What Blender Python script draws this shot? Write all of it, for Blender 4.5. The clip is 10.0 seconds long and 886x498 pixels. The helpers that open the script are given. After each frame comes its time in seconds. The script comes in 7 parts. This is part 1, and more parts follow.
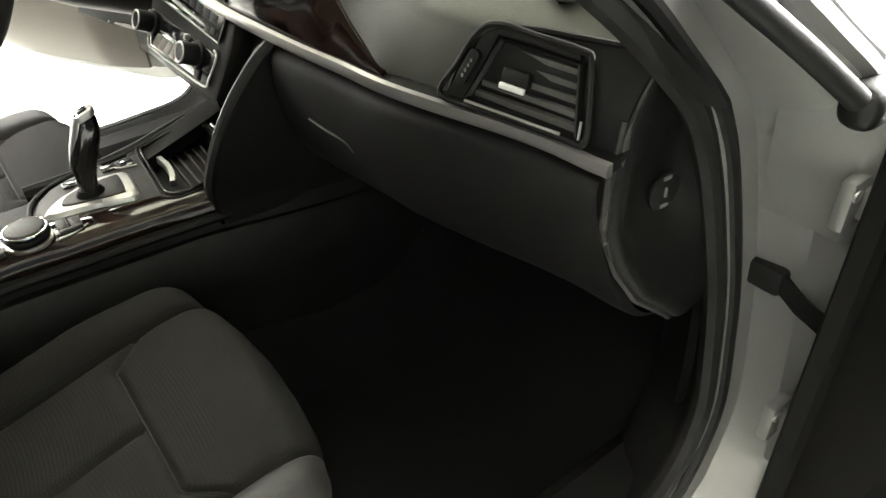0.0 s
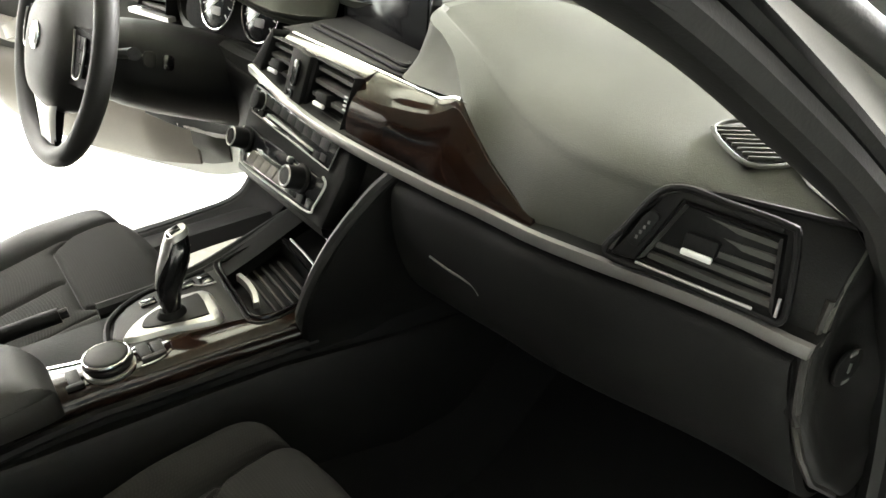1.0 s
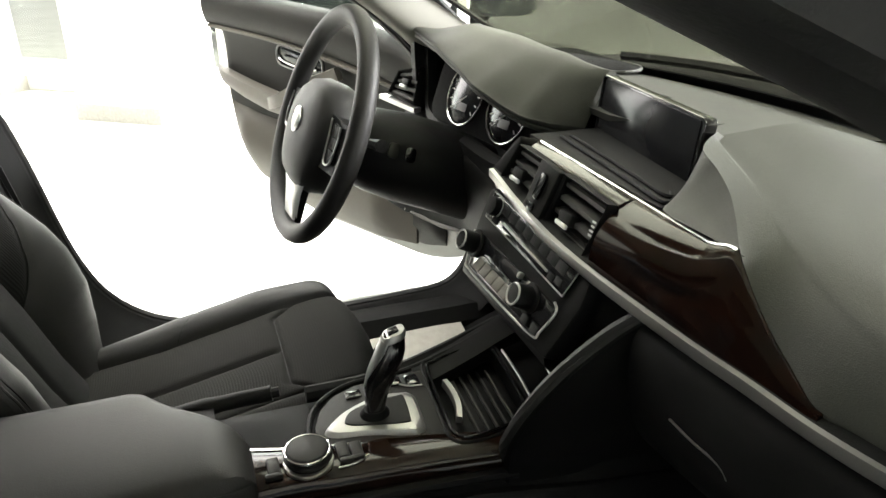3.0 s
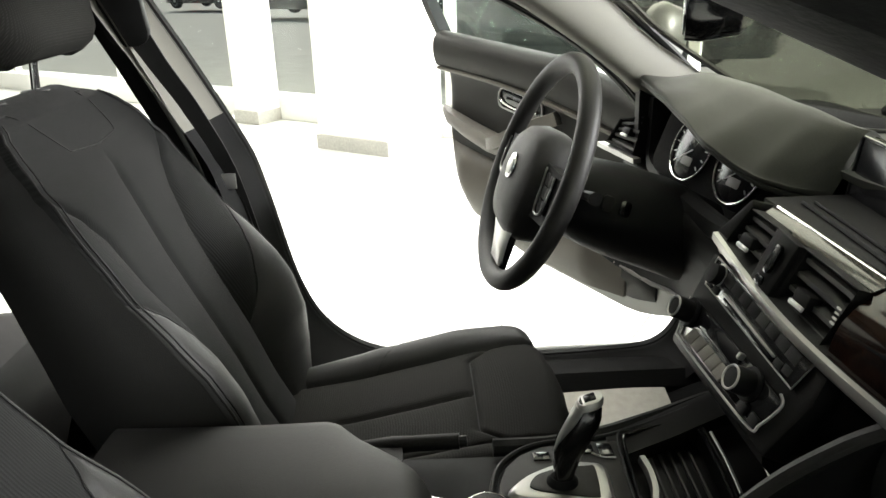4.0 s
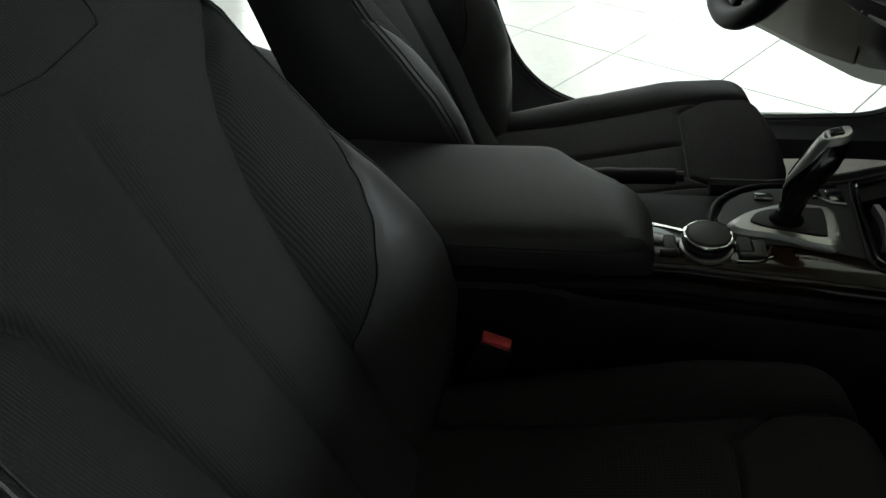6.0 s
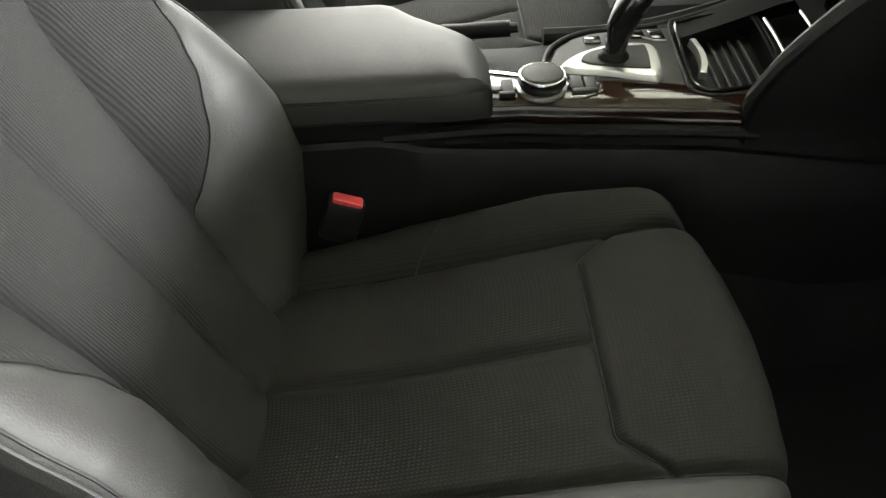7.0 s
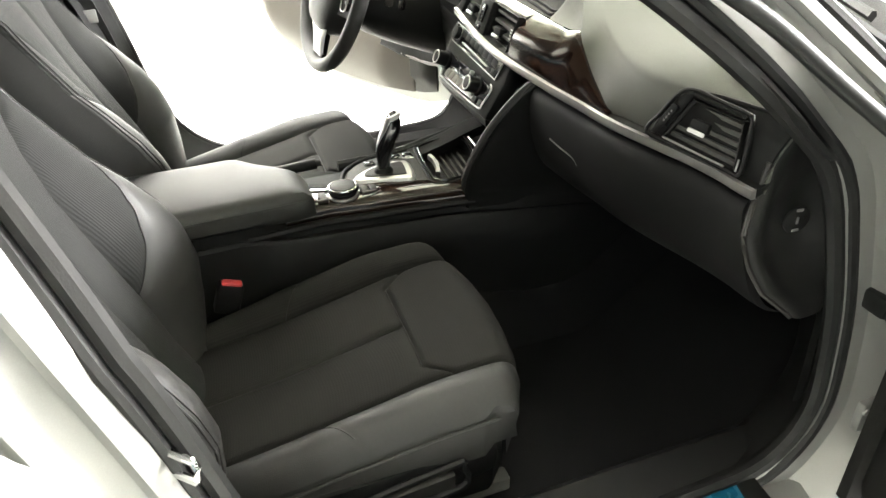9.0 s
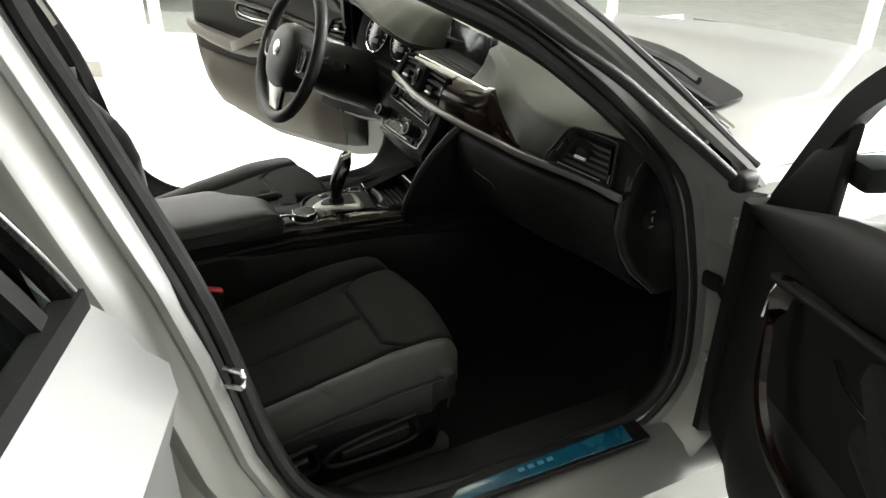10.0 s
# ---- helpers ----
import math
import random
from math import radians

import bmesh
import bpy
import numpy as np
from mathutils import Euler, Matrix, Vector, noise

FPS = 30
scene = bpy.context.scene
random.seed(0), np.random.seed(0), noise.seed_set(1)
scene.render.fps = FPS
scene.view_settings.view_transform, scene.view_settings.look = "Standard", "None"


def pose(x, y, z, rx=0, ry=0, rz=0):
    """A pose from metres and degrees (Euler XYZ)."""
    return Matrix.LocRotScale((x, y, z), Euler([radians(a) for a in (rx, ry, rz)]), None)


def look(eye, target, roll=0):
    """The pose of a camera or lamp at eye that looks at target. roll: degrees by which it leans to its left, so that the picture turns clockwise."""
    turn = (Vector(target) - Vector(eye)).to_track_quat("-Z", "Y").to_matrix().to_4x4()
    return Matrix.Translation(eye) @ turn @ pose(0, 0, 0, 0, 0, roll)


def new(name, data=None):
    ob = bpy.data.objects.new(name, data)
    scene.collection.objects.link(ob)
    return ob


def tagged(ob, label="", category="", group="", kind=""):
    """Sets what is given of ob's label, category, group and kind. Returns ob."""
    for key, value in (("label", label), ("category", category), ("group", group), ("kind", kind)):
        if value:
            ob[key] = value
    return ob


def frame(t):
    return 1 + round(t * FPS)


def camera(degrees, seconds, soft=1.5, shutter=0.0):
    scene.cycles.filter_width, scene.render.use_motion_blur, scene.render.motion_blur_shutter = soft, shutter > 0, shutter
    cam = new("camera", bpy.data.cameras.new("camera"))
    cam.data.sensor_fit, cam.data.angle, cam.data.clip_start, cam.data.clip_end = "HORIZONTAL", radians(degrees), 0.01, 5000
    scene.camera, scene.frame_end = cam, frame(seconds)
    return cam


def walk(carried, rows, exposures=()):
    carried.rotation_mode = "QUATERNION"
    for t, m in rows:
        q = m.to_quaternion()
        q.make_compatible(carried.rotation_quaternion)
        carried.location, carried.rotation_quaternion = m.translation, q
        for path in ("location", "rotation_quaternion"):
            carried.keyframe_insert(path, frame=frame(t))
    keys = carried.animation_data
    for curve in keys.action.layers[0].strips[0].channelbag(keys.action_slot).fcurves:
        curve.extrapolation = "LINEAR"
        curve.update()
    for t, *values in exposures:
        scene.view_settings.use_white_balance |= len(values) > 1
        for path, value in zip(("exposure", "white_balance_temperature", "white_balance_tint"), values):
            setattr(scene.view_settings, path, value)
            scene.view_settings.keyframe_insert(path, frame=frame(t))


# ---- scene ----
cam = camera(63.7, 10.0)
PATH = [
    (0, (0.968, -0.152, 1.167), (-0.323, 0.777, -0.045), -3.3),
    (0.5, (0.877, -0.174, 1.181), (-0.477, 0.789, 0.068), -1.7),
    (1, (0.819, -0.215, 1.2), (-0.561, 0.808, 0.176), -0.7),
    (1.5, (0.789, -0.241, 1.21), (-0.597, 0.817, 0.231), -0.2),
    (2, (0.772, -0.248, 1.217), (-0.654, 0.779, 0.262), -0.1),
    (3.5, (0.693, -0.201, 1.219), (-1.125, 0.117, 0.448), -0.3),
    (4, (0.681, -0.206, 1.226), (-1.181, -0.143, 0.497), -1.6),
    (4.5, (0.673, -0.224, 1.241), (-1.195, -0.403, 0.55), -3.4),
    (4.8, (0.68, -0.245, 1.242), (-1.162, -0.555, 0.528), -3.2),
    (5, (0.692, -0.263, 1.236), (-1.109, -0.656, 0.459), -3.3),
    (5.3, (0.701, -0.291, 1.211), (-1.016, -0.756, 0.296), -2.7),
    (5.5, (0.72, -0.297, 1.198), (-0.936, -0.773, 0.181), -3.2),
    (6, (0.733, -0.284, 1.163), (-0.81, -0.659, -0.052), -5.4),
    (6.2, (0.741, -0.277, 1.153), (-0.761, -0.583, -0.131), -5.1),
    (7.3, (0.801, -0.256, 1.083), (-0.621, -0.147, -0.319), -1.7),
    (7.5, (0.818, -0.261, 1.103), (-0.585, -0.059, -0.308), -0.6),
    (8, (0.92, -0.294, 1.143), (-0.535, 0.159, -0.152), 0.4),
    (8.5, (1.041, -0.313, 1.216), (-0.482, 0.288, 0.068), -0.0),
    (9, (1.238, -0.344, 1.286), (-0.355, 0.186, 0.198), -2.4),
    (9.5, (1.383, -0.428, 1.343), (-0.277, 0.161, 0.395), -0.2),
    (10, (1.511, -0.531, 1.347), (-0.067, 0.274, 0.42), 1.0),
]
EXPOSURES = [(0, 0.5, 6500, 10), (0.5, 0.6, 6500, 10), (1, 0.45, 6500, 10), (2, 0.15, 6500, 10), (3.5, -0.7, 6350, 10), (4.1, -1.05, 6350, 9), (4.5, -1.4, 6300, 8), (5.0, -2.05, 6150, 5), (5.5, -2.45, 6000, 3), (6.2, -2.4, 5900, 2), (7.3, 1.15, 6450, 10), (7.6, 1.15, 6450, 10), (8.5, 1.6, 6500, 10), (9.2, 0.5, 6450, 10), (9.6, -0.15, 6400, 10), (10, -0.85, 6350, 10)]
walk(cam, [(t, look(eye, target, roll)) for t, eye, target, roll in PATH], EXPOSURES)

# ---- world and light ----
world = bpy.data.worlds.new("sky")
scene.world = world
world.use_nodes = True
sky = world.node_tree.nodes.new("ShaderNodeTexSky")
sky.sky_type, sky.sun_disc, sky.sun_elevation, sky.sun_rotation = "NISHITA", False, radians(48), radians(300)
sky.dust_density, sky.ozone_density = 6.0, 0.3
world.node_tree.links.new(sky.outputs[0], world.node_tree.nodes["Background"].inputs[0])
world.node_tree.nodes["Background"].inputs[1].default_value = 0.15


def lamp(name, kind, m, energy, colour=(1, 1, 1), size=(1, 1), angle=0.0):
    data = bpy.data.lights.new(name, kind)
    data.energy, data.color = energy, colour
    if kind == "AREA":
        data.shape, data.size, data.size_y = "RECTANGLE", size[0], size[1]
    if kind == "SUN":
        data.angle = angle
    ob = new(name, data)
    ob.matrix_world = m
    return ob


# the room is turned against the car: along the window wall, and out through it
ALONG, OUT = Vector((0.57, 0.822, 0)), Vector((-0.822, 0.57, 0))


def room(s, n, z=0.0):
    return ALONG * s + OUT * n + Vector((0, 0, z))


lamp("sun", "SUN", look((-6, -3, 9), (0, 0, 0)), 5.0, (1, 0.96, 0.9), angle=radians(0.6))
# area lamps added inside the window walls; north and south stay out of view
lamp("window_light_west", "AREA", look(room(-4.5, 4.0, 1.9), room(-4.5, 0, 0.6)), 1350, (1, 0.96, 0.91), (8.5, 3.0))
lamp("window_light_north", "AREA", look(room(5.8, -1.0, 1.7), room(0, -1.0, 0.8)), 390, (1, 0.96, 0.91), (7.0, 3.0))
lamp("window_light_south", "AREA", look(room(-3.0, -5.9, 1.9), room(-1.0, 0, 0.7)), 20, (1, 0.96, 0.91), (8.0, 2.8))
# added fill lamps without fittings, for the door side, the floor and the windscreen
lamp("ceiling_light_strip", "AREA", look((1.6, -1.3, 3.1), (1.6, -1.3, 0)), 22, (1, 0.97, 0.92), (1.2, 3.5))
lamp("ceiling_light_strip", "AREA", look((-2.0, -0.6, 3.1), (-2.0, -0.6, 0)), 260, (1, 0.97, 0.92), (1.2, 3.5))
lamp("ceiling_light_strip", "AREA", look((1.2, 5.6, 3.1), (0.2, 0, 0.8)), 3200, (1, 0.985, 0.97), (3.0, 1.2))


# ---- materials ----
def material(name, colour, rough=0.5, metal=0.0, grain=0.0, grain_scale=60.0, bump=0.0, bump_scale=300.0, coat=0.0, dirt=0.0, kind="", spec=0.5):
    m = bpy.data.materials.new(name)
    m.use_nodes = True
    nodes, links = m.node_tree.nodes, m.node_tree.links
    shader = nodes["Principled BSDF"]
    shader.inputs["Base Color"].default_value = (*colour, 1)
    shader.inputs["Roughness"].default_value = rough
    shader.inputs["Metallic"].default_value = metal
    shader.inputs["Coat Weight"].default_value = coat
    shader.inputs["Specular IOR Level"].default_value = spec
    coords = nodes.new("ShaderNodeTexCoord")

    def noise_node(scale, detail=4.0):
        n = nodes.new("ShaderNodeTexNoise")
        n.inputs["Scale"].default_value, n.inputs["Detail"].default_value = scale, detail
        links.new(coords.outputs["Object"], n.inputs["Vector"])
        return n

    if grain or dirt:
        fine, coarse = noise_node(grain_scale), noise_node(3.5, 6)
        mix = nodes.new("ShaderNodeMixRGB")
        mix.blend_type = "MULTIPLY"
        mix.inputs[0].default_value = 1
        for k, (n, amount) in enumerate(((fine, grain), (coarse, dirt))):
            ramp = nodes.new("ShaderNodeMapRange")
            ramp.inputs["From Min"].default_value, ramp.inputs["From Max"].default_value = 0.3, 0.7
            ramp.inputs["To Min"].default_value, ramp.inputs["To Max"].default_value = 1 - amount, 1 + amount * 0.5
            links.new(n.outputs["Fac"], ramp.inputs["Value"])
            links.new(ramp.outputs[0], mix.inputs[k + 1])
        tint = nodes.new("ShaderNodeMixRGB")
        tint.blend_type = "MULTIPLY"
        tint.inputs[0].default_value = 1
        tint.inputs[1].default_value = (*colour, 1)
        links.new(mix.outputs[0], tint.inputs[2])
        links.new(tint.outputs[0], shader.inputs["Base Color"])
        wear = nodes.new("ShaderNodeMapRange")
        wear.inputs["To Min"].default_value, wear.inputs["To Max"].default_value = max(rough - 1.2 * dirt, 0.02), min(rough + 1.2 * dirt, 1)
        links.new(coarse.outputs["Fac"], wear.inputs["Value"])
        links.new(wear.outputs[0], shader.inputs["Roughness"])
    if bump:
        b = nodes.new("ShaderNodeBump")
        b.inputs["Strength"].default_value, b.inputs["Distance"].default_value = bump, 0.0012
        if kind in ("weave", "rib"):
            a, c = nodes.new("ShaderNodeTexWave"), nodes.new("ShaderNodeTexWave")
            split, rise, run = nodes.new("ShaderNodeSeparateXYZ"), nodes.new("ShaderNodeMath"), nodes.new("ShaderNodeCombineXYZ")
            rise.operation = "MULTIPLY_ADD"
            rise.inputs[1].default_value = -1.1
            links.new(coords.outputs["Object"], split.inputs[0])
            links.new(split.outputs["Z"], rise.inputs[0])
            links.new(split.outputs["Y"], rise.inputs[2])
            links.new(split.outputs["X"], run.inputs["X"])
            links.new(rise.outputs[0], run.inputs["Y"])
            for w, axis in ((a, "X"), (c, "Y")):
                w.bands_direction, w.inputs["Scale"].default_value = axis, bump_scale
                links.new(run.outputs[0], w.inputs["Vector"])
            add, cross = nodes.new("ShaderNodeMath"), nodes.new("ShaderNodeMapRange")
            add.operation = "MULTIPLY"
            cross.inputs["To Min"].default_value = 0.55 if kind == "rib" else 0.0
            links.new(c.outputs["Fac"], cross.inputs["Value"])
            links.new(a.outputs["Fac"], add.inputs[0])
            links.new(cross.outputs[0], add.inputs[1])
            links.new(add.outputs[0], b.inputs["Height"])
            dark = nodes.new("ShaderNodeMapRange")
            dark.inputs["To Min"].default_value, dark.inputs["To Max"].default_value = (0.72, 1.28) if kind == "rib" else (0.66, 1.34)
            links.new(add.outputs[0], dark.inputs["Value"])
            weave = nodes.new("ShaderNodeMixRGB")
            weave.blend_type, weave.inputs[0].default_value = "MULTIPLY", 1
            source = shader.inputs["Base Color"].links[0].from_socket if shader.inputs["Base Color"].links else None
            if source:
                links.new(source, weave.inputs[1])
            else:
                weave.inputs[1].default_value = (*colour, 1)
            links.new(dark.outputs[0], weave.inputs[2])
            links.new(weave.outputs[0], shader.inputs["Base Color"])
        elif kind == "hide":
            v = nodes.new("ShaderNodeTexVoronoi")
            v.inputs["Scale"].default_value = bump_scale
            links.new(coords.outputs["Object"], v.inputs["Vector"])
            links.new(v.outputs["Distance"], b.inputs["Height"])
        else:
            links.new(noise_node(bump_scale, 3).outputs["Fac"], b.inputs["Height"])
        links.new(b.outputs[0], shader.inputs["Normal"])
    return m


def glass(name, colour=(1, 1, 1), rough=0.0, mirror=0.06):
    """A clear pane: mostly see-through, with a weak reflection."""
    m = bpy.data.materials.new(name)
    m.use_nodes = True
    nodes, links = m.node_tree.nodes, m.node_tree.links
    nodes.remove(nodes["Principled BSDF"])
    clear, shine, mix = nodes.new("ShaderNodeBsdfTransparent"), nodes.new("ShaderNodeBsdfGlossy"), nodes.new("ShaderNodeMixShader")
    clear.inputs[0].default_value = (*colour, 1)
    shine.inputs["Roughness"].default_value = 0.02
    edge, steep, gain = nodes.new("ShaderNodeLayerWeight"), nodes.new("ShaderNodeMath"), nodes.new("ShaderNodeMath")
    edge.inputs["Blend"].default_value = 0.5
    steep.operation, gain.operation = "POWER", "MULTIPLY_ADD"
    steep.inputs[1].default_value, gain.inputs[1].default_value, gain.inputs[2].default_value = 5.0, 0.4, 0.02
    links.new(edge.outputs["Facing"], steep.inputs[0])
    links.new(steep.outputs[0], gain.inputs[0])
    links.new(gain.outputs[0], mix.inputs[0])
    links.new(clear.outputs[0], mix.inputs[1])
    links.new(shine.outputs[0], mix.inputs[2])
    links.new(mix.outputs[0], nodes["Material Output"].inputs[0])
    return m


def burl_wood(name):
    m = material(name, (0.035, 0.014, 0.008), 0.1, coat=0.12, spec=0.25)
    nodes, links = m.node_tree.nodes, m.node_tree.links
    shader = nodes["Principled BSDF"]
    coords, grain, ramp = nodes.new("ShaderNodeTexCoord"), nodes.new("ShaderNodeTexNoise"), nodes.new("ShaderNodeValToRGB")
    stretch = nodes.new("ShaderNodeMapping")
    stretch.inputs["Scale"].default_value = (6, 30, 40)
    grain.inputs["Scale"].default_value, grain.inputs["Detail"].default_value, grain.inputs["Distortion"].default_value = 1.0, 8, 1.2
    links.new(coords.outputs["Object"], stretch.inputs[0])
    links.new(stretch.outputs[0], grain.inputs["Vector"])
    links.new(grain.outputs["Fac"], ramp.inputs[0])
    ramp.color_ramp.elements[0].position, ramp.color_ramp.elements[0].color = 0.35, (0.003, 0.0018, 0.0014, 1)
    ramp.color_ramp.elements[1].position, ramp.color_ramp.elements[1].color = 0.72, (0.017, 0.0068, 0.0036, 1)
    links.new(ramp.outputs[0], shader.inputs["Base Color"])
    return m


PAINT = material("silver_paint", (0.235, 0.237, 0.23), 0.45, 0.55, grain=0.05, grain_scale=900, coat=0.5, dirt=0.02)
# darker copy of the body silver, for jambs and shaded pillars
JAMBSHADE = material("silver_jamb_and_shaded_paint", (0.21, 0.21, 0.2), 0.42, 0.35, grain=0.05, grain_scale=700, coat=0.3, dirt=0.1)
RUBBER = material("seal_rubber", (0.009, 0.009, 0.0085), 0.55, spec=0.25, grain=0.2, bump=0.2, bump_scale=400, dirt=0.2)
DASH = material("dashboard_soft_plastic", (0.05, 0.0518, 0.0435), 0.55, spec=0.3, grain=0.1, grain_scale=500, bump=0.35, bump_scale=900, dirt=0.1)
PLASTIC = material("dark_plastic", (0.0054, 0.0054, 0.0051), 0.55, spec=0.17, grain=0.15, grain_scale=300, bump=0.25, bump_scale=700, dirt=0.15)
GLOSS = material("gloss_black", (0.006, 0.006, 0.006), 0.1, coat=0.5, grain=0.1, dirt=0.2)
SATIN = material("satin_silver_trim", (0.42, 0.415, 0.4), 0.38, 0.85, grain=0.05, grain_scale=800, dirt=0.05)
CHROME = material("chrome", (0.75, 0.75, 0.75), 0.12, 1.0, grain=0.03, dirt=0.1)
WOOD = burl_wood("burl_walnut_lacquer")
LEATHER = material("dark_leatherette", (0.0172, 0.0168, 0.0158), 0.55, spec=0.35, grain=0.1, grain_scale=200, bump=0.16, bump_scale=650, kind="hide", dirt=0.1)
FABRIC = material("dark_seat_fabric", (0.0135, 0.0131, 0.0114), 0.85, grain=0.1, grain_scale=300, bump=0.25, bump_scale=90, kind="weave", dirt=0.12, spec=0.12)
RIBBED = material("ribbed_seat_fabric", (0.0145, 0.0147, 0.014), 0.85, grain=0.1, grain_scale=300, bump=0.35, bump_scale=120, kind="rib", dirt=0.12, spec=0.15)
CARPET = material("black_carpet", (0.005, 0.005, 0.005), 0.97, grain=0.4, grain_scale=500, bump=0.9, bump_scale=800, dirt=0.2, spec=0.1)
LINER = material("beige_grey_headliner", (0.42, 0.40, 0.34), 0.85, grain=0.08, grain_scale=600, bump=0.2, bump_scale=900, dirt=0.05)
TRIM = material("grey_pillar_trim", (0.19, 0.185, 0.158), 0.7, grain=0.06, grain_scale=600, bump=0.2, bump_scale=900, dirt=0.05)
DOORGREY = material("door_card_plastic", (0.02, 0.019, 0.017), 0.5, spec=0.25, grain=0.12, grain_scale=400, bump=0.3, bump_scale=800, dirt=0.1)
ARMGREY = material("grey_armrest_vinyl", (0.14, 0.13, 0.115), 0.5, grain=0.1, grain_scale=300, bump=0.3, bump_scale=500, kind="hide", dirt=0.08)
SILVERWHITE = material("bright_silver_plastic", (0.72, 0.72, 0.7), 0.3, 0.3, grain=0.04, dirt=0.05)
RED = material("red_button", (0.48, 0.05, 0.055), 0.4, grain=0.1, dirt=0.1)
SCREEN = material("screen_glass", (0.01, 0.01, 0.011), 0.12, spec=0.15, grain=0.1, dirt=0.1)
BLUEFILM = material("blue_protective_film", (0.006, 0.075, 0.13), 0.25, grain=0.15, dirt=0.3, coat=0.4)
MARK = material("pale_print", (0.6, 0.6, 0.58), 0.5, grain=0.05)
SOFTMARK = material("dim_print", (0.13, 0.13, 0.125), 0.5, grain=0.05)
FILMPRINT = material("print_under_film", (0.05, 0.18, 0.26), 0.4, grain=0.1)
# black plastic, and the shaded copy of the driver's door trim
BLACKSHADE = material("black_plastic_and_shaded_trim", (0.007, 0.0068, 0.006), 0.6, spec=0.12, grain=0.15, grain_scale=300, bump=0.25, bump_scale=700, dirt=0.15)
TILE = material("glazed_floor_tile", (0.72, 0.73, 0.68), 0.12, grain=0.05, grain_scale=30, coat=0.3, dirt=0.06)
GROUT = material("grout", (0.3, 0.3, 0.28), 0.9, grain=0.2, dirt=0.2)
WALL = material("white_wall_paint", (0.76, 0.75, 0.7), 0.75, grain=0.04, bump=0.1, bump_scale=200, dirt=0.04)
SKIRT = material("stone_skirting", (0.42, 0.41, 0.37), 0.4, grain=0.15, dirt=0.1)
FRAME = material("white_window_frame", (0.72, 0.72, 0.68), 0.4, grain=0.05, dirt=0.06)
ASPHALT = material("pale_paving", (0.42, 0.41, 0.37), 0.9, grain=0.14, grain_scale=12, bump=0.4, bump_scale=20, dirt=0.12)
DARKPAINT = material("dark_car_paint", (0.02, 0.022, 0.024), 0.2, 0.2, coat=0.8, grain=0.1, dirt=0.1)
WHITEPAINT = material("white_car_paint", (0.6, 0.61, 0.62), 0.25, 0.2, coat=0.8, grain=0.05, dirt=0.05)
TYRE = material("tyre_rubber", (0.02, 0.02, 0.02), 0.85, grain=0.3, bump=0.5, bump_scale=120, dirt=0.3)
GLASS = glass("window_glass", (0.93, 0.97, 0.95))
TINT = glass("tinted_car_glass", (0.5, 0.58, 0.55))
WINDSCREEN = glass("windscreen_glass", (0.6, 0.61, 0.555))
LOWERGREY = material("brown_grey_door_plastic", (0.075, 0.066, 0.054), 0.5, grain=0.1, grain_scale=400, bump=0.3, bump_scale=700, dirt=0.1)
MAT = material("pale_floor_paper", (0.38, 0.365, 0.32), 0.8, grain=0.1, dirt=0.1, bump=0.3, bump_scale=60)
VENTGREY = material("vent_slat_plastic", (0.06, 0.06, 0.055), 0.5, spec=0.3, grain=0.1, grain_scale=300, bump=0.2, bump_scale=700, dirt=0.1)
TAIL = material("red_tail_light", (0.5, 0.02, 0.03), 0.1, coat=0.8, grain=0.1)
STONE = material("brushed_alloy", (0.5, 0.5, 0.5), 0.35, 0.7, grain=0.08, dirt=0.1)


# ---- building helpers ----
def part(name, bm, mat, parent, label="", smooth=True, sharp=38):
    """Links a bmesh as one mesh object under a thing."""
    mesh = bpy.data.meshes.new(name)
    bmesh.ops.remove_doubles(bm, verts=bm.verts, dist=1e-6)
    bmesh.ops.recalc_face_normals(bm, faces=bm.faces)
    if smooth:
        for f in bm.faces:
            f.smooth = True
    bm.to_mesh(mesh)
    bm.free()
    if smooth:
        mesh.set_sharp_from_angle(angle=radians(sharp))
    mesh.materials.append(mat)
    ob = new(name, mesh)
    ob.parent = parent
    if label:
        ob["label"] = label
    return ob


def thing(name, label, category, at=(0, 0, 0), group="", kind=""):
    ob = new(name)
    ob.location = at
    return tagged(ob, label, category, group, kind)


def lone(name, bm, mat, label, category, group="", kind="", smooth=True):
    return tagged(part(name, bm, mat, None, "", smooth), label, category, group, kind)


def loft(rings, closed=True, caps=True, bm=None):
    bm = bm or bmesh.new()
    rows = [[bm.verts.new(p) for p in ring] for ring in rings]
    n = len(rows[0])
    for a, b in zip(rows, rows[1:]):
        for k in range(n if closed else n - 1):
            bm.faces.new((a[k], a[(k + 1) % n], b[(k + 1) % n], b[k]))
    if caps and closed:
        bm.faces.new(rows[0])
        bm.faces.new(rows[-1])
    return bm


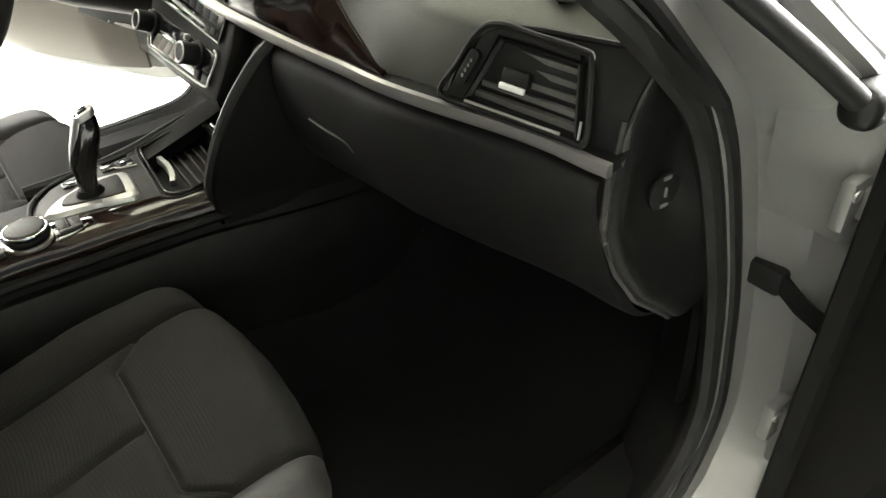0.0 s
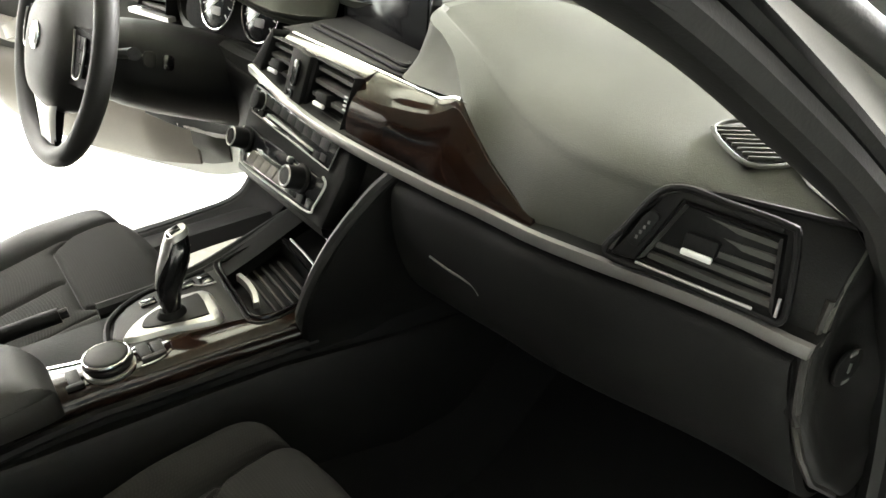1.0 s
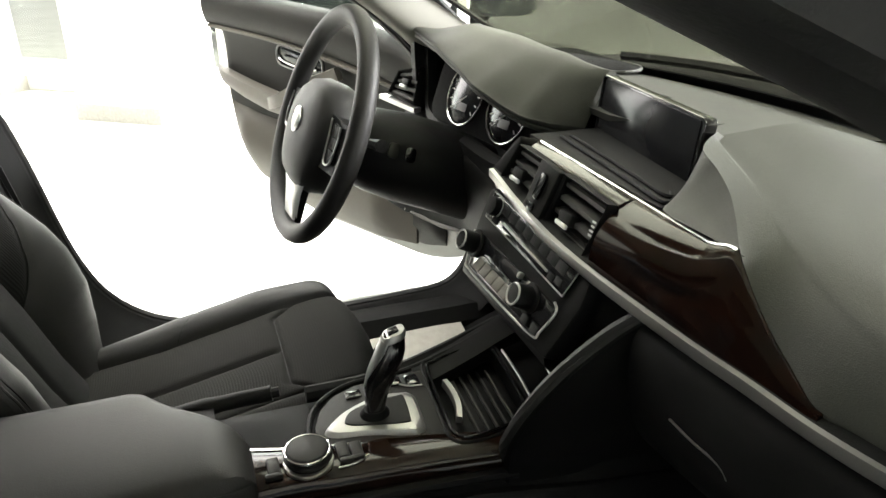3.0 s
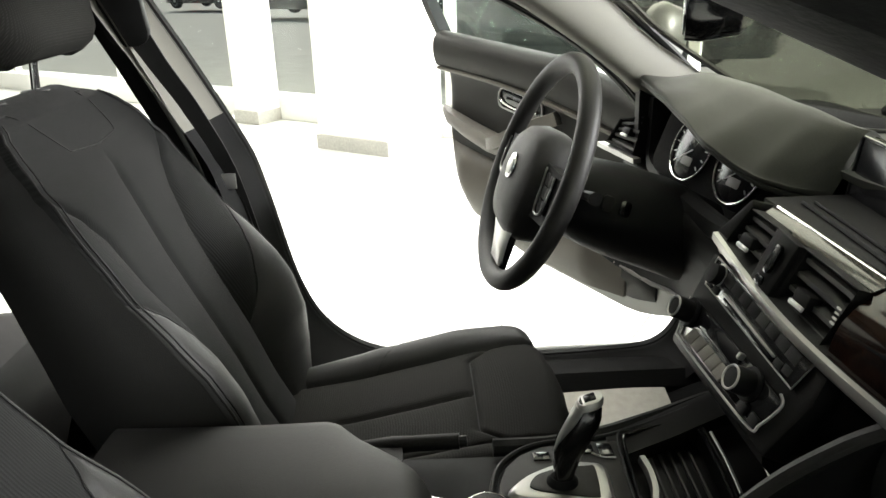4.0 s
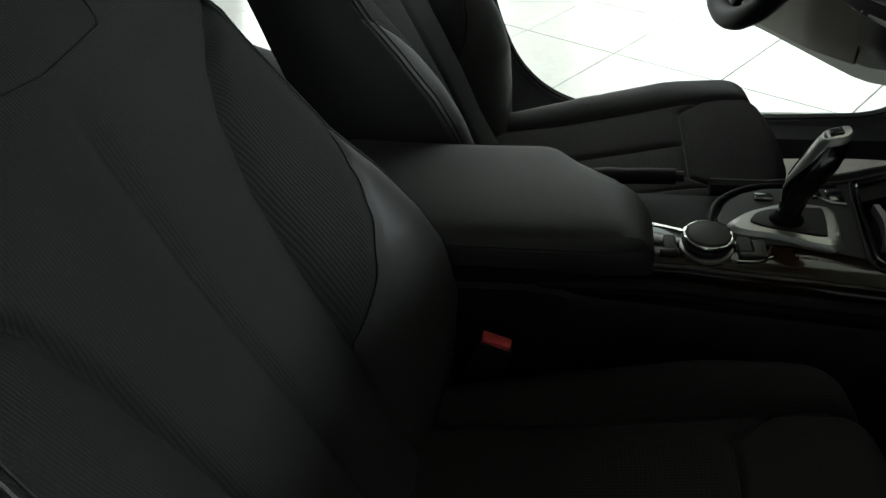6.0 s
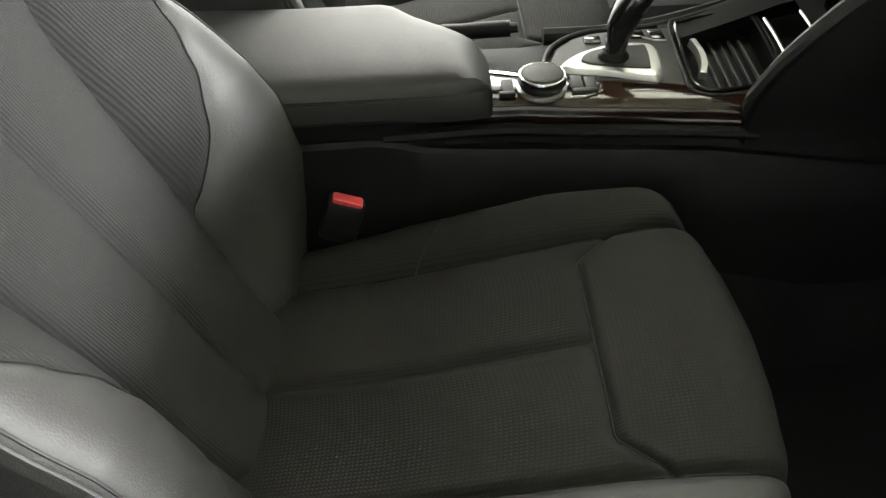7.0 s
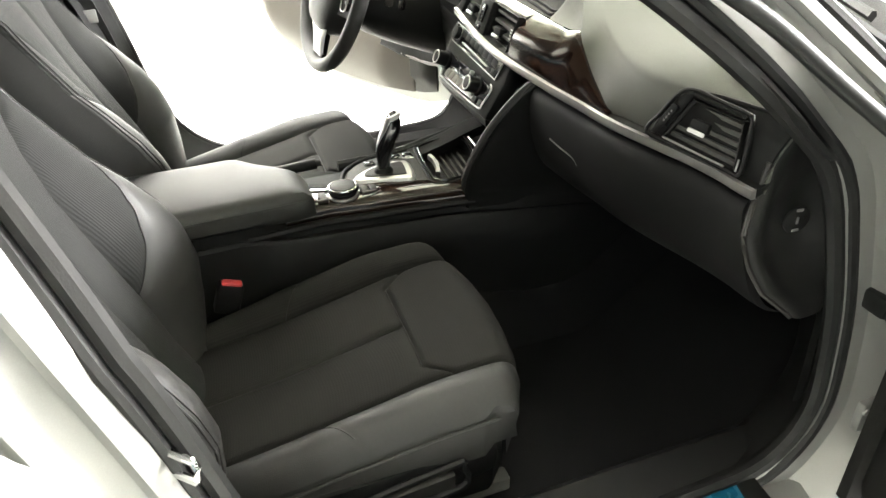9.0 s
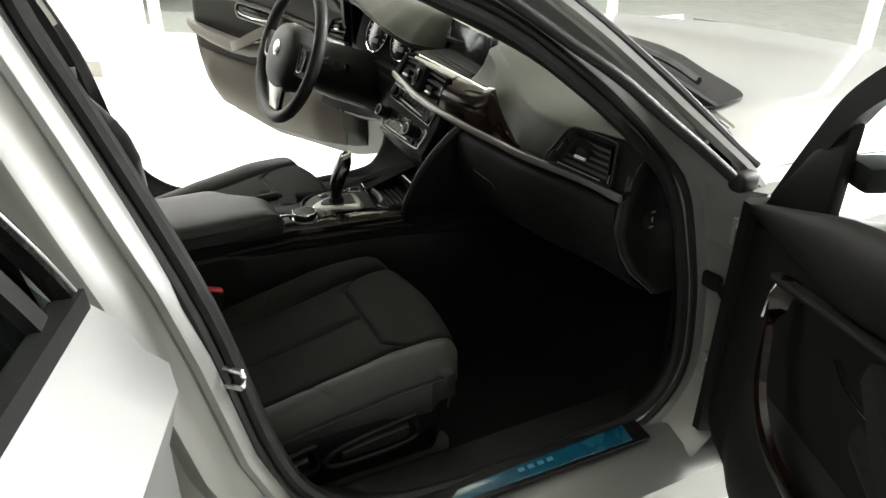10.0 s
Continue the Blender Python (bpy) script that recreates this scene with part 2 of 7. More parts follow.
def slab(rings_top, thickness, direction=(0, 0, -1), bm=None):
    """An open sheet of points, made solid by a copy of it pushed along a direction."""
    bm = bm or bmesh.new()
    d = Vector(direction).normalized() * thickness
    a = [[bm.verts.new(p) for p in ring] for ring in rings_top]
    b = [[bm.verts.new(Vector(p) + d) for p in ring] for ring in rings_top]
    m, n = len(a), len(a[0])
    for i in range(m - 1):
        for j in range(n - 1):
            bm.faces.new((a[i][j], a[i][j + 1], a[i + 1][j + 1], a[i + 1][j]))
            bm.faces.new((b[i][j], b[i + 1][j], b[i + 1][j + 1], b[i][j + 1]))
    for i in range(m - 1):
        for j in (0, n - 1):
            bm.faces.new((a[i][j], a[i + 1][j], b[i + 1][j], b[i][j]))
    for j in range(n - 1):
        for i in (0, m - 1):
            bm.faces.new((a[i][j], a[i][j + 1], b[i][j + 1], b[i][j]))
    return bm


def smooth_path(points, steps=6, closed=False):
    """Catmull-Rom through the points."""
    p = [Vector(q) for q in points]
    n, out = len(p), []
    for k in range(n if closed else n - 1):
        a, b, c, d = (p[(k + j) % n] if closed else p[min(max(k + j, 0), n - 1)] for j in (-1, 0, 1, 2))
        for s in range(steps):
            t = s / steps
            out.append(0.5 * (2 * b + (c - a) * t + (2 * a - 5 * b + 4 * c - d) * t * t + (3 * b - a - 3 * c + d) * t ** 3))
    return out if closed else out + [p[-1]]


def tube(points, radius, segments=10, closed=False, bm=None, flat=1.0, up=(0, 0, 1)):
    """A round or flattened bar along points; the radius may be a list."""
    p = [Vector(q) for q in points]
    n, rings = len(p), []
    for k in range(n):
        t = (p[(k + 1) % n] - p[k - 1]) if closed else p[min(k + 1, n - 1)] - p[max(k - 1, 0)]
        t.normalize()
        side = t.cross(Vector(up))
        if side.length < 1e-3:
            side = t.cross(Vector((0, 1, 0)))
        side.normalize()
        over = side.cross(t)
        r = radius[k] if isinstance(radius, (list, tuple)) else radius
        rings.append([p[k] + side * (r * math.cos(a)) + over * (r * flat * math.sin(a)) for a in (2 * math.pi * j / segments for j in range(segments))])
    if closed:
        rings.append(rings[0])
    return loft(rings, True, not closed, bm)


def sweep(points, profile, bm=None, closed=False, side_of=None):
    """A profile of (sideways, up) pairs along points; side_of(k, tangent) gives the sideways direction."""
    p = [Vector(q) for q in points]
    n, rings = len(p), []
    for k in range(n):
        t = (p[(k + 1) % n] - p[k - 1]) if closed else p[min(k + 1, n - 1)] - p[max(k - 1, 0)]
        t.normalize()
        side = Vector(side_of(k, t)).normalized() if side_of else t.cross(Vector((0, 0, 1))).normalized()
        over = side.cross(t).normalized()
        rings.append([p[k] + side * a + over * b for a, b in profile])
    if closed:
        rings.append(rings[0])
    return loft(rings, True, not closed, bm)


def box(centre, size, bevel=0.004, m=None, bm=None, segments=2):
    own = bmesh.new()
    bmesh.ops.create_cube(own, size=1, matrix=Matrix.Translation(centre) @ (m or Matrix()) @ Matrix.Diagonal((*size, 1)))
    if bevel:
        bmesh.ops.bevel(own, geom=own.edges[:], offset=min(bevel, min(size) * 0.45), segments=segments, profile=0.5, affect="EDGES")
    if bm is None:
        return own
    mesh = bpy.data.meshes.new("scrap")
    own.to_mesh(mesh)
    own.free()
    bm.from_mesh(mesh)
    bpy.data.meshes.remove(mesh)
    return bm


def prism(outline, thickness, m=None, bevel=0.003, bm=None):
    """A flat outline (x, y) of a thickness along its own z, with rounded rims, placed by a matrix."""
    own = bmesh.new()
    base = own.faces.new([own.verts.new((x, y, 0)) for x, y in outline])
    up = bmesh.ops.extrude_face_region(own, geom=[base])
    bmesh.ops.translate(own, verts=[v for v in up["geom"] if isinstance(v, bmesh.types.BMVert)], vec=(0, 0, thickness))
    if bevel:
        bmesh.ops.bevel(own, geom=own.edges[:], offset=bevel, segments=2, profile=0.5, affect="EDGES", clamp_overlap=True)
    if m:
        bmesh.ops.transform(own, matrix=m, verts=own.verts)
    if bm is None:
        return own
    mesh = bpy.data.meshes.new("scrap")
    own.to_mesh(mesh)
    own.free()
    bm.from_mesh(mesh)
    bpy.data.meshes.remove(mesh)
    return bm


def disc(m, radius, depth, bm=None, segments=40, bevel=0.0015):
    return prism([(radius * math.cos(2 * math.pi * k / segments), radius * math.sin(2 * math.pi * k / segments)) for k in range(segments)], depth, m, bevel, bm)


def ring(m, radius, thick, bm=None, segments=48):
    return tube([m @ Vector((radius * math.cos(2 * math.pi * k / segments), radius * math.sin(2 * math.pi * k / segments), 0)) for k in range(segments)], thick, 8, True, bm, up=m.to_3x3() @ Vector((0, 0, 1)))


def frame_of(origin, across, up):
    """A matrix whose x runs across, y up and z out of a face."""
    x = Vector(across).normalized()
    y = (Vector(up) - x * Vector(up).dot(x)).normalized()
    z = x.cross(y)
    m = Matrix((x, y, z)).transposed().to_4x4()
    m.translation = Vector(origin)
    return m


def rounded(w, h, r, n=5):
    """The outline of a rounded rectangle about its middle."""
    out = []
    for cx, cy, a0 in ((w / 2 - r, h / 2 - r, 0), (r - w / 2, h / 2 - r, 90), (r - w / 2, r - h / 2, 180), (w / 2 - r, r - h / 2, 270)):
        out += [(cx + r * math.cos(radians(a0 + 90 * k / n)), cy + r * math.sin(radians(a0 + 90 * k / n))) for k in range(n + 1)]
    return out


def curve(points):
    """A piecewise smooth function through (x, y) pairs."""
    xs, ys = zip(*points)

    def f(x):
        if x <= xs[0]:
            return ys[0]
        for k in range(len(xs) - 1):
            if x <= xs[k + 1]:
                t = (x - xs[k]) / (xs[k + 1] - xs[k])
                h = t * t * (3 - 2 * t) * 0.5 + t * 0.5
                return ys[k] + (ys[k + 1] - ys[k]) * h
        return ys[-1]
    return f


def spline(points):
    """A smooth curve through (x, y) pairs with even slopes at them."""
    xs, ys = (np.array(v, float) for v in zip(*points))
    slope = np.gradient(ys, xs)

    def f(x):
        k = int(min(max(np.searchsorted(xs, x) - 1, 0), len(xs) - 2))
        h = xs[k + 1] - xs[k]
        t = min(1.0, max(0.0, (x - xs[k]) / h))
        return float((1 + 2 * t) * (1 - t) ** 2 * ys[k] + t * (1 - t) ** 2 * h * slope[k] + t * t * (3 - 2 * t) * ys[k + 1] + t * t * (t - 1) * h * slope[k + 1])
    return f


def lerp(points):
    xs, ys = zip(*points)
    return lambda x: float(np.interp(x, xs, ys))


# ---- the room ----
def block(s0, s1, n0, n1, z0, z1, bevel=0.006, bm=None):
    """A box in the room's own directions."""
    m = Matrix((ALONG, OUT, Vector((0, 0, 1)))).transposed().to_4x4()
    return box(room((s0 + s1) / 2, (n0 + n1) / 2, (z0 + z1) / 2), (abs(s1 - s0), abs(n1 - n0), abs(z1 - z0)), bevel, m, bm)


floor = lone("floor", block(-13.3, 6.4, -6.2, 4.2, -0.12, -0.006, 0), GROUT, "pale glazed tile floor of a car showroom", "floor", kind="structure", smooth=False)
lone("ceiling", block(-13.3, 6.4, -6.2, 4.3, 3.3, 3.42, 0), WALL, "plain white showroom ceiling", "ceiling", kind="structure", smooth=False)
lone("ground", box((0, 0, -0.25), (600, 600, 0.2), 0), ASPHALT, "pale grey paving outside the showroom windows", "ground", kind="structure", smooth=False)


def column(name, s0, s1, n0, n1, label):
    col = tagged(lone(name, block(s0, s1, n0, n1, 0, 3.3, 0.01), WALL, label, "column", kind="structure", smooth=False))
    part("skirting", block(s0 - 0.012, s1 + 0.012, n0 - 0.012, n1 + 0.012, 0, 0.11, 0.004), SKIRT, col, "grey stone skirting", False)
    return col


column("column_1", -3.41, -2.77, 3.28, 4.0, "square white column with a grey stone skirting")
column("column_2", -4.78, -4.5, 3.72, 4.0, "slim white column beside the shop window")


def shop_window(name, s0, s1, n, height, bays, sill=0.14):
    """A glazed front on a low sill: frame, posts and panes."""
    w = thing(name, "tall showroom window with white frame on a low sill", "window", kind="structure")
    part("window_sill", block(s0, s1, n - 0.16, n + 0.1, 0, sill, 0.01), FRAME, w, "low pale stone sill", False)
    part("window_frame", block(s0, s1, n - 0.04, n + 0.04, height - 0.1, height, 0.005), FRAME, w, "", False)
    step = (s1 - s0) / bays
    for k in range(bays + 1):
        part("post", block(s0 + k * step - 0.035, s0 + k * step + 0.035, n - 0.04, n + 0.04, sill, height - 0.1, 0.005), FRAME, w, "", False)
    for k in range(bays):
        p = part("pane", block(s0 + k * step + 0.035, s0 + (k + 1) * step - 0.035, n - 0.004, n + 0.004, sill, height - 0.1, 0), GLASS, w, "", False)
        p.visible_shadow = False
    return w


shop_window("window_4", -13.3, 6.4, -6.2, 3.3, 8)
shop_window("window_1", -13.3, -2.77, 4.15, 3.3, 5, 0.2)
shop_window("window_2", -2.77, 6.4, 4.15, 3.3, 5)


def end_window(name, s, sill):
    w = thing(name, "tall showroom window with white frame at the end of the room", "window", kind="structure")
    part("window_sill", block(s - 0.1, s + 0.14, -6.2, 4.0, 0, sill, 0.01), FRAME, w, "low pale stone sill", False)
    for k in range(6):
        n = -6.15 + k * 2.05
        part("post", block(s - 0.04, s + 0.04, n - 0.035, n + 0.035, sill, 3.3, 0.005), FRAME, w, "", False)
    for k in range(5):
        n = -6.15 + k * 2.05
        p = part("pane", block(s - 0.004, s + 0.004, n + 0.035, n + 2.015, sill, 3.3, 0), GLASS, w, "", False)
        p.visible_shadow = False


end_window("window_3", 6.4, 0.14)
end_window("window_5", -13.25, 0.2)

# ---- the car's shell ----
OPENING = [(0.18, 0.415), (0.31, 0.43), (0.368, 0.50), (0.383, 0.60), (0.374, 0.71), (0.338, 0.82), (0.27, 0.925), (0.2, 1.01), (0.107, 1.09), (0.02, 1.152), (-0.063, 1.2),
           (-0.2, 1.262), (-0.35, 1.298), (-0.5, 1.308), (-0.585, 1.29), (-0.582, 1.22), (-0.53, 1.09), (-0.466, 0.92), (-0.436, 0.81), (-0.396, 0.63), (-0.35, 0.52), (-0.27, 0.45), (-0.15, 0.42), (0.02, 0.412)]
REAR_OPENING = [(-0.64, 0.43), (-0.62, 0.5), (-0.62, 0.7), (-0.66, 0.92), (-0.71, 1.1), (-0.755, 1.24), (-0.8, 1.28), (-1.0, 1.27), (-1.25, 1.2), (-1.52, 1.1), (-1.6, 0.98), (-1.53, 0.865), (-1.37, 0.69), (-1.24, 0.52), (-1.08, 0.44), (-0.85, 0.42)]


def side_x(z):
    return 0.72 if z < 0.9 else 0.72 - 0.38 * (z - 0.9)


PULL_X = spline([(0.42, 0.0), (0.45, -0.01), (0.5, -0.017), (0.55, -0.025), (0.6, -0.031), (0.7, -0.04), (0.8, -0.049), (0.85, -0.056), (0.9, -0.054), (0.96, -0.03), (1.03, 0.0)])
PULL_Y = spline([(0.42, 0.0), (0.45, 0.02), (0.5, 0.024), (0.6, 0.021), (0.7, 0.017), (0.75, 0.017), (0.8, 0.022), (0.85, 0.034), (0.9, 0.036), (0.96, 0.018), (1.03, 0.0)])


def opening_loop(points, sign, steps=5, grow=0.0, dx=0.0):
    flat = smooth_path([(0, y, z) for y, z in points], steps, True)
    n, out = len(flat), []
    for k, p in enumerate(flat):
        t = (flat[(k + 1) % n] - flat[k - 1]).normalized()
        out.append(Vector((0, p.y - t.z * -grow, p.z + t.y * -grow)))
    slim = lambda z: dx if dx < 0 else dx * float(np.interp(z, (0.85, 1.05), (1, 0.4)))  # noqa: E731
    # the hinge side leans in and forward of the rest of the opening
    lean = [min(1.0, max(0.0, (p.y - 0.15) / 0.1)) if sign > 0 else 0.0 for p in out]
    return [(sign * (side_x(p.z) + slim(p.z) + w * PULL_X(p.z)), p.y + w * PULL_Y(p.z), p.z) for p, w in zip(out, lean)]


def band(loops, bm=None, keep=lambda y, z: True):
    """A closed strip through several loops, or the part of it that keep() picks."""
    bm = bm or bmesh.new()
    rows = [[bm.verts.new(p) for p in lp] for lp in loops]
    n = len(rows[0])
    for a, b in zip(rows, rows[1:]):
        for k in range(n):
            if keep(rows[0][k].co.y, rows[0][k].co.z):
                bm.faces.new((a[k], a[(k + 1) % n], b[(k + 1) % n], b[k]))
    bmesh.ops.delete(bm, geom=[v for v in bm.verts if not v.link_faces], context="VERTS")
    return bm


car = thing("car", "silver saloon car with open front doors on the showroom floor", "car")
LEFT_OPENING = [(y - 0.08 * min(1, max(0, (0.1 - y) / 0.5)), z) for y, z in OPENING]
LOW_TOP = {-0.063: 1.193, -0.2: 1.2485, -0.35: 1.288, -0.5: 1.302, -0.585: 1.285}
RIGHT_OPENING = [(y, LOW_TOP[y] if z > 1.195 and y in LOW_TOP else z) for y, z in OPENING]
for sign in (1, -1):
    for points in ((LEFT_OPENING, REAR_OPENING) if sign < 0 else (RIGHT_OPENING, REAR_OPENING)):
        part("door_seal", tube(opening_loop(points, sign), 0.012, 8, True, up=(1, 0, 0)), RUBBER, car, "black rubber door seal")
        part("seal_lip", tube(opening_loop(points, sign, dx=-0.009, grow=0.0), 0.0055, 6, True, up=(1, 0, 0)), RUBBER, car, "black rubber lip")
        if points is RIGHT_OPENING:
            part("outer_bead", tube(opening_loop(points, sign, grow=0.019, dx=0.008), 0.0085, 8, True, up=(1, 0, 0)), RUBBER, car, "outer bead of the black door seal")
        grow = 0.6 if points is REAR_OPENING else 1
        part("door_jamb", band([opening_loop(points, sign, grow=g * grow, dx=d) for g, d in (((0.0, 0.008), (0.016, 0.01), (0.024, 0.013), (0.046, 0.016), (0.052, 0.05), (0.06, 0.085), (0.07, 0.1)) if points is RIGHT_OPENING else ((0.0, 0.008), (0.016, 0.012), (0.022, 0.045), (0.052, 0.052), (0.062, 0.085), (0.07, 0.1)))], keep=(lambda y, z: not (-0.8 < y < -0.34 and 0.5 < z < 1.26)) if sign > 0 else (lambda y, z: True)), JAMBSHADE, car, "silver painted door jamb")
        loops = [opening_loop(points, sign, grow=g, dx=d) for g, d in ((-0.004, -0.012), (0.012, -0.03), (0.03, -0.075), (0.05, -0.1))]
        part("pillar_trim", band(loops, keep=lambda y, z: z > 1.0 and y < -0.02), TRIM, car, "light grey pillar trim")
        part("lower_trim", band(loops, keep=lambda y, z: z < 1.0 and (z < 0.93 or y < 0)), PLASTIC, car, "dark lower pillar trim")


def pillar_skin(sign):
    """The outer skin from the bonnet up the front pillar and along the roof rail."""
    low = [(0.775, 0.45, 0.87), (0.757, 0.41, 0.925), (0.738, 0.36, 0.97), (0.708, 0.278, 1.04), (0.67, 0.165, 1.135), (0.645, 0.075, 1.2), (0.612, -0.06, 1.285), (0.58, -0.25, 1.35), (0.565, -0.5, 1.375), (0.565, -0.9, 1.365), (0.57, -1.4, 1.28)]
    path = smooth_path([(sign * x, y, z) for x, y, z in low], 5)
    return sweep(path, [(sign * a, b) for a, b in ((-0.012, -0.01), (-0.01, 0.001), (0.0, 0.005), (0.009, 0.002), (0.012, -0.008), (0.0, -0.016))], side_of=lambda k, t: (1, 0.25, 0.35 * sign))


for sign in (1, -1):
    # same body paint in its darker copy: the pillar's shade is in the colour
    part("roof_pillar", pillar_skin(sign), JAMBSHADE, car, "silver painted front pillar and roof rail")
    part("window_moulding", tube(smooth_path([(sign * x, y, z) for x, y, z in [(0.742, 0.45, 0.925), (0.725, 0.405, 0.962), (0.683, 0.29, 1.065), (0.643, 0.17, 1.16), (0.615, 0.075, 1.225), (0.575, -0.07, 1.31), (0.535, -0.22, 1.37)]], 6), 0.008, 8), RUBBER, car, "black windscreen edge moulding")

part("outer_seal", tube(smooth_path([(0.772, 0.36, 0.93), (0.75, 0.309, 0.975), (0.723, 0.249, 1.025), (0.691, 0.179, 1.085), (0.658, 0.094, 1.143), (0.634, 0.0, 1.205), (0.612, -0.1, 1.258), (0.59, -0.26, 1.315), (0.58, -0.5, 1.335), (0.58, -0.9, 1.325)], 6), 0.0095, 12), RUBBER, car, "black outer door seal along the pillar")

# inner trim of the front pillars, from the dashboard up to the roof
SCREEN_SIDE = [(0.672, 0.44, 0.968), (0.649, 0.339, 1.028), (0.621, 0.22, 1.102), (0.591, 0.119, 1.182), (0.555, 0.0, 1.258), (0.515, -0.14, 1.325)]
DOOR_SIDE = [(0.722, 0.29, 0.925), (0.711, 0.244, 0.972), (0.682, 0.161, 1.049), (0.656, 0.069, 1.115), (0.629, -0.047, 1.187), (0.597, -0.2, 1.255)]
for sign in (1, -1):
    rows = []
    for a, b in zip(smooth_path(SCREEN_SIDE, 5), smooth_path([(x - 0.012, y, z) for x, y, z in (DOOR_SIDE if sign < 0 else DOOR_SIDE[:4] + [(0.626, -0.05, 1.175), (0.594, -0.2, 1.245)])], 5)):
        rows.append([(sign * (p.x - 0.042 * math.sin(math.pi * t) ** 0.8), p.y - 0.01 * math.sin(math.pi * t) ** 0.8, p.z - 0.034 * math.sin(math.pi * t) ** 0.8) for t in np.linspace(0, 1, 14) for p in (a.lerp(b, t),)])
    if sign > 0:
        part("seal_flap", slab([r[5:] for r in rows], 0.004, (sign, 0.3, 0.2)), RUBBER, car, "black seal flap along the pillar")
        rows = [r[:6] for r in rows]
    part("pillar_trim", slab(rows, 0.004, (sign, 0.3, 0.2)), TRIM, car, "light grey-beige pillar trim")
    part("glass_border", sweep([(sign * (p.x + 0.005), p.y + 0.02, p.z + 0.012) for p in smooth_path(SCREEN_SIDE, 5)[3:]], [(-0.02, -0.003), (-0.02, 0.003), (0.008, 0.003), (0.008, -0.003)], side_of=lambda k, t: (sign, 0.35, 0.1)), RUBBER, car, "black windscreen border")

# windscreen, roof, headliner
def screen_point(a, b, lift=0.0):
    """a across from -1 to 1, b up from 0 to 1."""
    bow = 1 - a * a
    base = Vector((0.66 * a, 0.475 + 0.15 * bow, 0.965 + 0.01 * bow))
    top = Vector((0.5 * a, -0.24 + 0.1 * bow, 1.365 + 0.02 * bow))
    p = base.lerp(top, b)
    return p + Vector((0, 0.35, 0.6)) * (0.06 * b * (1 - b) * 4 * 0.35 + lift)


pane = part("windscreen", slab([[screen_point(-1 + 2 * i / 24, j / 14) for i in range(25)] for j in range(15)], 0.005), WINDSCREEN, car, "tinted windscreen glass")
pane.visible_shadow = False
part("lower_border", slab([[screen_point(-0.99 + 1.98 * i / 24, 0.005 + 0.055 * j / 3, -0.012) for i in range(25)] for j in range(4)], 0.002), RUBBER, car, "black border along the foot of the windscreen")
part("roof", slab([[(0.55 * a, y, 1.375 + 0.03 * (1 - a * a) - 0.1 * max(0, (-0.9 - y)) ** 2) for a in np.linspace(-1, 1, 13)] for y in np.linspace(-0.2, -1.7, 14)], 0.012, (0, 0, -1)), PAINT, car, "silver painted roof panel")
part("headliner", slab([[(0.52 * a, y, 1.33 + 0.028 * (1 - a * a)) for a in np.linspace(-1, 1, 13)] for y in np.linspace(-0.16, -1.6, 12)], 0.02, (0, 0, 1)), LINER, car, "pale grey fabric headliner")
part("rear_bulkhead", slab([[(x, -1.75 + 0.15 * (z - 0.4), z) for x in np.linspace(-0.7, 0.7, 9)] for z in np.linspace(0.3, 1.36, 8)], 0.03, (0, -1, 0)), PLASTIC, car, "dark rear shelf wall")

# floor and tunnel
def floor_z(x, y):
    tunnel = 0.12 * max(0.0, 1 - (abs(x) / 0.2) ** 4) if abs(x) < 0.2 else 0.0
    toe = max(0.0, y - 0.32) * 0.9
    return 0.30 + tunnel + toe


part("floor_carpet", slab([[(x, y, floor_z(x, y)) for x in np.linspace(-0.70, 0.70, 41)] for y in np.linspace(-1.7, 0.68, 50)], 0.02), CARPET, car, "black carpet over the car floor")
for sign in (1, -1):
    part("sill_trim", sweep([(sign * 0.655, y, 0.405) for y in np.linspace(-1.2, 0.42, 12)], [(sign * a, b) for a, b in ((-0.05, -0.12), (-0.045, -0.02), (-0.02, 0.008), (0.02, 0.012), (0.045, 0.004), (0.045, -0.12))]), PLASTIC, car, "dark plastic sill cover")
    part("outer_sill", sweep([(sign * 0.79, y, 0.33) for y in np.linspace(-1.3, 0.62, 14)], [(sign * a, b) for a, b in ((-0.075, -0.1), (-0.075, 0.066), (-0.04, 0.074), (0.01, 0.06), (0.055, 0.03), (0.062, -0.03), (0.03, -0.12))]), PAINT, car, "silver painted sill")
    if sign < 0:
        part("footwell_pad", slab([[(x, y, 0.366 + 0.35 * max(0, y - 0.3)) for x in np.linspace(-0.61, -0.18, 6)] for y in np.linspace(0.0, 0.44, 8)], 0.06), CARPET, car, "black carpet pad in the driver footwell")
    part("kick_panel", slab([[(sign * (0.665 if sign < 0 or z < 0.6 else 0.665 - 0.12 * (z - 0.6)), y, z) for y in np.linspace(0.395 if sign < 0 else 0.4, 0.68, 8)] for z in np.linspace(0.3, 0.88, 8)], 0.012, (sign, 0, 0)), PLASTIC, car, "dark footwell side panel")
part("firewall", slab([[(x, 0.66 + 0.02 * math.sin(9 * x), z) for x in np.linspace(-0.7, 0.7, 17)] for z in np.linspace(0.3, 0.92, 8)], 0.02, (0, 1, 0)), CARPET, car, "black carpeted footwell wall")

# bonnet and wings
def bonnet_z(x, y):
    return 0.965 + 0.025 * (1 - (x / 0.8) ** 2) - 0.10 * max(0, y - 0.55) ** 1.3 - 0.11 * max(0.0, abs(x) - 0.62) / 0.25


def glass_foot(x):
    return 0.462 + 0.15 * (1 - (x / 0.66) ** 2)


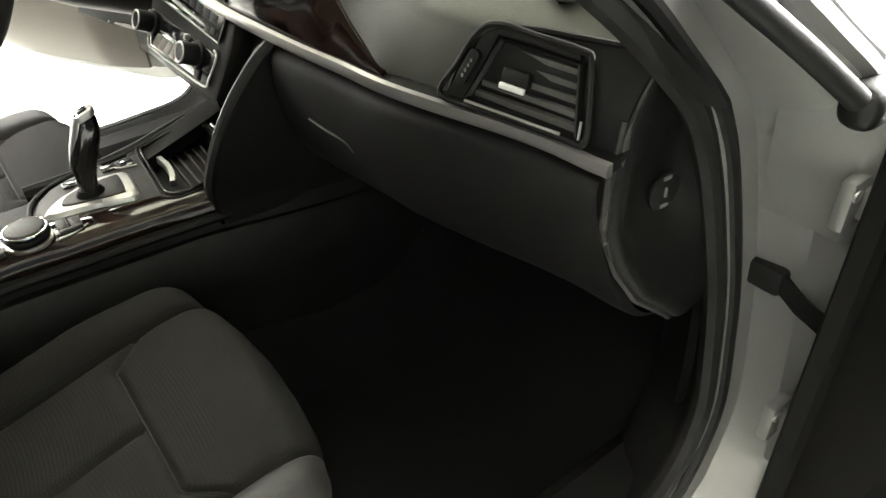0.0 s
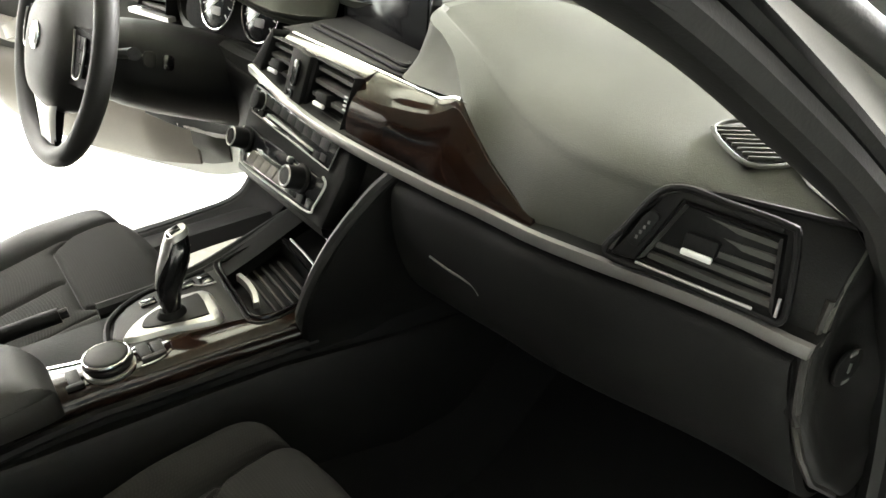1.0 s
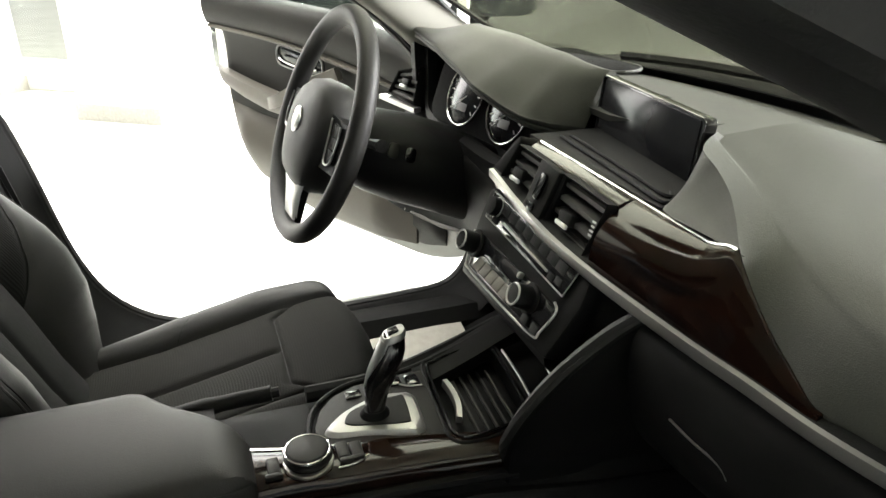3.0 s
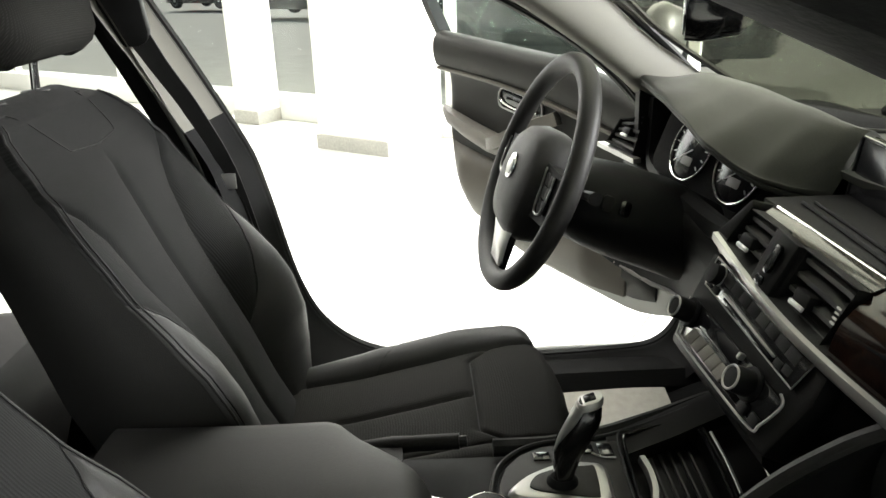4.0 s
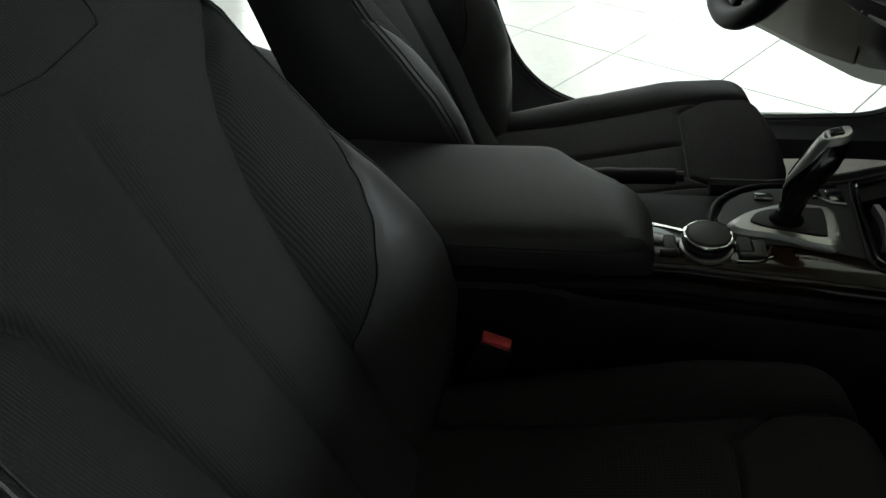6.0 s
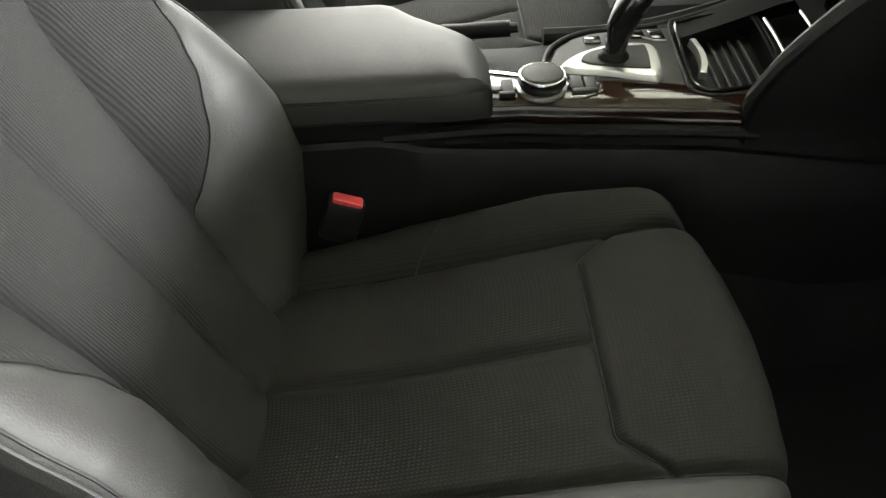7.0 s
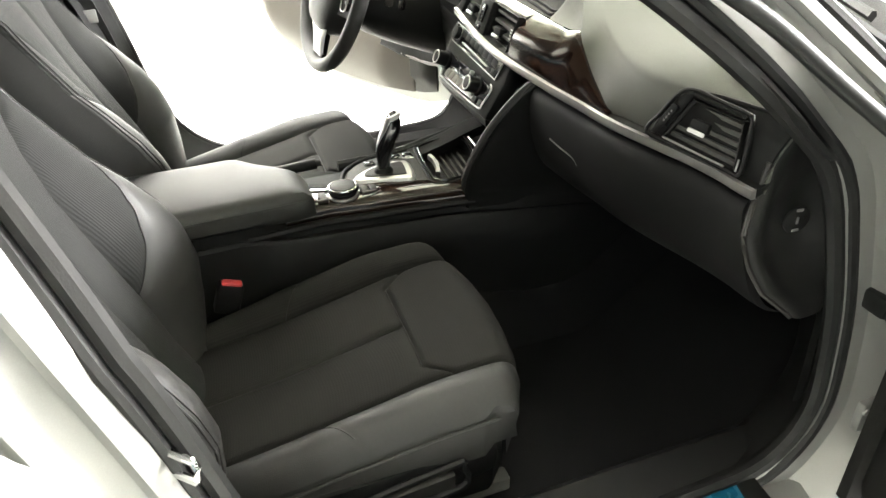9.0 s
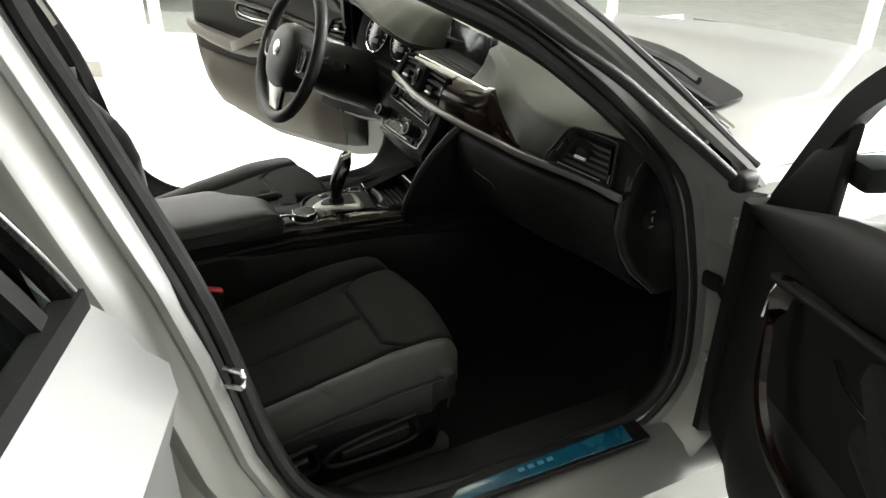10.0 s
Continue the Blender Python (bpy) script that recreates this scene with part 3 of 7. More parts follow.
part("bonnet", slab([[(x, glass_foot(x) + (1.85 - glass_foot(x)) * b, bonnet_z(x, 0.52 + 1.3 * b) - 0.014 * max(0, 1 - b * 9)) for x in np.linspace(-0.735, 0.735, 31)] for b in np.linspace(0, 1, 28)], 0.014), PAINT, car, "silver painted bonnet")
for sign in (1, -1):
    part("wing", loft([[(sign * x, y, z) for x, z in ((0.742, bonnet_z(0.742, y) - 0.002), (0.80, bonnet_z(0.80, y) - 0.004), (0.85, 0.84), (0.875, 0.72), (0.87, 0.55), (0.85, 0.35), (0.78, 0.35), (0.76, 0.6), (0.742, 0.8))] for y in np.linspace(0.43, 1.8, 16)]), PAINT, car, "silver painted front wing")
part("front_bumper", loft([[(x, 1.86 + 0.2 * (1 - (x / 0.9) ** 2) * k, z) for x in np.linspace(-0.86, 0.86, 21)] for z, k in ((0.25, 0.8), (0.45, 1.0), (0.7, 1.0), (0.82, 0.7))], False), PAINT, car, "silver painted front bumper")
# black scuttle: from the foot of the glass forward to a pointed end by each wing
SCUTTLE_END = 0.572
rows = []
for k in np.linspace(-1, 1, 61):
    x = SCUTTLE_END * math.copysign(1 - (1 - abs(k)) ** 1.6, k)
    r = abs(x)
    rear = glass_foot(x) - 0.006
    fore = float(np.interp(r, (0, 0.14, 0.25, 0.374, 0.48, 0.53, 0.555, SCUTTLE_END), (0.772, 0.768, 0.735, 0.682, 0.645, 0.625, 0.606, rear + 0.045)))
    rows.append([(x, y, bonnet_z(x, y) - 0.014 * max(0, 1 - (y - glass_foot(x)) / (1.85 - glass_foot(x)) * 9) + 0.007) for y in np.linspace(rear, fore, 6)])
part("scuttle_panel", slab(rows, 0.004), BLACKSHADE, car, "black plastic scuttle under the wipers")


def wiper(points):
    blade = sweep(points, [(-0.007, 0), (-0.003, 0.008), (0.003, 0.008), (0.006, 0), (0.001, -0.008), (-0.001, -0.008)])
    part("wiper_blade", blade, RUBBER, car, "black wiper blade")


wiper(smooth_path([(0.47, 0.57, 0.99), (0.3, 0.625, 0.996), (0.02, 0.665, 0.998)], 6))
wiper(smooth_path([(-0.1, 0.66, 0.998), (-0.3, 0.625, 0.996), (-0.47, 0.57, 0.99)], 6))

part("strap_bracket", box((0.708, 0.446, 0.687), (0.046, 0.03, 0.032), 0.006), RUBBER, car, "black bracket of the door check strap")

# B pillar, rear door and rear quarter on the passenger side
part("b_pillar", loft([[(x, y, z) for x, y in ((sx - 0.06, yf), (sx - 0.008, yf), (sx + 0.01, yf - 0.004), (sx + 0.024, yf - 0.012), (sx + 0.03, yf - 0.022), (sx + 0.027, yf - 0.031), (sx + 0.016, yf - 0.036), (sx + 0.016, yf - 0.042), (sx + 0.026, yf - 0.06), (sx + 0.036, yf - 0.072), (sx + 0.04, yf - 0.08), (sx + 0.036, yf - 0.089), (sx + 0.024, yf - 0.098), (sx + 0.012, yr + 0.01), (sx + 0.002, yr), (sx - 0.06, yr))]
                       for z, yf, yr, sx in ((0.36, -0.36, -0.6, 0.72), (0.5, -0.36, -0.6, 0.72), (0.63, -0.412, -0.6, 0.72), (0.81, -0.452, -0.61, 0.722), (0.92, -0.482, -0.625, 0.714), (1.0, -0.512, -0.645, 0.69), (1.09, -0.546, -0.675, 0.655), (1.22, -0.598, -0.73, 0.606), (1.33, -0.61, -0.75, 0.565))]), JAMBSHADE, car, "silver painted centre pillar with pressed ridges")
part("pillar_base", loft([[(0.70, y0, z), (0.775, y0, z), (0.80, y0 + 0.02, z), (0.80, 0.5, z), (0.70, 0.5, z)] for z, y0 in ((0.78, 0.41), (0.84, 0.4), (0.88, 0.395), (0.9, 0.4))]), JAMBSHADE, car, "silver painted pillar foot")
part("check_strap", loft([[(x + q, y, z + w) for q, w in ((-0.004, -0.012), (0.004, -0.012), (0.004, 0.012), (-0.004, 0.012))] for x, y, z in ((0.722, 0.442, 0.688), (0.76, 0.418, 0.69), (0.812, 0.396, 0.695))]), RUBBER, car, "black door check strap")
part("wing_corner", box((0.768, 0.395, 0.915), (0.034, 0.05, 0.036), 0.014, segments=4), RUBBER, car, "black plastic corner piece by the bonnet")
part("b_pillar", loft([[(-x, y, z) for x, y in ((sx - 0.05, yf), (sx + 0.03, yf), (sx + 0.03, yr), (sx - 0.05, yr))]
                       for z, yf, yr, sx in ((0.36, -0.45, -0.6, 0.7), (0.5, -0.45, -0.6, 0.7), (0.63, -0.5, -0.61, 0.7), (0.81, -0.54, -0.63, 0.7), (0.92, -0.57, -0.66, 0.69), (1.09, -0.63, -0.71, 0.63), (1.22, -0.68, -0.75, 0.58), (1.33, -0.69, -0.77, 0.55))]), PLASTIC, car, "dark centre pillar trim")
striker = part("striker", tube([(0.722, -0.455, 0.788), (0.75, -0.426, 0.786), (0.752, -0.424, 0.78), (0.752, -0.426, 0.766), (0.75, -0.428, 0.761), (0.722, -0.457, 0.761)], 0.0042, 8), CHROME, car, "bright metal door striker")


def rear_door():
    """Built shut, then swung open about its front hinges."""
    d = thing("rear_door", "open silver rear car door with dark window", "car door")
    rows = []
    for y in np.linspace(-0.529, -1.46, 20):
        fade = max(0.0, 1 - (-0.529 - y) / 0.2)
        inset = 0.02 * max(0.0, 1 - (-0.529 - y) / 0.03)
        rows.append([(x - inset * (x > 0.84), y + fade * float(np.interp(z, (0.42, 0.74, 0.868, 0.972), (-0.05, -0.02, 0.012, -0.028))), z) for x, z in ((0.80, 0.42), (0.85, 0.44), (0.866, 0.55), (0.862, 0.7), (0.856, 0.8), (0.872, 0.862), (0.85, 0.886), (0.818, 0.94), (0.798, 0.966), (0.775, 0.97), (0.765, 0.95), (0.765, 0.42))])
    part("door_skin", loft(rows), PAINT, d, "silver painted door skin with a shoulder crease", sharp=24)
    part("door_card", slab([[(0.758 - 0.03 * math.sin(math.pi * h) - 0.012 * math.exp(-((h - 0.6) / 0.08) ** 2), y, 0.46 + 0.5 * h) for h in np.linspace(0, 1, 16)] for y in np.linspace(-0.6, -1.4, 12)], 0.01, (1, 0, 0)), DOORGREY, d, "dark inner door card")
    part("window_moulding", sweep([(0.782, y, 0.974) for y in np.linspace(-0.56, -1.42, 8)], [(-0.02, -0.01), (-0.018, 0.012), (0.004, 0.012), (0.016, 0.0), (0.016, -0.01)]), RUBBER, d, "black window sill moulding")
    frame = smooth_path([(0.79, -0.565, 0.965), (0.765, -0.6, 1.06), (0.715, -0.66, 1.2), (0.65, -0.74, 1.29), (0.62, -0.95, 1.305), (0.63, -1.25, 1.22), (0.7, -1.42, 1.05)], 6)
    part("window_frame", sweep(frame, [(-0.008, -0.012), (0.008, -0.012), (0.01, 0.006), (-0.008, 0.008)], side_of=lambda k, t: (1, 0, 0.38)), GLOSS, d, "black window frame")
    part("frame_edge", tube([p + Vector((0.008, 0.008, 0.0)) for p in frame[:20]], 0.0025, 6), SATIN, d, "thin bright frame edge")
    part("window_channel", sweep([p + Vector((-0.006, -0.05, 0.0)) for p in frame[:16]], [(-0.006, -0.012), (0.006, -0.012), (0.008, 0.012), (-0.006, 0.012)], side_of=lambda k, t: (1, 0, 0.38)), RUBBER, d, "black window channel")
    glass_rows = [[(0.772 - 0.37 * (z - 0.97), y, z) for y in np.linspace(-0.57 - 0.42 * (z - 0.97), -1.4 + 0.5 * (z - 0.97), 6)] for z in np.linspace(0.96, 1.28, 5)]
    part("pane", slab(glass_rows, 0.004, (1, 0, 0)), TINT, d, "dark tinted glass")
    place = Matrix.Translation((0.82, -0.549, 0)) @ Matrix.Rotation(radians(70), 4, "Z") @ Matrix.Translation((-0.82, 0.549, 0))
    for ob in d.children:
        ob.data.transform(place)


rear_door()

# scuff plate on the passenger sill
plate = thing("sill_plate", "black sill scuff plate under blue protective film", "scuff plate")
part("base", prism([(-0.19, -0.026), (0.29, -0.034), (0.29, 0.03), (-0.19, 0.024)], 0.005, frame_of((0.742, 0.0, 0.418), (0, 1, 0), (-1, 0, 0.1)), 0.002), PLASTIC, plate)
part("film", prism([(-0.13, -0.02), (0.25, -0.028), (0.255, 0.01), (-0.1, 0.004)], 0.002, frame_of((0.742, 0.0, 0.4235), (0, 1, 0), (-1, 0, 0.1)), 0.0008), BLUEFILM, plate, "wrinkled blue protective film")
for k in range(4):
    part("print_bar", box((0.748, 0.02 + 0.02 * k, 0.4265), (0.012, 0.008, 0.0008), 0, frame_of((0, 0, 0), (0, 1, 0), (-1, 0, 0.1))), FILMPRINT, plate, "", False)


# ---- doors ----
def front_door(sign, angle, name, label):
    """Built shut in its own frame: hinge at the origin, x to the outside, y towards the tail, then swung open."""
    d = thing(name, label, "car door")
    # outline of the lower door: (along, height)
    along = np.linspace(0.0, 1.0, 21)
    bottom = curve([(0, 0.50), (0.06, 0.41), (0.18, 0.385), (0.55, 0.395), (0.8, 0.45), (0.9, 0.53), (1.0, 0.75)])
    top = lerp([(0, 0.885), (0.25, 0.962), (0.46, 1.0), (1.0, 1.035)])
    skin = []
    for a in along:
        lo, hi = bottom(a), top(a)
        skin.append([(x, a, lo + (hi - lo) * h) for x, h in ((0.0, 0.02), (0.035, 0.0), (0.07, 0.1), (0.085, 0.4), (0.08, 0.7), (0.07, 0.9), (0.035, 1.0), (0.0, 1.0))])
    part("door_skin", loft(skin), PAINT, d, "silver painted outer skin")
    card = []
    for a in np.linspace(0.03 if sign > 0 else 0.1, 0.985, 49):
        lo, hi = bottom(a) + (0.045 if sign < 0 else 0.012), top(a) - 0.004
        ring_points = []
        for h in np.linspace(0, 1, 41):
            z = lo + (hi - lo) * h
            bulge = 0.034 + 0.02 * math.exp(-((z - 0.97) / 0.05) ** 2)
            bulge *= min(1, 8 * h + (0.5 if sign > 0 else 0.0), 14 * (1 - h) + 0.2, (a - 0.1) * 30 + 0.2 if sign < 0 else (a - 0.03) * 30 + 1.0, (0.985 - a) * 30 + 0.2)
            ring_points.append((-bulge, a, z))
        card.append(ring_points)
    # passenger side takes darker copies of these materials: shade put into the colour
    part("door_card", slab(card, 0.01, (1, 0, 0)), DOORGREY if sign < 0 else BLACKSHADE, d, "dark moulded inner door card")
    lower = []
    for a in np.linspace(0.1 if sign > 0 else 0.18, 0.965, 37):
        lo, hi = bottom(a) + 0.055, 0.655 + 0.07 * a
        if hi < lo + 0.03:
            hi = lo + 0.03
        k = min(1, max(0, a - (0.1 if sign > 0 else 0.18)) * 9, (0.965 - a) * 9)
        lower.append([(-0.03 - 0.048 * k * math.sin(math.pi * min(1, 0.12 + 0.95 * h)) ** 0.6, a, lo + (hi - lo) * h) for h in np.linspace(0, 1, 15)])
    part("lower_panel", slab(lower, 0.008, (1, 0, 0)), LOWERGREY if sign < 0 else BLACKSHADE, d, "lower door panel")
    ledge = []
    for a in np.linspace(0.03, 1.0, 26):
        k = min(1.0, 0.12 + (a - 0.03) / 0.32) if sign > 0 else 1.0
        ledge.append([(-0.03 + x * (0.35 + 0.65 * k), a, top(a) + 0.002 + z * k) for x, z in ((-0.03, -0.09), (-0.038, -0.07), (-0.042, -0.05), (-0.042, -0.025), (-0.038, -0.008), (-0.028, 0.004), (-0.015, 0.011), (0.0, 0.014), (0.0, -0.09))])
    part("window_ledge", loft(ledge), DOORGREY if sign < 0 else BLACKSHADE, d, "dark soft upper door ledge")
    part("trim_strip", sweep(smooth_path([(-0.056, 0.17, 0.845), (-0.062, 0.45, 0.895), (-0.062, 0.7, 0.925), (-0.058, 0.99, 0.94)], 6), [(-0.006, -0.005), (-0.008, 0.0), (-0.006, 0.005), (0.01, 0.006), (0.01, -0.006)]), LOWERGREY if sign < 0 else BLACKSHADE, d, "thin trim strip")
    part("front_edge", prism([(0.004, bottom(0.0) + 0.02), (0.07, bottom(0.0) + 0.06), (0.075, 0.82), (0.01, 0.87)], 0.006, Matrix(((1, 0, 0, 0), (0, 0, 1, -0.005), (0, 1, 0, 0), (0, 0, 0, 1))), 0.002), PLASTIC if sign > 0 else JAMBSHADE, d, "hinge edge of the door")
    if sign > 0:
        part("edge_wall", loft([[(x, a, z) for x, a in ((0.002, 0.012), (-0.046, 0.018), (-0.052, 0.026), (-0.046, 0.04), (0.002, 0.04))] for z in (0.44, 0.5, 0.7, 0.86, 0.9)]), BLACKSHADE, d, "black wall at the hinge edge of the door")
    if sign > 0:
        part("wood_inlay", sweep(smooth_path([(-0.05, 0.205, 0.858), (-0.06, 0.198, 0.79), (-0.07, 0.232, 0.69), (-0.08, 0.31, 0.643), (-0.082, 0.42, 0.632)], 6), [(-0.006, -0.012), (-0.008, 0.0), (-0.006, 0.012), (0.004, 0.014), (0.004, -0.014)]), WOOD, d, "glossy dark wood inlay")
    if sign > 0:
        part("inlay_edge", tube(smooth_path([(-0.052, 0.18, 0.853), (-0.06, 0.179, 0.82), (-0.066, 0.183, 0.785)], 6), 0.0035, 6), CHROME, d, "bright inlay edge")
    if sign > 0:
        part("grip_trim", sweep(smooth_path([(-0.048, 0.336, 0.818), (-0.056, 0.37, 0.812), (-0.06, 0.41, 0.81), (-0.058, 0.47, 0.81)], 5), [(-0.003, -0.004), (-0.004, 0.0), (-0.003, 0.004), (0.004, 0.004), (0.004, -0.004)]), CHROME, d, "bright grip trim")
    arm = []
    for a, z, tall, deep in ((0.42, 0.775, 0.05, 0.035), (0.5, 0.765, 0.06, 0.05), (0.6, 0.755, 0.06, 0.062), (0.7, 0.757, 0.055, 0.062), (0.82, 0.775, 0.05, 0.055), (0.93, 0.797, 0.042, 0.045), (0.985, 0.81, 0.03, 0.02)):
        arm.append([(-0.03 - deep * x, a, z + tall * h) for x, h in ((0, 0.25), (0.5, 0.4), (0.85, 0.3), (1.0, 0.0), (1.0, -0.3), (0.85, -0.55), (0, -0.6))])
    part("armrest", loft(arm), ARMGREY if sign < 0 else BLACKSHADE, d, "padded armrest")
    part("pull_handle", sweep(smooth_path([(-0.085, 0.68, 0.755), (-0.105, 0.62, 0.775), (-0.095, 0.53, 0.82), (-0.06, 0.42, 0.865)], 6), [(-0.012, -0.02), (-0.018, 0.0), (-0.008, 0.016), (0.012, 0.014), (0.012, -0.02)]), ARMGREY if sign < 0 else BLACKSHADE, d, "pull handle")
    part("release_cup", prism(rounded(0.19, 0.052, 0.02), 0.006, frame_of((-0.038, 0.6, 0.872), (0, 1, 0.12), (0, -0.12, 1)), 0.002), GLOSS, d, "dark release handle cup")
    part("cup_rim", tube([frame_of((-0.04, 0.6, 0.872), (0, 1, 0.12), (0, -0.12, 1)) @ Vector((x, y, 0)) for x, y in rounded(0.194, 0.056, 0.022)], 0.003, 6, True, up=(1, 0, 0)), SATIN, d, "thin silver cup rim")
    part("release_lever", tube(smooth_path([(-0.044, 0.52, 0.857), (-0.062, 0.58, 0.862), (-0.06, 0.64, 0.872), (-0.046, 0.675, 0.88)], 5), 0.007, 8, flat=0.6), CHROME, d, "bright door release lever")
    corner, lift = (0.19, 0.035) if sign > 0 else (0.255, 0.0)
    frame = smooth_path([(0.02, 0.02, 0.885 + 0.4 * lift), (0.0, 0.12, 0.99 + lift), (-0.03, 0.235, 1.09 + 1.2 * lift), (-0.075, 0.42, 1.2 + 0.7 * lift), (-0.105, 0.62, 1.275), (-0.115, 0.8, 1.3), (-0.11, 0.99, 1.3), (-0.07, 1.04, 1.18), (0.0, 1.04, 1.03)], 7)
    part("window_frame", sweep(frame, [(-0.02, -0.018), (-0.02, 0.014), (0.012, 0.02), (0.02, -0.012)], side_of=lambda k, t: (1, 0, 0.35)), RUBBER, d, "black window frame with rubber edge")
    part("mirror_corner", prism([(0.02, 0.885), (corner, 0.885 + 0.31 * (corner - 0.02)), (corner, 0.985 + 0.85 * (corner - 0.12) + lift), (0.12, 0.98 + lift)], 0.02, Matrix(((0, 0, 1, -0.02), (1, 0, 0, 0), (0, 1, 0, 0), (0, 0, 0, 1))), 0.004), PLASTIC, d, "black mirror corner cover")
    part("pane", slab([[(0.02 - 0.3 * (z - 0.97) * 0.95, a, z) for a in np.linspace(corner + 0.01 + 1.2 * max(0, z - 1.09), 1.03, 6)] for z in np.linspace(0.98, 1.27, 6)], 0.004, (1, 0, 0)), GLASS, d, "clear side window")
    mirror_a, mirror_z = (0.21, 1.08) if sign > 0 else (0.27, 1.065)
    shell = [[(0.13 + 0.06 * math.cos(v) * math.sin(u), mirror_a + 0.045 * math.cos(u), mirror_z + 0.078 * math.sin(v) * math.sin(u)) for v in np.linspace(0, 2 * math.pi, 21)[:-1]] for u in np.linspace(0.05, math.pi - 0.05, 11)]
    # passenger mirror: its dark look is put into the colour, the driver's stays silver
    part("mirror_shell", loft([[(x * 1.0 + 0.02 * (x > 0.15), y, z) for x, y, z in r] for r in shell]), BLACKSHADE if sign > 0 else PAINT, d, "outside mirror shell")
    part("mirror_rim", prism(rounded(0.172, 0.13, 0.045), 0.012, frame_of((0.132, mirror_a + 0.032, mirror_z), (-1, 0, 0), (0, 0, 1)), 0.004), BLACKSHADE, d, "black mirror surround")
    part("mirror_glass", prism(rounded(0.145, 0.1, 0.03), 0.003, frame_of((0.132, mirror_a + 0.052, mirror_z), (-0.96, -0.2, 0), (0, 0, 1)), 0.001), CHROME, d, "outside mirror glass")
    part("mirror_foot", box((0.06, mirror_a - 0.02, mirror_z - 0.07), (0.12, 0.06, 0.04), 0.012), BLACKSHADE if sign > 0 else PAINT, d, "mirror foot")
    if sign < 0:
        part("check_strap", loft([[(x + q, a, z + w) for q, w in ((-0.006, -0.012), (0.006, -0.012), (0.006, 0.012), (-0.006, 0.012))] for x, a, z in ((-0.02, 0.03, 0.71), (-0.032, -0.02, 0.71), (-0.02, -0.06, 0.708))]), RUBBER, d, "black door check strap")
    # swing: mirror to the side, turn about the hinge
    flip = Matrix.Diagonal((sign, -1, 1, 1))
    place = Matrix.Translation((sign * 0.80, 0.42, 0)) @ Matrix.Rotation(radians(angle * sign), 4, "Z") @ flip
    for ob in d.children:
        ob.data.transform(place)
        if place.determinant() < 0:
            ob.data.flip_normals()
    return d


front_door(1, 66, "passenger_door", "open silver passenger door with dark wood-trimmed inner card")
front_door(-1, 60, "driver_door", "open silver driver's door with dark inner card and pale armrest")


for sign, label in ((1, "silver painted door hinge"), (-1, "silver painted door hinge")):
    for z in (0.56, 0.83):
        hinge = thing("door_hinge", label + " with a dark bolt on the pillar", "hinge", (sign * 0.79, 0.41, z), group="door hinges")
        part("hinge_leaf", box((-sign * 0.012, -0.012, 0), (0.014, 0.034, 0.05), 0.005), JAMBSHADE, hinge)
        part("hinge_arm", box((sign * 0.012, -0.006, 0), (0.04, 0.018, 0.03), 0.005), JAMBSHADE, hinge)
        part("pin", disc(Matrix.Translation((sign * 0.016, -0.008, -0.022)), 0.006, 0.044), PLASTIC, hinge, "dark hinge pin")
        part("bolt", disc(frame_of((-sign * 0.006, -0.022, 0.012), (0, -1, 0), (0, 0, sign)) @ Matrix.Translation((0, 0, -0.002)), 0.006, 0.006), SATIN, hinge, "steel bolt")


# ---- seats ----
def groove(d, width=0.0045, depth=0.007):
    return -depth * math.exp(-(d / width) ** 2)


def split_sheet(grid, zone, names, parent):
    """Cuts a grid of points into parts by zone."""
    bms = {}
    m, n = len(grid), len(grid[0])
    verts = {}
    for i in range(m - 1):
        for j in range(n - 1):
            z = zone(i, j)
            bm = bms.setdefault(z, bmesh.new())
            quad = []
            for a, b in ((i, j), (i, j + 1), (i + 1, j + 1), (i + 1, j)):
                key = (z, a, b)
                if key not in verts:
                    verts[key] = bm.verts.new(grid[a][b])
                quad.append(verts[key])
            bm.faces.new(quad)
    for z, bm in bms.items():
        name, mat, label = names[z]
        part(name, bm, mat, parent, label, sharp=80)


def packed(n, both=True):
    """Steps from 0 to 1, closer together at the start, or at both ends."""
    return [0.5 - 0.5 * math.cos(math.pi * k / n) if both else 1 - math.cos(0.5 * math.pi * k / n) for k in range(n + 1)]


# cushion: all by the distance from its middle and by the length of the car
SEAT_SEAM = lerp([(-0.48, 0.138), (-0.33, 0.138), (-0.12, 0.142), (-0.05, 0.146), (0.03, 0.15)])
SEAT_HALF = curve([(-0.48, 0.2), (-0.3, 0.217), (-0.14, 0.226), (-0.06, 0.226), (0.03, 0.217)])
SEAT_LINE = lerp([(-0.48, 0.487), (-0.33, 0.508), (-0.2, 0.535), (-0.12, 0.553), (-0.05, 0.564), (0.04, 0.567)])
SEAT_RISE = lerp([(-0.48, 0.016), (-0.3, 0.028), (-0.15, 0.026), (-0.05, 0.014), (0.04, 0.004)])
NOSE = curve([(0.0, 0.03), (0.06, 0.027), (0.12, 0.02), (0.18, 0.002), (0.215, -0.014), (0.235, -0.036)])
NOSE_ROLL = 0.036


def thigh_line(a):
    return -0.124 + 1.15 * max(0.0, min(a, 0.142) - 0.106)


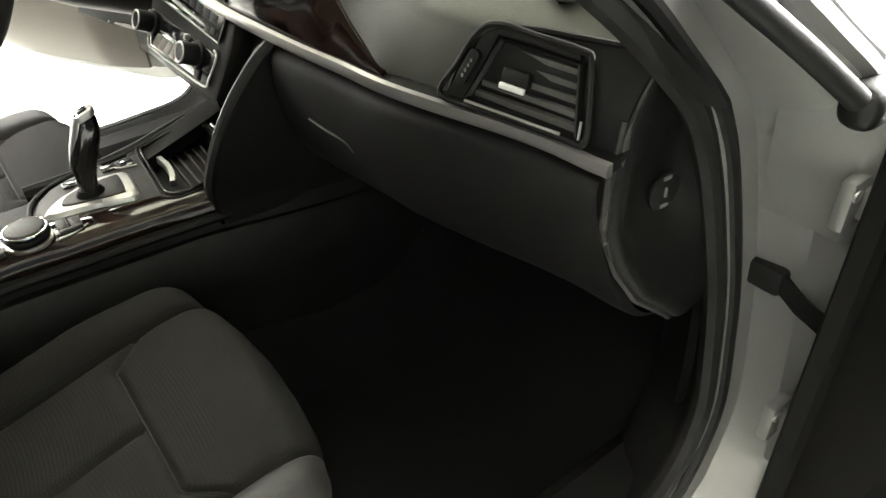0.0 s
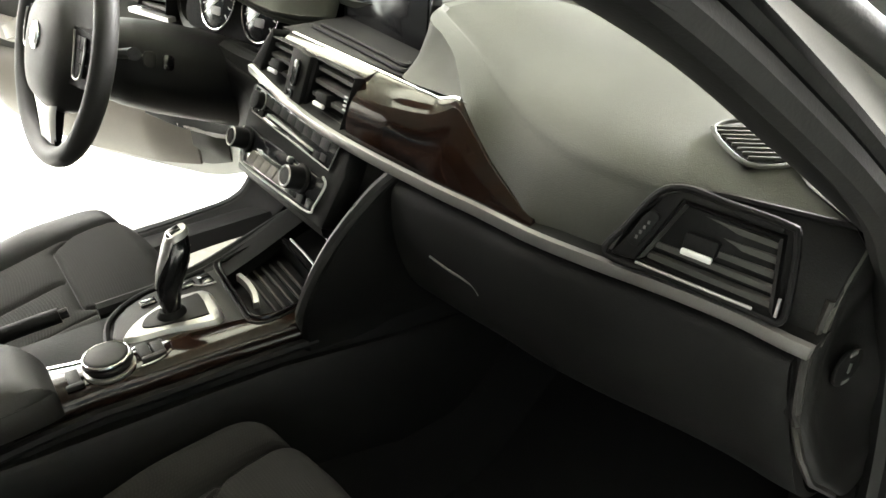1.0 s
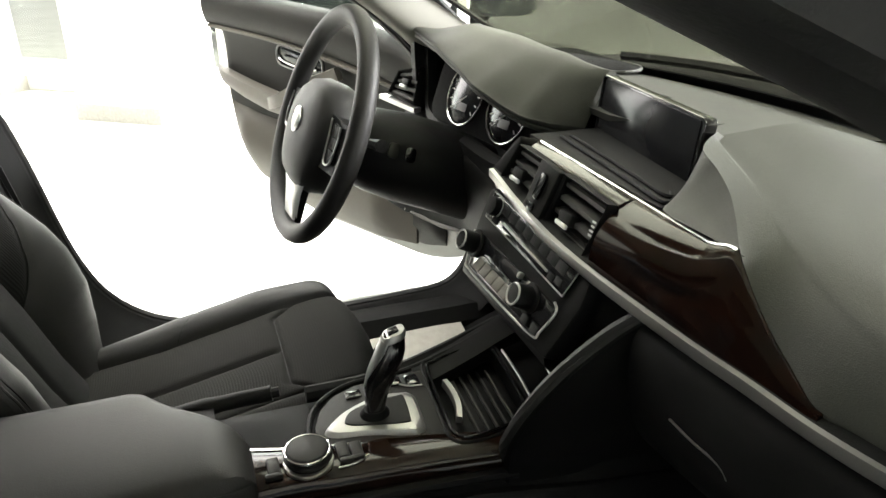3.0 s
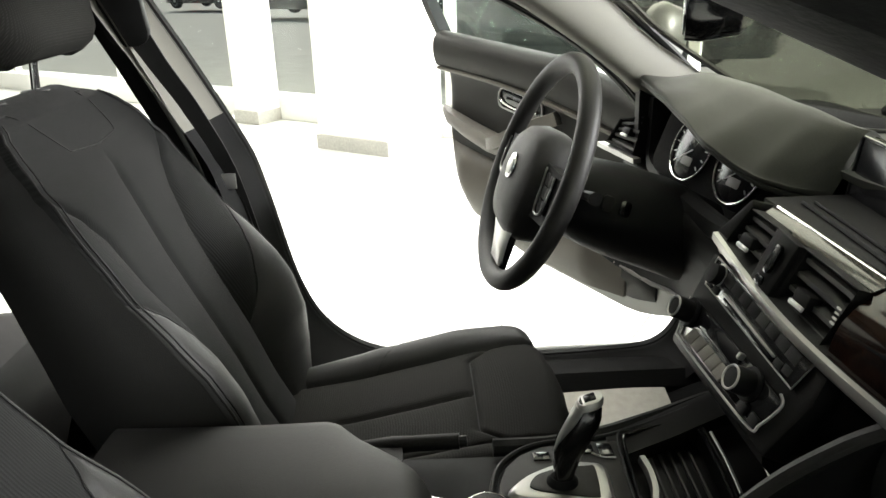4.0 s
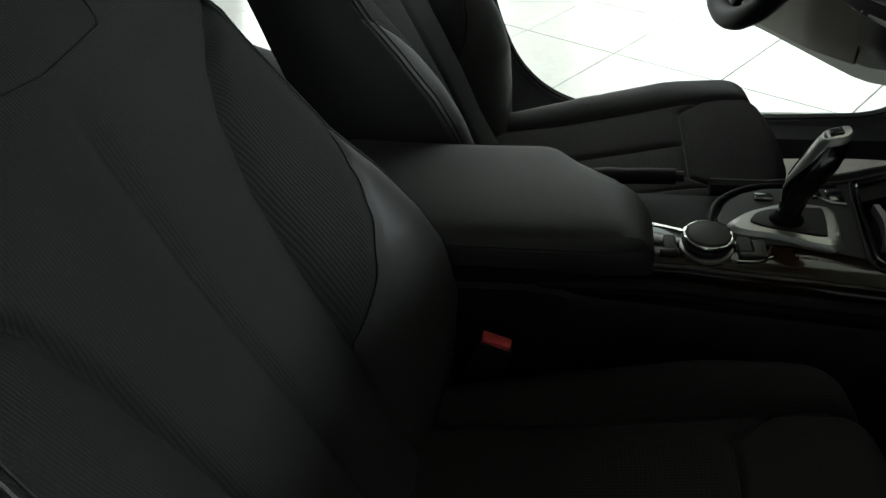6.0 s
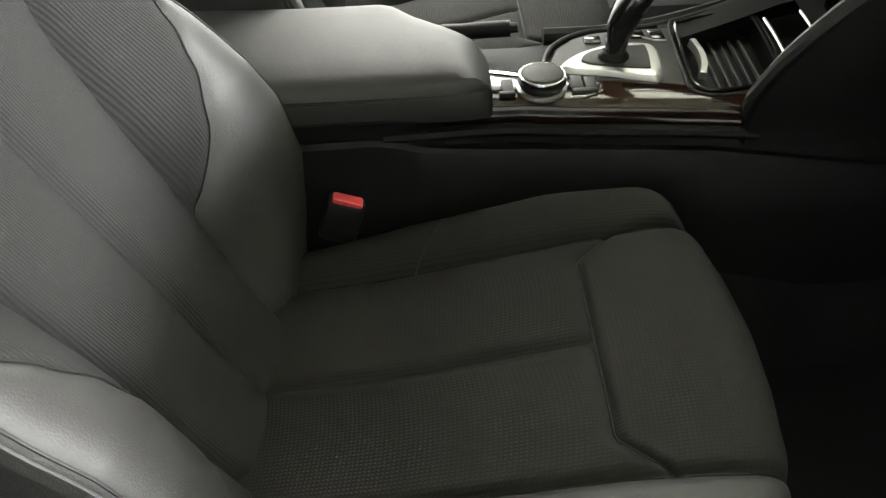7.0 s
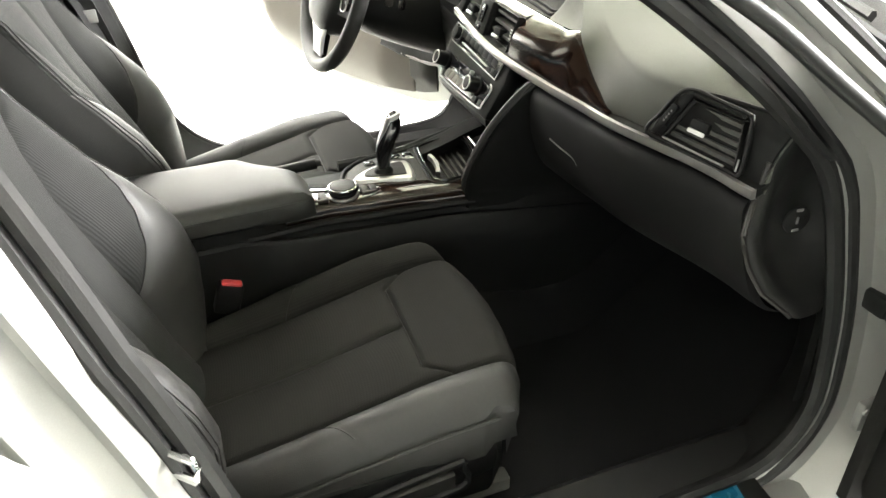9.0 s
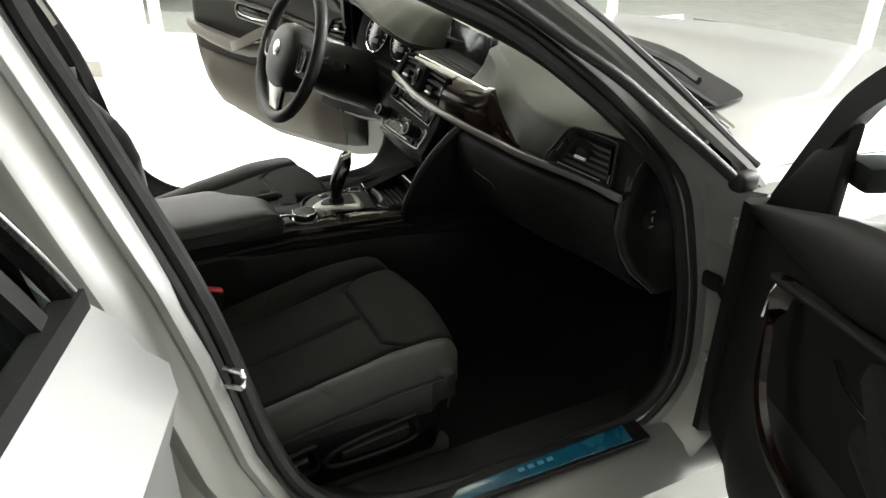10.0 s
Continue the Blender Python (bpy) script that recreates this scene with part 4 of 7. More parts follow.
def cushion_top(a, y):
    seam, half = SEAT_SEAM(y), SEAT_HALF(y)
    z = SEAT_LINE(y)
    if a <= seam:
        if y < thigh_line(a):
            z += 0.007 * max(0.0, math.sin(math.pi * a / seam)) ** 0.7 * min(1, (thigh_line(a) - y) / 0.03 + 0.3) + groove(a, 0.007, 0.005)
        else:
            z += 0.006 * (1 - (a / seam) ** 2)
        z += groove(y - thigh_line(a), 0.005, 0.007)
    else:
        t = (a - seam) / (half - seam)
        z += SEAT_RISE(y) * math.sin(0.5 * math.pi * min(1.0, t / 0.5)) - 0.042 * max(0.0, (t - 0.5) / 0.5) ** 2.4
        z += groove(y + 0.30 - 0.75 * (a - seam), 0.004, 0.0035)
    return z + groove(a - seam, 0.0055, 0.009)


# backrest: by the distance from its middle and up the leaning back
BACK_CREASE = curve([(-0.12, 0.1), (0.08, 0.108), (0.2, 0.112), (0.3, 0.12), (0.37, 0.134), (0.41, 0.156), (0.44, 0.184), (0.462, 0.204)])
BACK_HALF = curve([(-0.12, 0.2), (-0.05, 0.222), (0.03, 0.238), (0.12, 0.243), (0.2, 0.238), (0.3, 0.226), (0.37, 0.218), (0.45, 0.208), (0.5, 0.195), (0.53, 0.178), (0.555, 0.152), (0.578, 0.118)])
BACK_EAR = lerp([(-0.12, 0.0), (-0.06, 0.03), (-0.01, 0.058), (0.05, 0.082), (0.12, 0.089), (0.17, 0.085), (0.24, 0.066), (0.3, 0.044), (0.37, 0.027), (0.45, 0.006), (0.5, 0.0)])
BACK_LINE = lerp([(-0.12, 0.0), (0.0, -0.006), (0.1, -0.002), (0.3, -0.006), (0.45, 0.0), (0.5, -0.008), (0.55, -0.026), (0.578, -0.052)])
EAR_SEAM = curve([(0.085, 0.0), (0.165, 0.32), (0.217, 0.52), (0.256, 0.68), (0.285, 0.84), (0.305, 1.0)])


def yoke_line(a):
    return 0.484 + 0.1 * a + 3.2 * max(0.0, a - 0.075) ** 1.4 * 4


def back_depth(a, v, ears=1.0):
    seam, half = min(BACK_CREASE(v), BACK_HALF(v) * 0.985), BACK_HALF(v)
    low = min(1.0, max(0.0, (0.475 - v) / 0.05))
    w = BACK_LINE(v)
    if a <= seam:
        w += low * (0.009 * max(0.0, math.sin(math.pi * a / seam)) ** 0.8 + groove(a, 0.008, 0.005))
    else:
        t = (a - seam) / (half - seam)
        w += ears * BACK_EAR(v) * math.sin(0.5 * math.pi * min(1.0, t / 0.8)) ** 0.9
        w -= (0.012 + 0.1 * max(0.0, ears * BACK_EAR(v) - 0.03)) * (1 - math.sqrt(max(0.0, 1 - max(0.0, (t - 0.8) / 0.2) ** 2)))
        w += groove(t - EAR_SEAM(v), 0.05, 0.004) * (1 if 0.09 < v < 0.3 else 0)
    return w + low * groove(a - seam, 0.007, 0.008)


def front_seat(name, label, x, sign, recline=0.39, tall=1.0, ears=1.0, sunk=0.0):
    """sign: +1 when the outer side of the car lies towards +x."""
    seat = thing(name, label, "car seat", (x, 0, 0))
    thread = lambda points, what: part(what, tube(points, 0.0011, 5), RUBBER, seat, "dark sewn seam")  # noqa: E731
    # cushion
    centre, bolster, thigh = packed(34), packed(16), 56
    half = [0.0] + [(0, t) for t in centre[1:]] + [(1, t) for t in bolster[1:]] + [(2, t) for t in (0.25, 0.5, 0.75, 1.0)]

    def across(step, y):
        if step == 0.0:
            return 0.0, 0.0
        zone, t = step
        seam, wide = SEAT_SEAM(y), SEAT_HALF(y)
        if zone == 0:
            return seam * t, 0.0
        if zone == 1:
            return seam + (wide - seam) * t, 0.0
        return wide + 0.004 * math.sin(math.pi * t), 0.075 * t
    columns = [(-1, s) for s in reversed(half[1:])] + [(1, s) for s in half]
    rows = [(0, t) for t in np.linspace(0, 1, thigh + 1)] + [(1, t) for t in packed(30)[1:]] + [(2, t) for t in np.linspace(0, 1, 11)[1:]] + [(3, t) for t in (0.2, 0.45, 0.7, 1.0)]
    grid = []
    for kind, t in rows:
        row = []
        for side, step in columns:
            nominal = -0.48 + 0.356 * t if kind == 0 else -0.124 + 0.12 * t if kind == 1 else 0.0
            a, drop = across(step, nominal)
            edge = NOSE(a) - NOSE_ROLL
            y = -0.48 + (thigh_line(a) + 0.48) * t if kind == 0 else thigh_line(a) + (edge - thigh_line(a)) * t if kind == 1 else edge
            z = cushion_top(min(a, SEAT_HALF(nominal)), y) - drop
            if kind == 2:
                th = 0.5 * math.pi * t
                y, z = edge + NOSE_ROLL * math.sin(th), z - (NOSE_ROLL * (1 - math.cos(th)) if not drop else 0.0)
            if kind == 3:
                y, z = edge + NOSE_ROLL - 0.018 * t, z - (NOSE_ROLL + 0.07 * t if not drop else 0.0)
            row.append((side * a, y, max(z, 0.43)))
        grid.append(row)
    mid = len(half) - 1
    inner, outer = mid - 34, mid + 34
    flank = (mid - 50, mid + 50)

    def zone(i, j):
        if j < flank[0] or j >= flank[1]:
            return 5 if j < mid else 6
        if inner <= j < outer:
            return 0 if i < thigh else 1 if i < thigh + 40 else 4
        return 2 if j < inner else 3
    # inner bolsters take the darker fabric: their shade is put into the material
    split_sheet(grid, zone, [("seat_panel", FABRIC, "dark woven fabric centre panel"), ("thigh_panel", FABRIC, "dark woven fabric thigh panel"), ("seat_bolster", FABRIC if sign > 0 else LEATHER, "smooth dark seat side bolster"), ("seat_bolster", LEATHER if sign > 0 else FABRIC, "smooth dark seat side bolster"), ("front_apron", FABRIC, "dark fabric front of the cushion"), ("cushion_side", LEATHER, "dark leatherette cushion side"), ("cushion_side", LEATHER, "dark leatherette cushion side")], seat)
    on_top = lambda u, y: Vector((u, y, cushion_top(abs(u), y) + 0.0012))  # noqa: E731
    for s in (-1, 1):
        thread([on_top(s * SEAT_SEAM(y), y) for y in np.linspace(-0.47, NOSE(0.15) - NOSE_ROLL, 40)], "cushion_seam")
        thread([on_top(s * (SEAT_SEAM(-0.3) + q), -0.30 + 0.75 * q) for q in np.linspace(0.002, 0.06, 14)], "bolster_seam")
        part("welt", tube([Vector((s * (SEAT_HALF(y) + 0.003), y, cushion_top(SEAT_HALF(y), y) - 0.004)) for y in np.linspace(-0.46, -0.05, 26)], 0.0028, 6), LEATHER, seat, "dark piped edge")
    thread([on_top(u, thigh_line(abs(u))) for u in np.linspace(-0.142, 0.142, 50)], "thigh_seam")
    part("seat_base", loft([[(-0.19 * k, -0.45, z), (0.19 * k, -0.45, z), (0.205 * k, -0.3, z), (0.205 * k, -0.05, z), (0.17 * k, -0.02, z), (-0.17 * k, -0.02, z), (-0.205 * k, -0.05, z), (-0.205 * k, -0.3, z)] for z, k in ((0.31, 0.86), (0.36, 0.98), (0.46, 1.0))]), PLASTIC, seat, "dark plastic seat base shield")
    part("seat_valance", loft([[(sign * q, y, z) for q, z in ((0.19, 0.40), (0.208 + 0.006 * b, 0.405), (0.217 + 0.01 * b, 0.44), (0.217 + 0.008 * b, 0.47 + 0.03 * (y + 0.43)), (0.19, 0.475 + 0.03 * (y + 0.43)))] for y, b in ((-0.45, 0), (-0.42, 1), (-0.22, 1.2), (-0.09, 1), (-0.05, 0))]), PLASTIC, seat, "dark plastic side valance")
    for y0, y1 in ((-0.27, -0.11), (-0.4, -0.3)):
        part("lever_pocket", tube(smooth_path([(sign * 0.231, y, z) for y, z in ((y0, 0.41), (y0 + 0.01, 0.445), (y1 - 0.01, 0.468), (y1, 0.46), (y1 - 0.004, 0.415))], 4, True), 0.0055, 6, True, up=(1, 0, 0)), PLASTIC, seat, "black rim of the lever pocket")
        part("seat_lever", loft([[(sign * q, y, z) for q, z in ((0.224, 0.418), (0.236, 0.424), (0.238, 0.438 + 0.1 * (y - y0)), (0.224, 0.442 + 0.1 * (y - y0)))] for y in (y0 + 0.018, y0 + 0.04, y1 - 0.03, y1 - 0.014)]), DOORGREY, seat, "dark grey seat adjustment lever")
    for s in (-1, 1):
        part("seat_rail", box((s * 0.17, -0.26, 0.322), (0.03, 0.5, 0.03), 0.006), VENTGREY if s == sign else PLASTIC, seat, "metal seat rail")
    # backrest in a leaning frame
    lean = frame_of((0, -0.474, 0.56), (1, 0, 0), (0, -recline, 0.92)) @ Matrix.Diagonal((1, tall, -1, 1))
    vs = list(np.linspace(-0.11, 0.085, 40)) + list(np.linspace(0.085, 0.305, 60))[1:] + list(np.linspace(0.305, 0.48, 50))[1:] + list(np.linspace(0.48, 0.578, 34))[1:]
    half = [0.0] + [(0, t) for t in packed(30)[1:]] + [(1, t) for t in packed(14)[1:]] + [(2, t) for t in packed(16)[1:]] + [(3, t) for t in (0.2, 0.45, 0.75, 1.0)]

    def spot(step, v):
        wide = BACK_HALF(v)
        seam = min(BACK_CREASE(v), wide * 0.985)
        thick = lerp([(-0.12, 0.13), (0.2, 0.14), (0.45, 0.12), (0.58, 0.1)])(v)
        if step == 0.0:
            return 0.0, back_depth(0.0, v, ears)
        kind, t = step
        cut = seam + (wide - seam) * min(1.0, max(0.0, EAR_SEAM(v)))
        if kind < 3:
            a = seam * t if kind == 0 else seam + (cut - seam) * t if kind == 1 else cut + (wide - cut) * t
            return a, back_depth(a, v, ears)
        rim_w = back_depth(wide, v, ears)
        return wide * (1 - 0.16 * max(0, t - 0.45)) + 0.004 * math.sin(math.pi * t), rim_w + (-thick - rim_w) * t
    columns = [(-1, s) for s in reversed(half[1:])] + [(1, s) for s in half]
    grid = [[(s * spot(step, v)[0], v, spot(step, v)[1]) for s, step in columns] for v in vs]
    cap = grid[-1]
    for lift, back in ((0.008, 0.2), (0.014, 0.45), (0.014, 0.75), (0.01, 0.95)):
        grid.append([(p[0] * (1 - 0.1 * back), p[1] + lift * max(0, min(1, (p[2] + 0.1) / 0.05)), p[2] - (p[2] + 0.1) * back) for p in cap])
    grid = [[lean @ Vector(p) for p in row] for row in grid]
    mid = len(half) - 1

    def zone2(i, j):
        k = j - mid if j >= mid else mid - 1 - j
        if k >= 60:
            return 3 if j < mid else 6
        if k >= 44:
            return (2 if j < mid else 5) if vs[min(i, len(vs) - 1)] < 0.304 else 0
        if k >= 30 and vs[min(i, len(vs) - 1)] < 0.455:
            return 1 if j < mid else 4
        return 0
    split_sheet(grid, zone2, {0: ("back_panel", RIBBED, "dark woven fabric back panel"), 1: ("upper_bolster", RIBBED, "dark ribbed fabric upper bolster"), 4: ("upper_bolster", RIBBED, "dark ribbed fabric upper bolster"), 2: ("back_bolster", LEATHER, "smooth dark leatherette bolster"), 5: ("back_bolster", LEATHER, "smooth dark leatherette bolster"), 3: ("seat_side", LEATHER, "black leatherette seat side"), 6: ("seat_side", LEATHER, "black leatherette seat side")}, seat)
    on_back = lambda u, v, out=0.001: lean @ Vector((u, v, back_depth(abs(u), v, ears) + out))  # noqa: E731
    for s in (-1, 1):
        rim = [on_back(s * BACK_HALF(v) * 0.988, v, 0.0006) for v in np.linspace(-0.09, 0.555, 60)]
        part("piping", tube(rim, 0.0018, 6), LEATHER, seat, "thin dark piping")
        thread([p + Vector((s * -0.005, 0.004, 0.002)) for p in rim[4:]], "stitching")
        edge = []
        for v in np.linspace(0.09, 0.303, 30):
            seam = BACK_CREASE(v)
            edge.append(on_back(s * (seam + (BACK_HALF(v) - seam) * EAR_SEAM(v)), v))
        thread(edge, "bolster_seam")
    thread([on_back(u, min(yoke_line(abs(u)), 0.566), 0.0003) for u in np.linspace(-0.118, 0.118, 60)], "yoke_seam")
    rows = []
    for v in np.linspace(-0.1, 0.585, 12):
        thick = lerp([(-0.12, 0.13), (0.2, 0.14), (0.45, 0.11), (0.58, 0.085)])(v)
        rows.append([lean @ Vector((u * BACK_HALF(v) * (0.82 - 0.9 * max(0, v - 0.4)), min(v, 0.56), -thick - 0.012 * (1 - u * u))) for u in np.linspace(-1, 1, 9)])
    part("back_shell", slab(rows, 0.012, lean.to_3x3() @ Vector((0, 0, 1))), PLASTIC, seat, "black seat back shell")
    # headrest
    rings = []
    for v, k, q in ((0.0, 0.66, 0.5), (0.03, 0.76, 0.78), (0.1, 0.86, 0.94), (0.25, 0.97, 1.0), (0.45, 1.04, 1.0), (0.65, 1.05, 0.98), (0.85, 1.0, 0.9), (0.96, 0.93, 0.75), (1.0, 0.82, 0.5)):
        ring_points = []
        for t in np.linspace(0, 2 * math.pi, 49)[:-1]:
            c, s = math.cos(t), math.sin(t)
            u = 0.138 * k * math.copysign(abs(c) ** 0.36, c)
            w = (0.062 if s > 0 else 0.05) * q * math.copysign(abs(s) ** 0.5, s)
            ring_points.append(lean @ Vector((u, 0.612 - sunk + 0.215 * v + 0.03 * max(0, -s) * (1 - v), -0.008 + 0.02 * v + w)))
        rings.append(ring_points)
    rest = part("headrest", loft(rings), FABRIC, seat, "dark fabric headrest on two bright posts")
    for s in (-1, 1):
        part("headrest_post", tube([lean @ Vector((s * 0.062, 0.56, -0.088)), lean @ Vector((s * 0.062, 0.66, -0.03))], 0.0065, 10), CHROME, rest, "bright steel post")
        part("post_collar", disc(lean @ Matrix.Translation((s * 0.062, 0.583, -0.075)) @ Matrix.Rotation(radians(-68), 4, "X"), 0.02, 0.007, bevel=0.003), PLASTIC, rest, "black collar")
    return seat


front_seat("passenger_seat", "dark grey fabric and leatherette passenger seat beside the console", 0.352, 1, 0.33, 0.945, sunk=0.02)
front_seat("driver_seat", "dark grey fabric and leatherette driver's seat behind the wheel", -0.36, -1, ears=0.85)

rear = thing("rear_bench", "dark leatherette rear bench behind the front seats", "car seat")
part("bench_cushion", loft([[(x, -1.2 + (y + 1.2) * k, 0.5 + (z - 0.5) * k) for y, z in ((-1.5, 0.36), (-0.93, 0.36), (-0.895, 0.46), (-0.88, 0.53), (-0.885, 0.59), (-0.91, 0.63), (-0.96, 0.648), (-1.1, 0.64), (-1.5, 0.57))] for x, k in [(-0.6, 0.72), (-0.597, 0.82), (-0.588, 0.91), (-0.57, 0.97), (-0.54, 1.0)] + [(x, 1.0) for x in np.linspace(-0.3, 0.66, 6)]]), BLACKSHADE, rear, "dark leatherette cushion")
part("bench_back", loft([[(x, y, z) for y, z in ((-1.5, 0.5), (-1.42, 0.55), (-1.58, 0.95), (-1.65, 1.02), (-1.72, 1.0), (-1.6, 0.5))] for x in np.linspace(-0.66, 0.66, 7)]), BLACKSHADE, rear, "dark leatherette backrest")

# ---- dashboard ----
dash = thing("dashboard", "dark dashboard with walnut and silver trim", "dashboard")
STRIP_Y = spline([(-0.7, 0.22), (-0.3, 0.178), (-0.14, 0.164), (-0.05, 0.157), (0.0, 0.1545), (0.05, 0.153), (0.1, 0.153), (0.16, 0.1555), (0.22, 0.1605), (0.3, 0.1707), (0.35, 0.179), (0.41, 0.186), (0.48, 0.2012), (0.52, 0.2134), (0.56, 0.2258), (0.6, 0.2366), (0.64, 0.244), (0.7, 0.27)])
STRIP_Z = spline([(-0.7, 0.87), (-0.3, 0.895), (-0.14, 0.905), (-0.1, 0.9015), (-0.05, 0.896), (0.0, 0.8915), (0.05, 0.8875), (0.13, 0.884), (0.22, 0.8815), (0.3, 0.878), (0.41, 0.874), (0.48, 0.873), (0.55, 0.87), (0.64, 0.862), (0.7, 0.855)])


def glass_line(x):
    return 0.42 + 0.17 * (1 - (x / 0.7) ** 2)


# the pad starts at a ridge beside the display, runs down the edge of the walnut and then along the strip
RIDGE_Y = spline([(0.105, 0.325), (0.125, 0.295), (0.15, 0.267), (0.19, 0.255), (0.22, 0.245), (0.255, 0.226), (0.288, 0.206), (0.331, 0.2), (0.37, 0.1965), (0.407, 0.193), (0.43, 0.2)])
RIDGE_Z = spline([(0.11, 1.014), (0.15, 1.012), (0.19, 1.002), (0.22, 0.992), (0.255, 0.979), (0.288, 0.964), (0.331, 0.928), (0.37, 0.905), (0.407, 0.89), (0.43, 0.889)])
CREST_Y = spline([(0.11, 0.315), (0.15, 0.305), (0.22, 0.286), (0.287, 0.262), (0.378, 0.24), (0.45, 0.232), (0.5, 0.241), (0.555, 0.257), (0.62, 0.288), (0.69, 0.335)])
CREST_Z = spline([(0.11, 1.008), (0.15, 1.004), (0.22, 0.993), (0.287, 0.978), (0.378, 0.967), (0.45, 0.964), (0.5, 0.961), (0.555, 0.956), (0.62, 0.95), (0.69, 0.938)])


def pad_start(x):
    k = min(1.0, max(0.0, (x - 0.4) / 0.03))
    return RIDGE_Y(x) + (STRIP_Y(x) + 0.013 - RIDGE_Y(x)) * k, RIDGE_Z(x) + (STRIP_Z(x) + 0.004 - RIDGE_Z(x)) * k


def pad_face(x, t, out=0.0):
    """The front of the pad, from its lower edge at t = 0 to its crest at t = 1."""
    (y0, z0), y1, z1 = pad_start(x), CREST_Y(x), CREST_Z(x)
    swell = 0.16 * (z1 - z0) * math.sin(math.pi * t)
    return Vector((x, y0 + (y1 - y0) * t - swell * 0.7 - out * 0.8, z0 + (z1 - z0) * t + swell * 0.35 + out * 0.6))


def pad_row(x):
    far, crest_y, crest_z = glass_line(x), CREST_Y(x), CREST_Z(x)
    top = max(crest_z, 0.974) if x < 0.5 else crest_z + 0.5 * (0.976 - crest_z)
    rest = [(x, crest_y + 0.035, crest_z + 0.35 * (top - crest_z) + 0.003), (x, crest_y + 0.45 * (far - crest_y), top + 0.004), (x, far - 0.03, 0.979), (x, far, 0.974), (x, far + 0.02, 0.955)]
    return smooth_path([pad_face(x, t) for t in (0.0, 0.2, 0.45, 0.7, 0.9)] + rest, 5)


pad_rows = np.array([[tuple(p) for p in pad_row(x)] for x in np.linspace(0.11, 0.65, 86)])
ease = np.clip(np.arange(pad_rows.shape[1]) / 12.0, 0, 1)[None, :, None] * np.array([0, 1, 1])
for _ in range(24):
    soft = pad_rows.copy()
    soft[1:-1] = 0.25 * pad_rows[:-2] + 0.5 * pad_rows[1:-1] + 0.25 * pad_rows[2:]
    pad_rows += (soft - pad_rows) * ease
part("upper_pad", slab([[tuple(p) for p in row] for row in pad_rows.tolist()], 0.012, (0, 0.5, -1)), DASH, dash, "grey-green soft grained upper pad")
part("pad_corner", slab([pad_row(x)[26:] for x in np.linspace(0.648, 0.69, 6)], 0.012, (0, 0.5, -1)), DASH, dash, "outer corner of the soft pad")
part("upper_pad", slab([smooth_path([(x, 0.31, 0.985 + 0.02 * max(0, (x + 0.1) / 0.21)), (x, 0.36, 0.988 + 0.012 * max(0, (x + 0.1) / 0.21)), (x, glass_line(x) - 0.08, 0.986), (x, glass_line(x), 0.976), (x, glass_line(x) + 0.02, 0.955)], 5) for x in np.linspace(-0.685, 0.112, 44)], 0.012, (0, 0.5, -1)), DASH, dash, "grey-green soft grained upper pad")
HOLLOW = spline([(0.111, 0.312), (0.13, 0.272), (0.15, 0.238), (0.165, 0.216), (0.18, 0.2105), (0.24, 0.208), (0.29, 0.206)])
# hollow that falls from the ridge to the walnut beside the display
rows = []
for x in np.linspace(0.111, 0.29, 26):
    k = (x - 0.111) / 0.179
    low = Vector((x, HOLLOW(x), 0.957 + 0.007 * k))
    high = Vector((x, RIDGE_Y(x) + 0.001, RIDGE_Z(x) - 0.001))
    rows.append([low.lerp(high, t) - Vector((0, 0.0, 0.22 * (high - low).length * math.sin(math.pi * t))) * 0.5 for t in np.linspace(0, 1, 10)])
part("pad_hollow", slab(rows, 0.008, (0.3, 1, -0.6)), DASH, dash, "grey-green hollow beside the display")
part("driver_fascia", slab([smooth_path([(x, y, z) for y, z in ((0.225, 0.882), (0.208, 0.872), (0.2, 0.85), (0.2, 0.81))], 3) for x in np.linspace(-0.685, -0.15, 16)], 0.012, (0, 1, 0)), PLASTIC, dash, "dark driver side fascia")
recess = frame_of((-0.455, 0.488, 0.9872), (1, 0.05, 0), (-0.05, 1, 0))
part("recess_rim", tube([recess @ Vector((x, y, 0.002)) for x, y in rounded(0.26, 0.088, 0.043, 9)], 0.003, 6, True), DASH, dash, "grey rim of the recess")
part("display_recess", prism(rounded(0.255, 0.084, 0.041, 9), 0.004, recess, 0.001), CARPET, dash, "dark head-up display recess")

# silver strip
xs = list(np.linspace(-0.14, 0.65, 50))
part("silver_strip", sweep([(x, STRIP_Y(x), STRIP_Z(x)) for x in xs], [(0.003, -0.008), (-0.003, -0.009), (-0.005, 0.0), (-0.003, 0.006), (0.003, 0.007)], side_of=lambda k, t: (0, 1, 0.25)), SATIN, dash, "satin silver trim strip")


part("strip_ledge", sweep([(x, STRIP_Y(x), STRIP_Z(x)) for x in xs], [(0.022, -0.008), (0.003, -0.0075), (0.003, 0.005), (0.022, 0.005)], side_of=lambda k, t: (0, 1, 0.25)), PLASTIC, dash, "black ledge behind the strip")

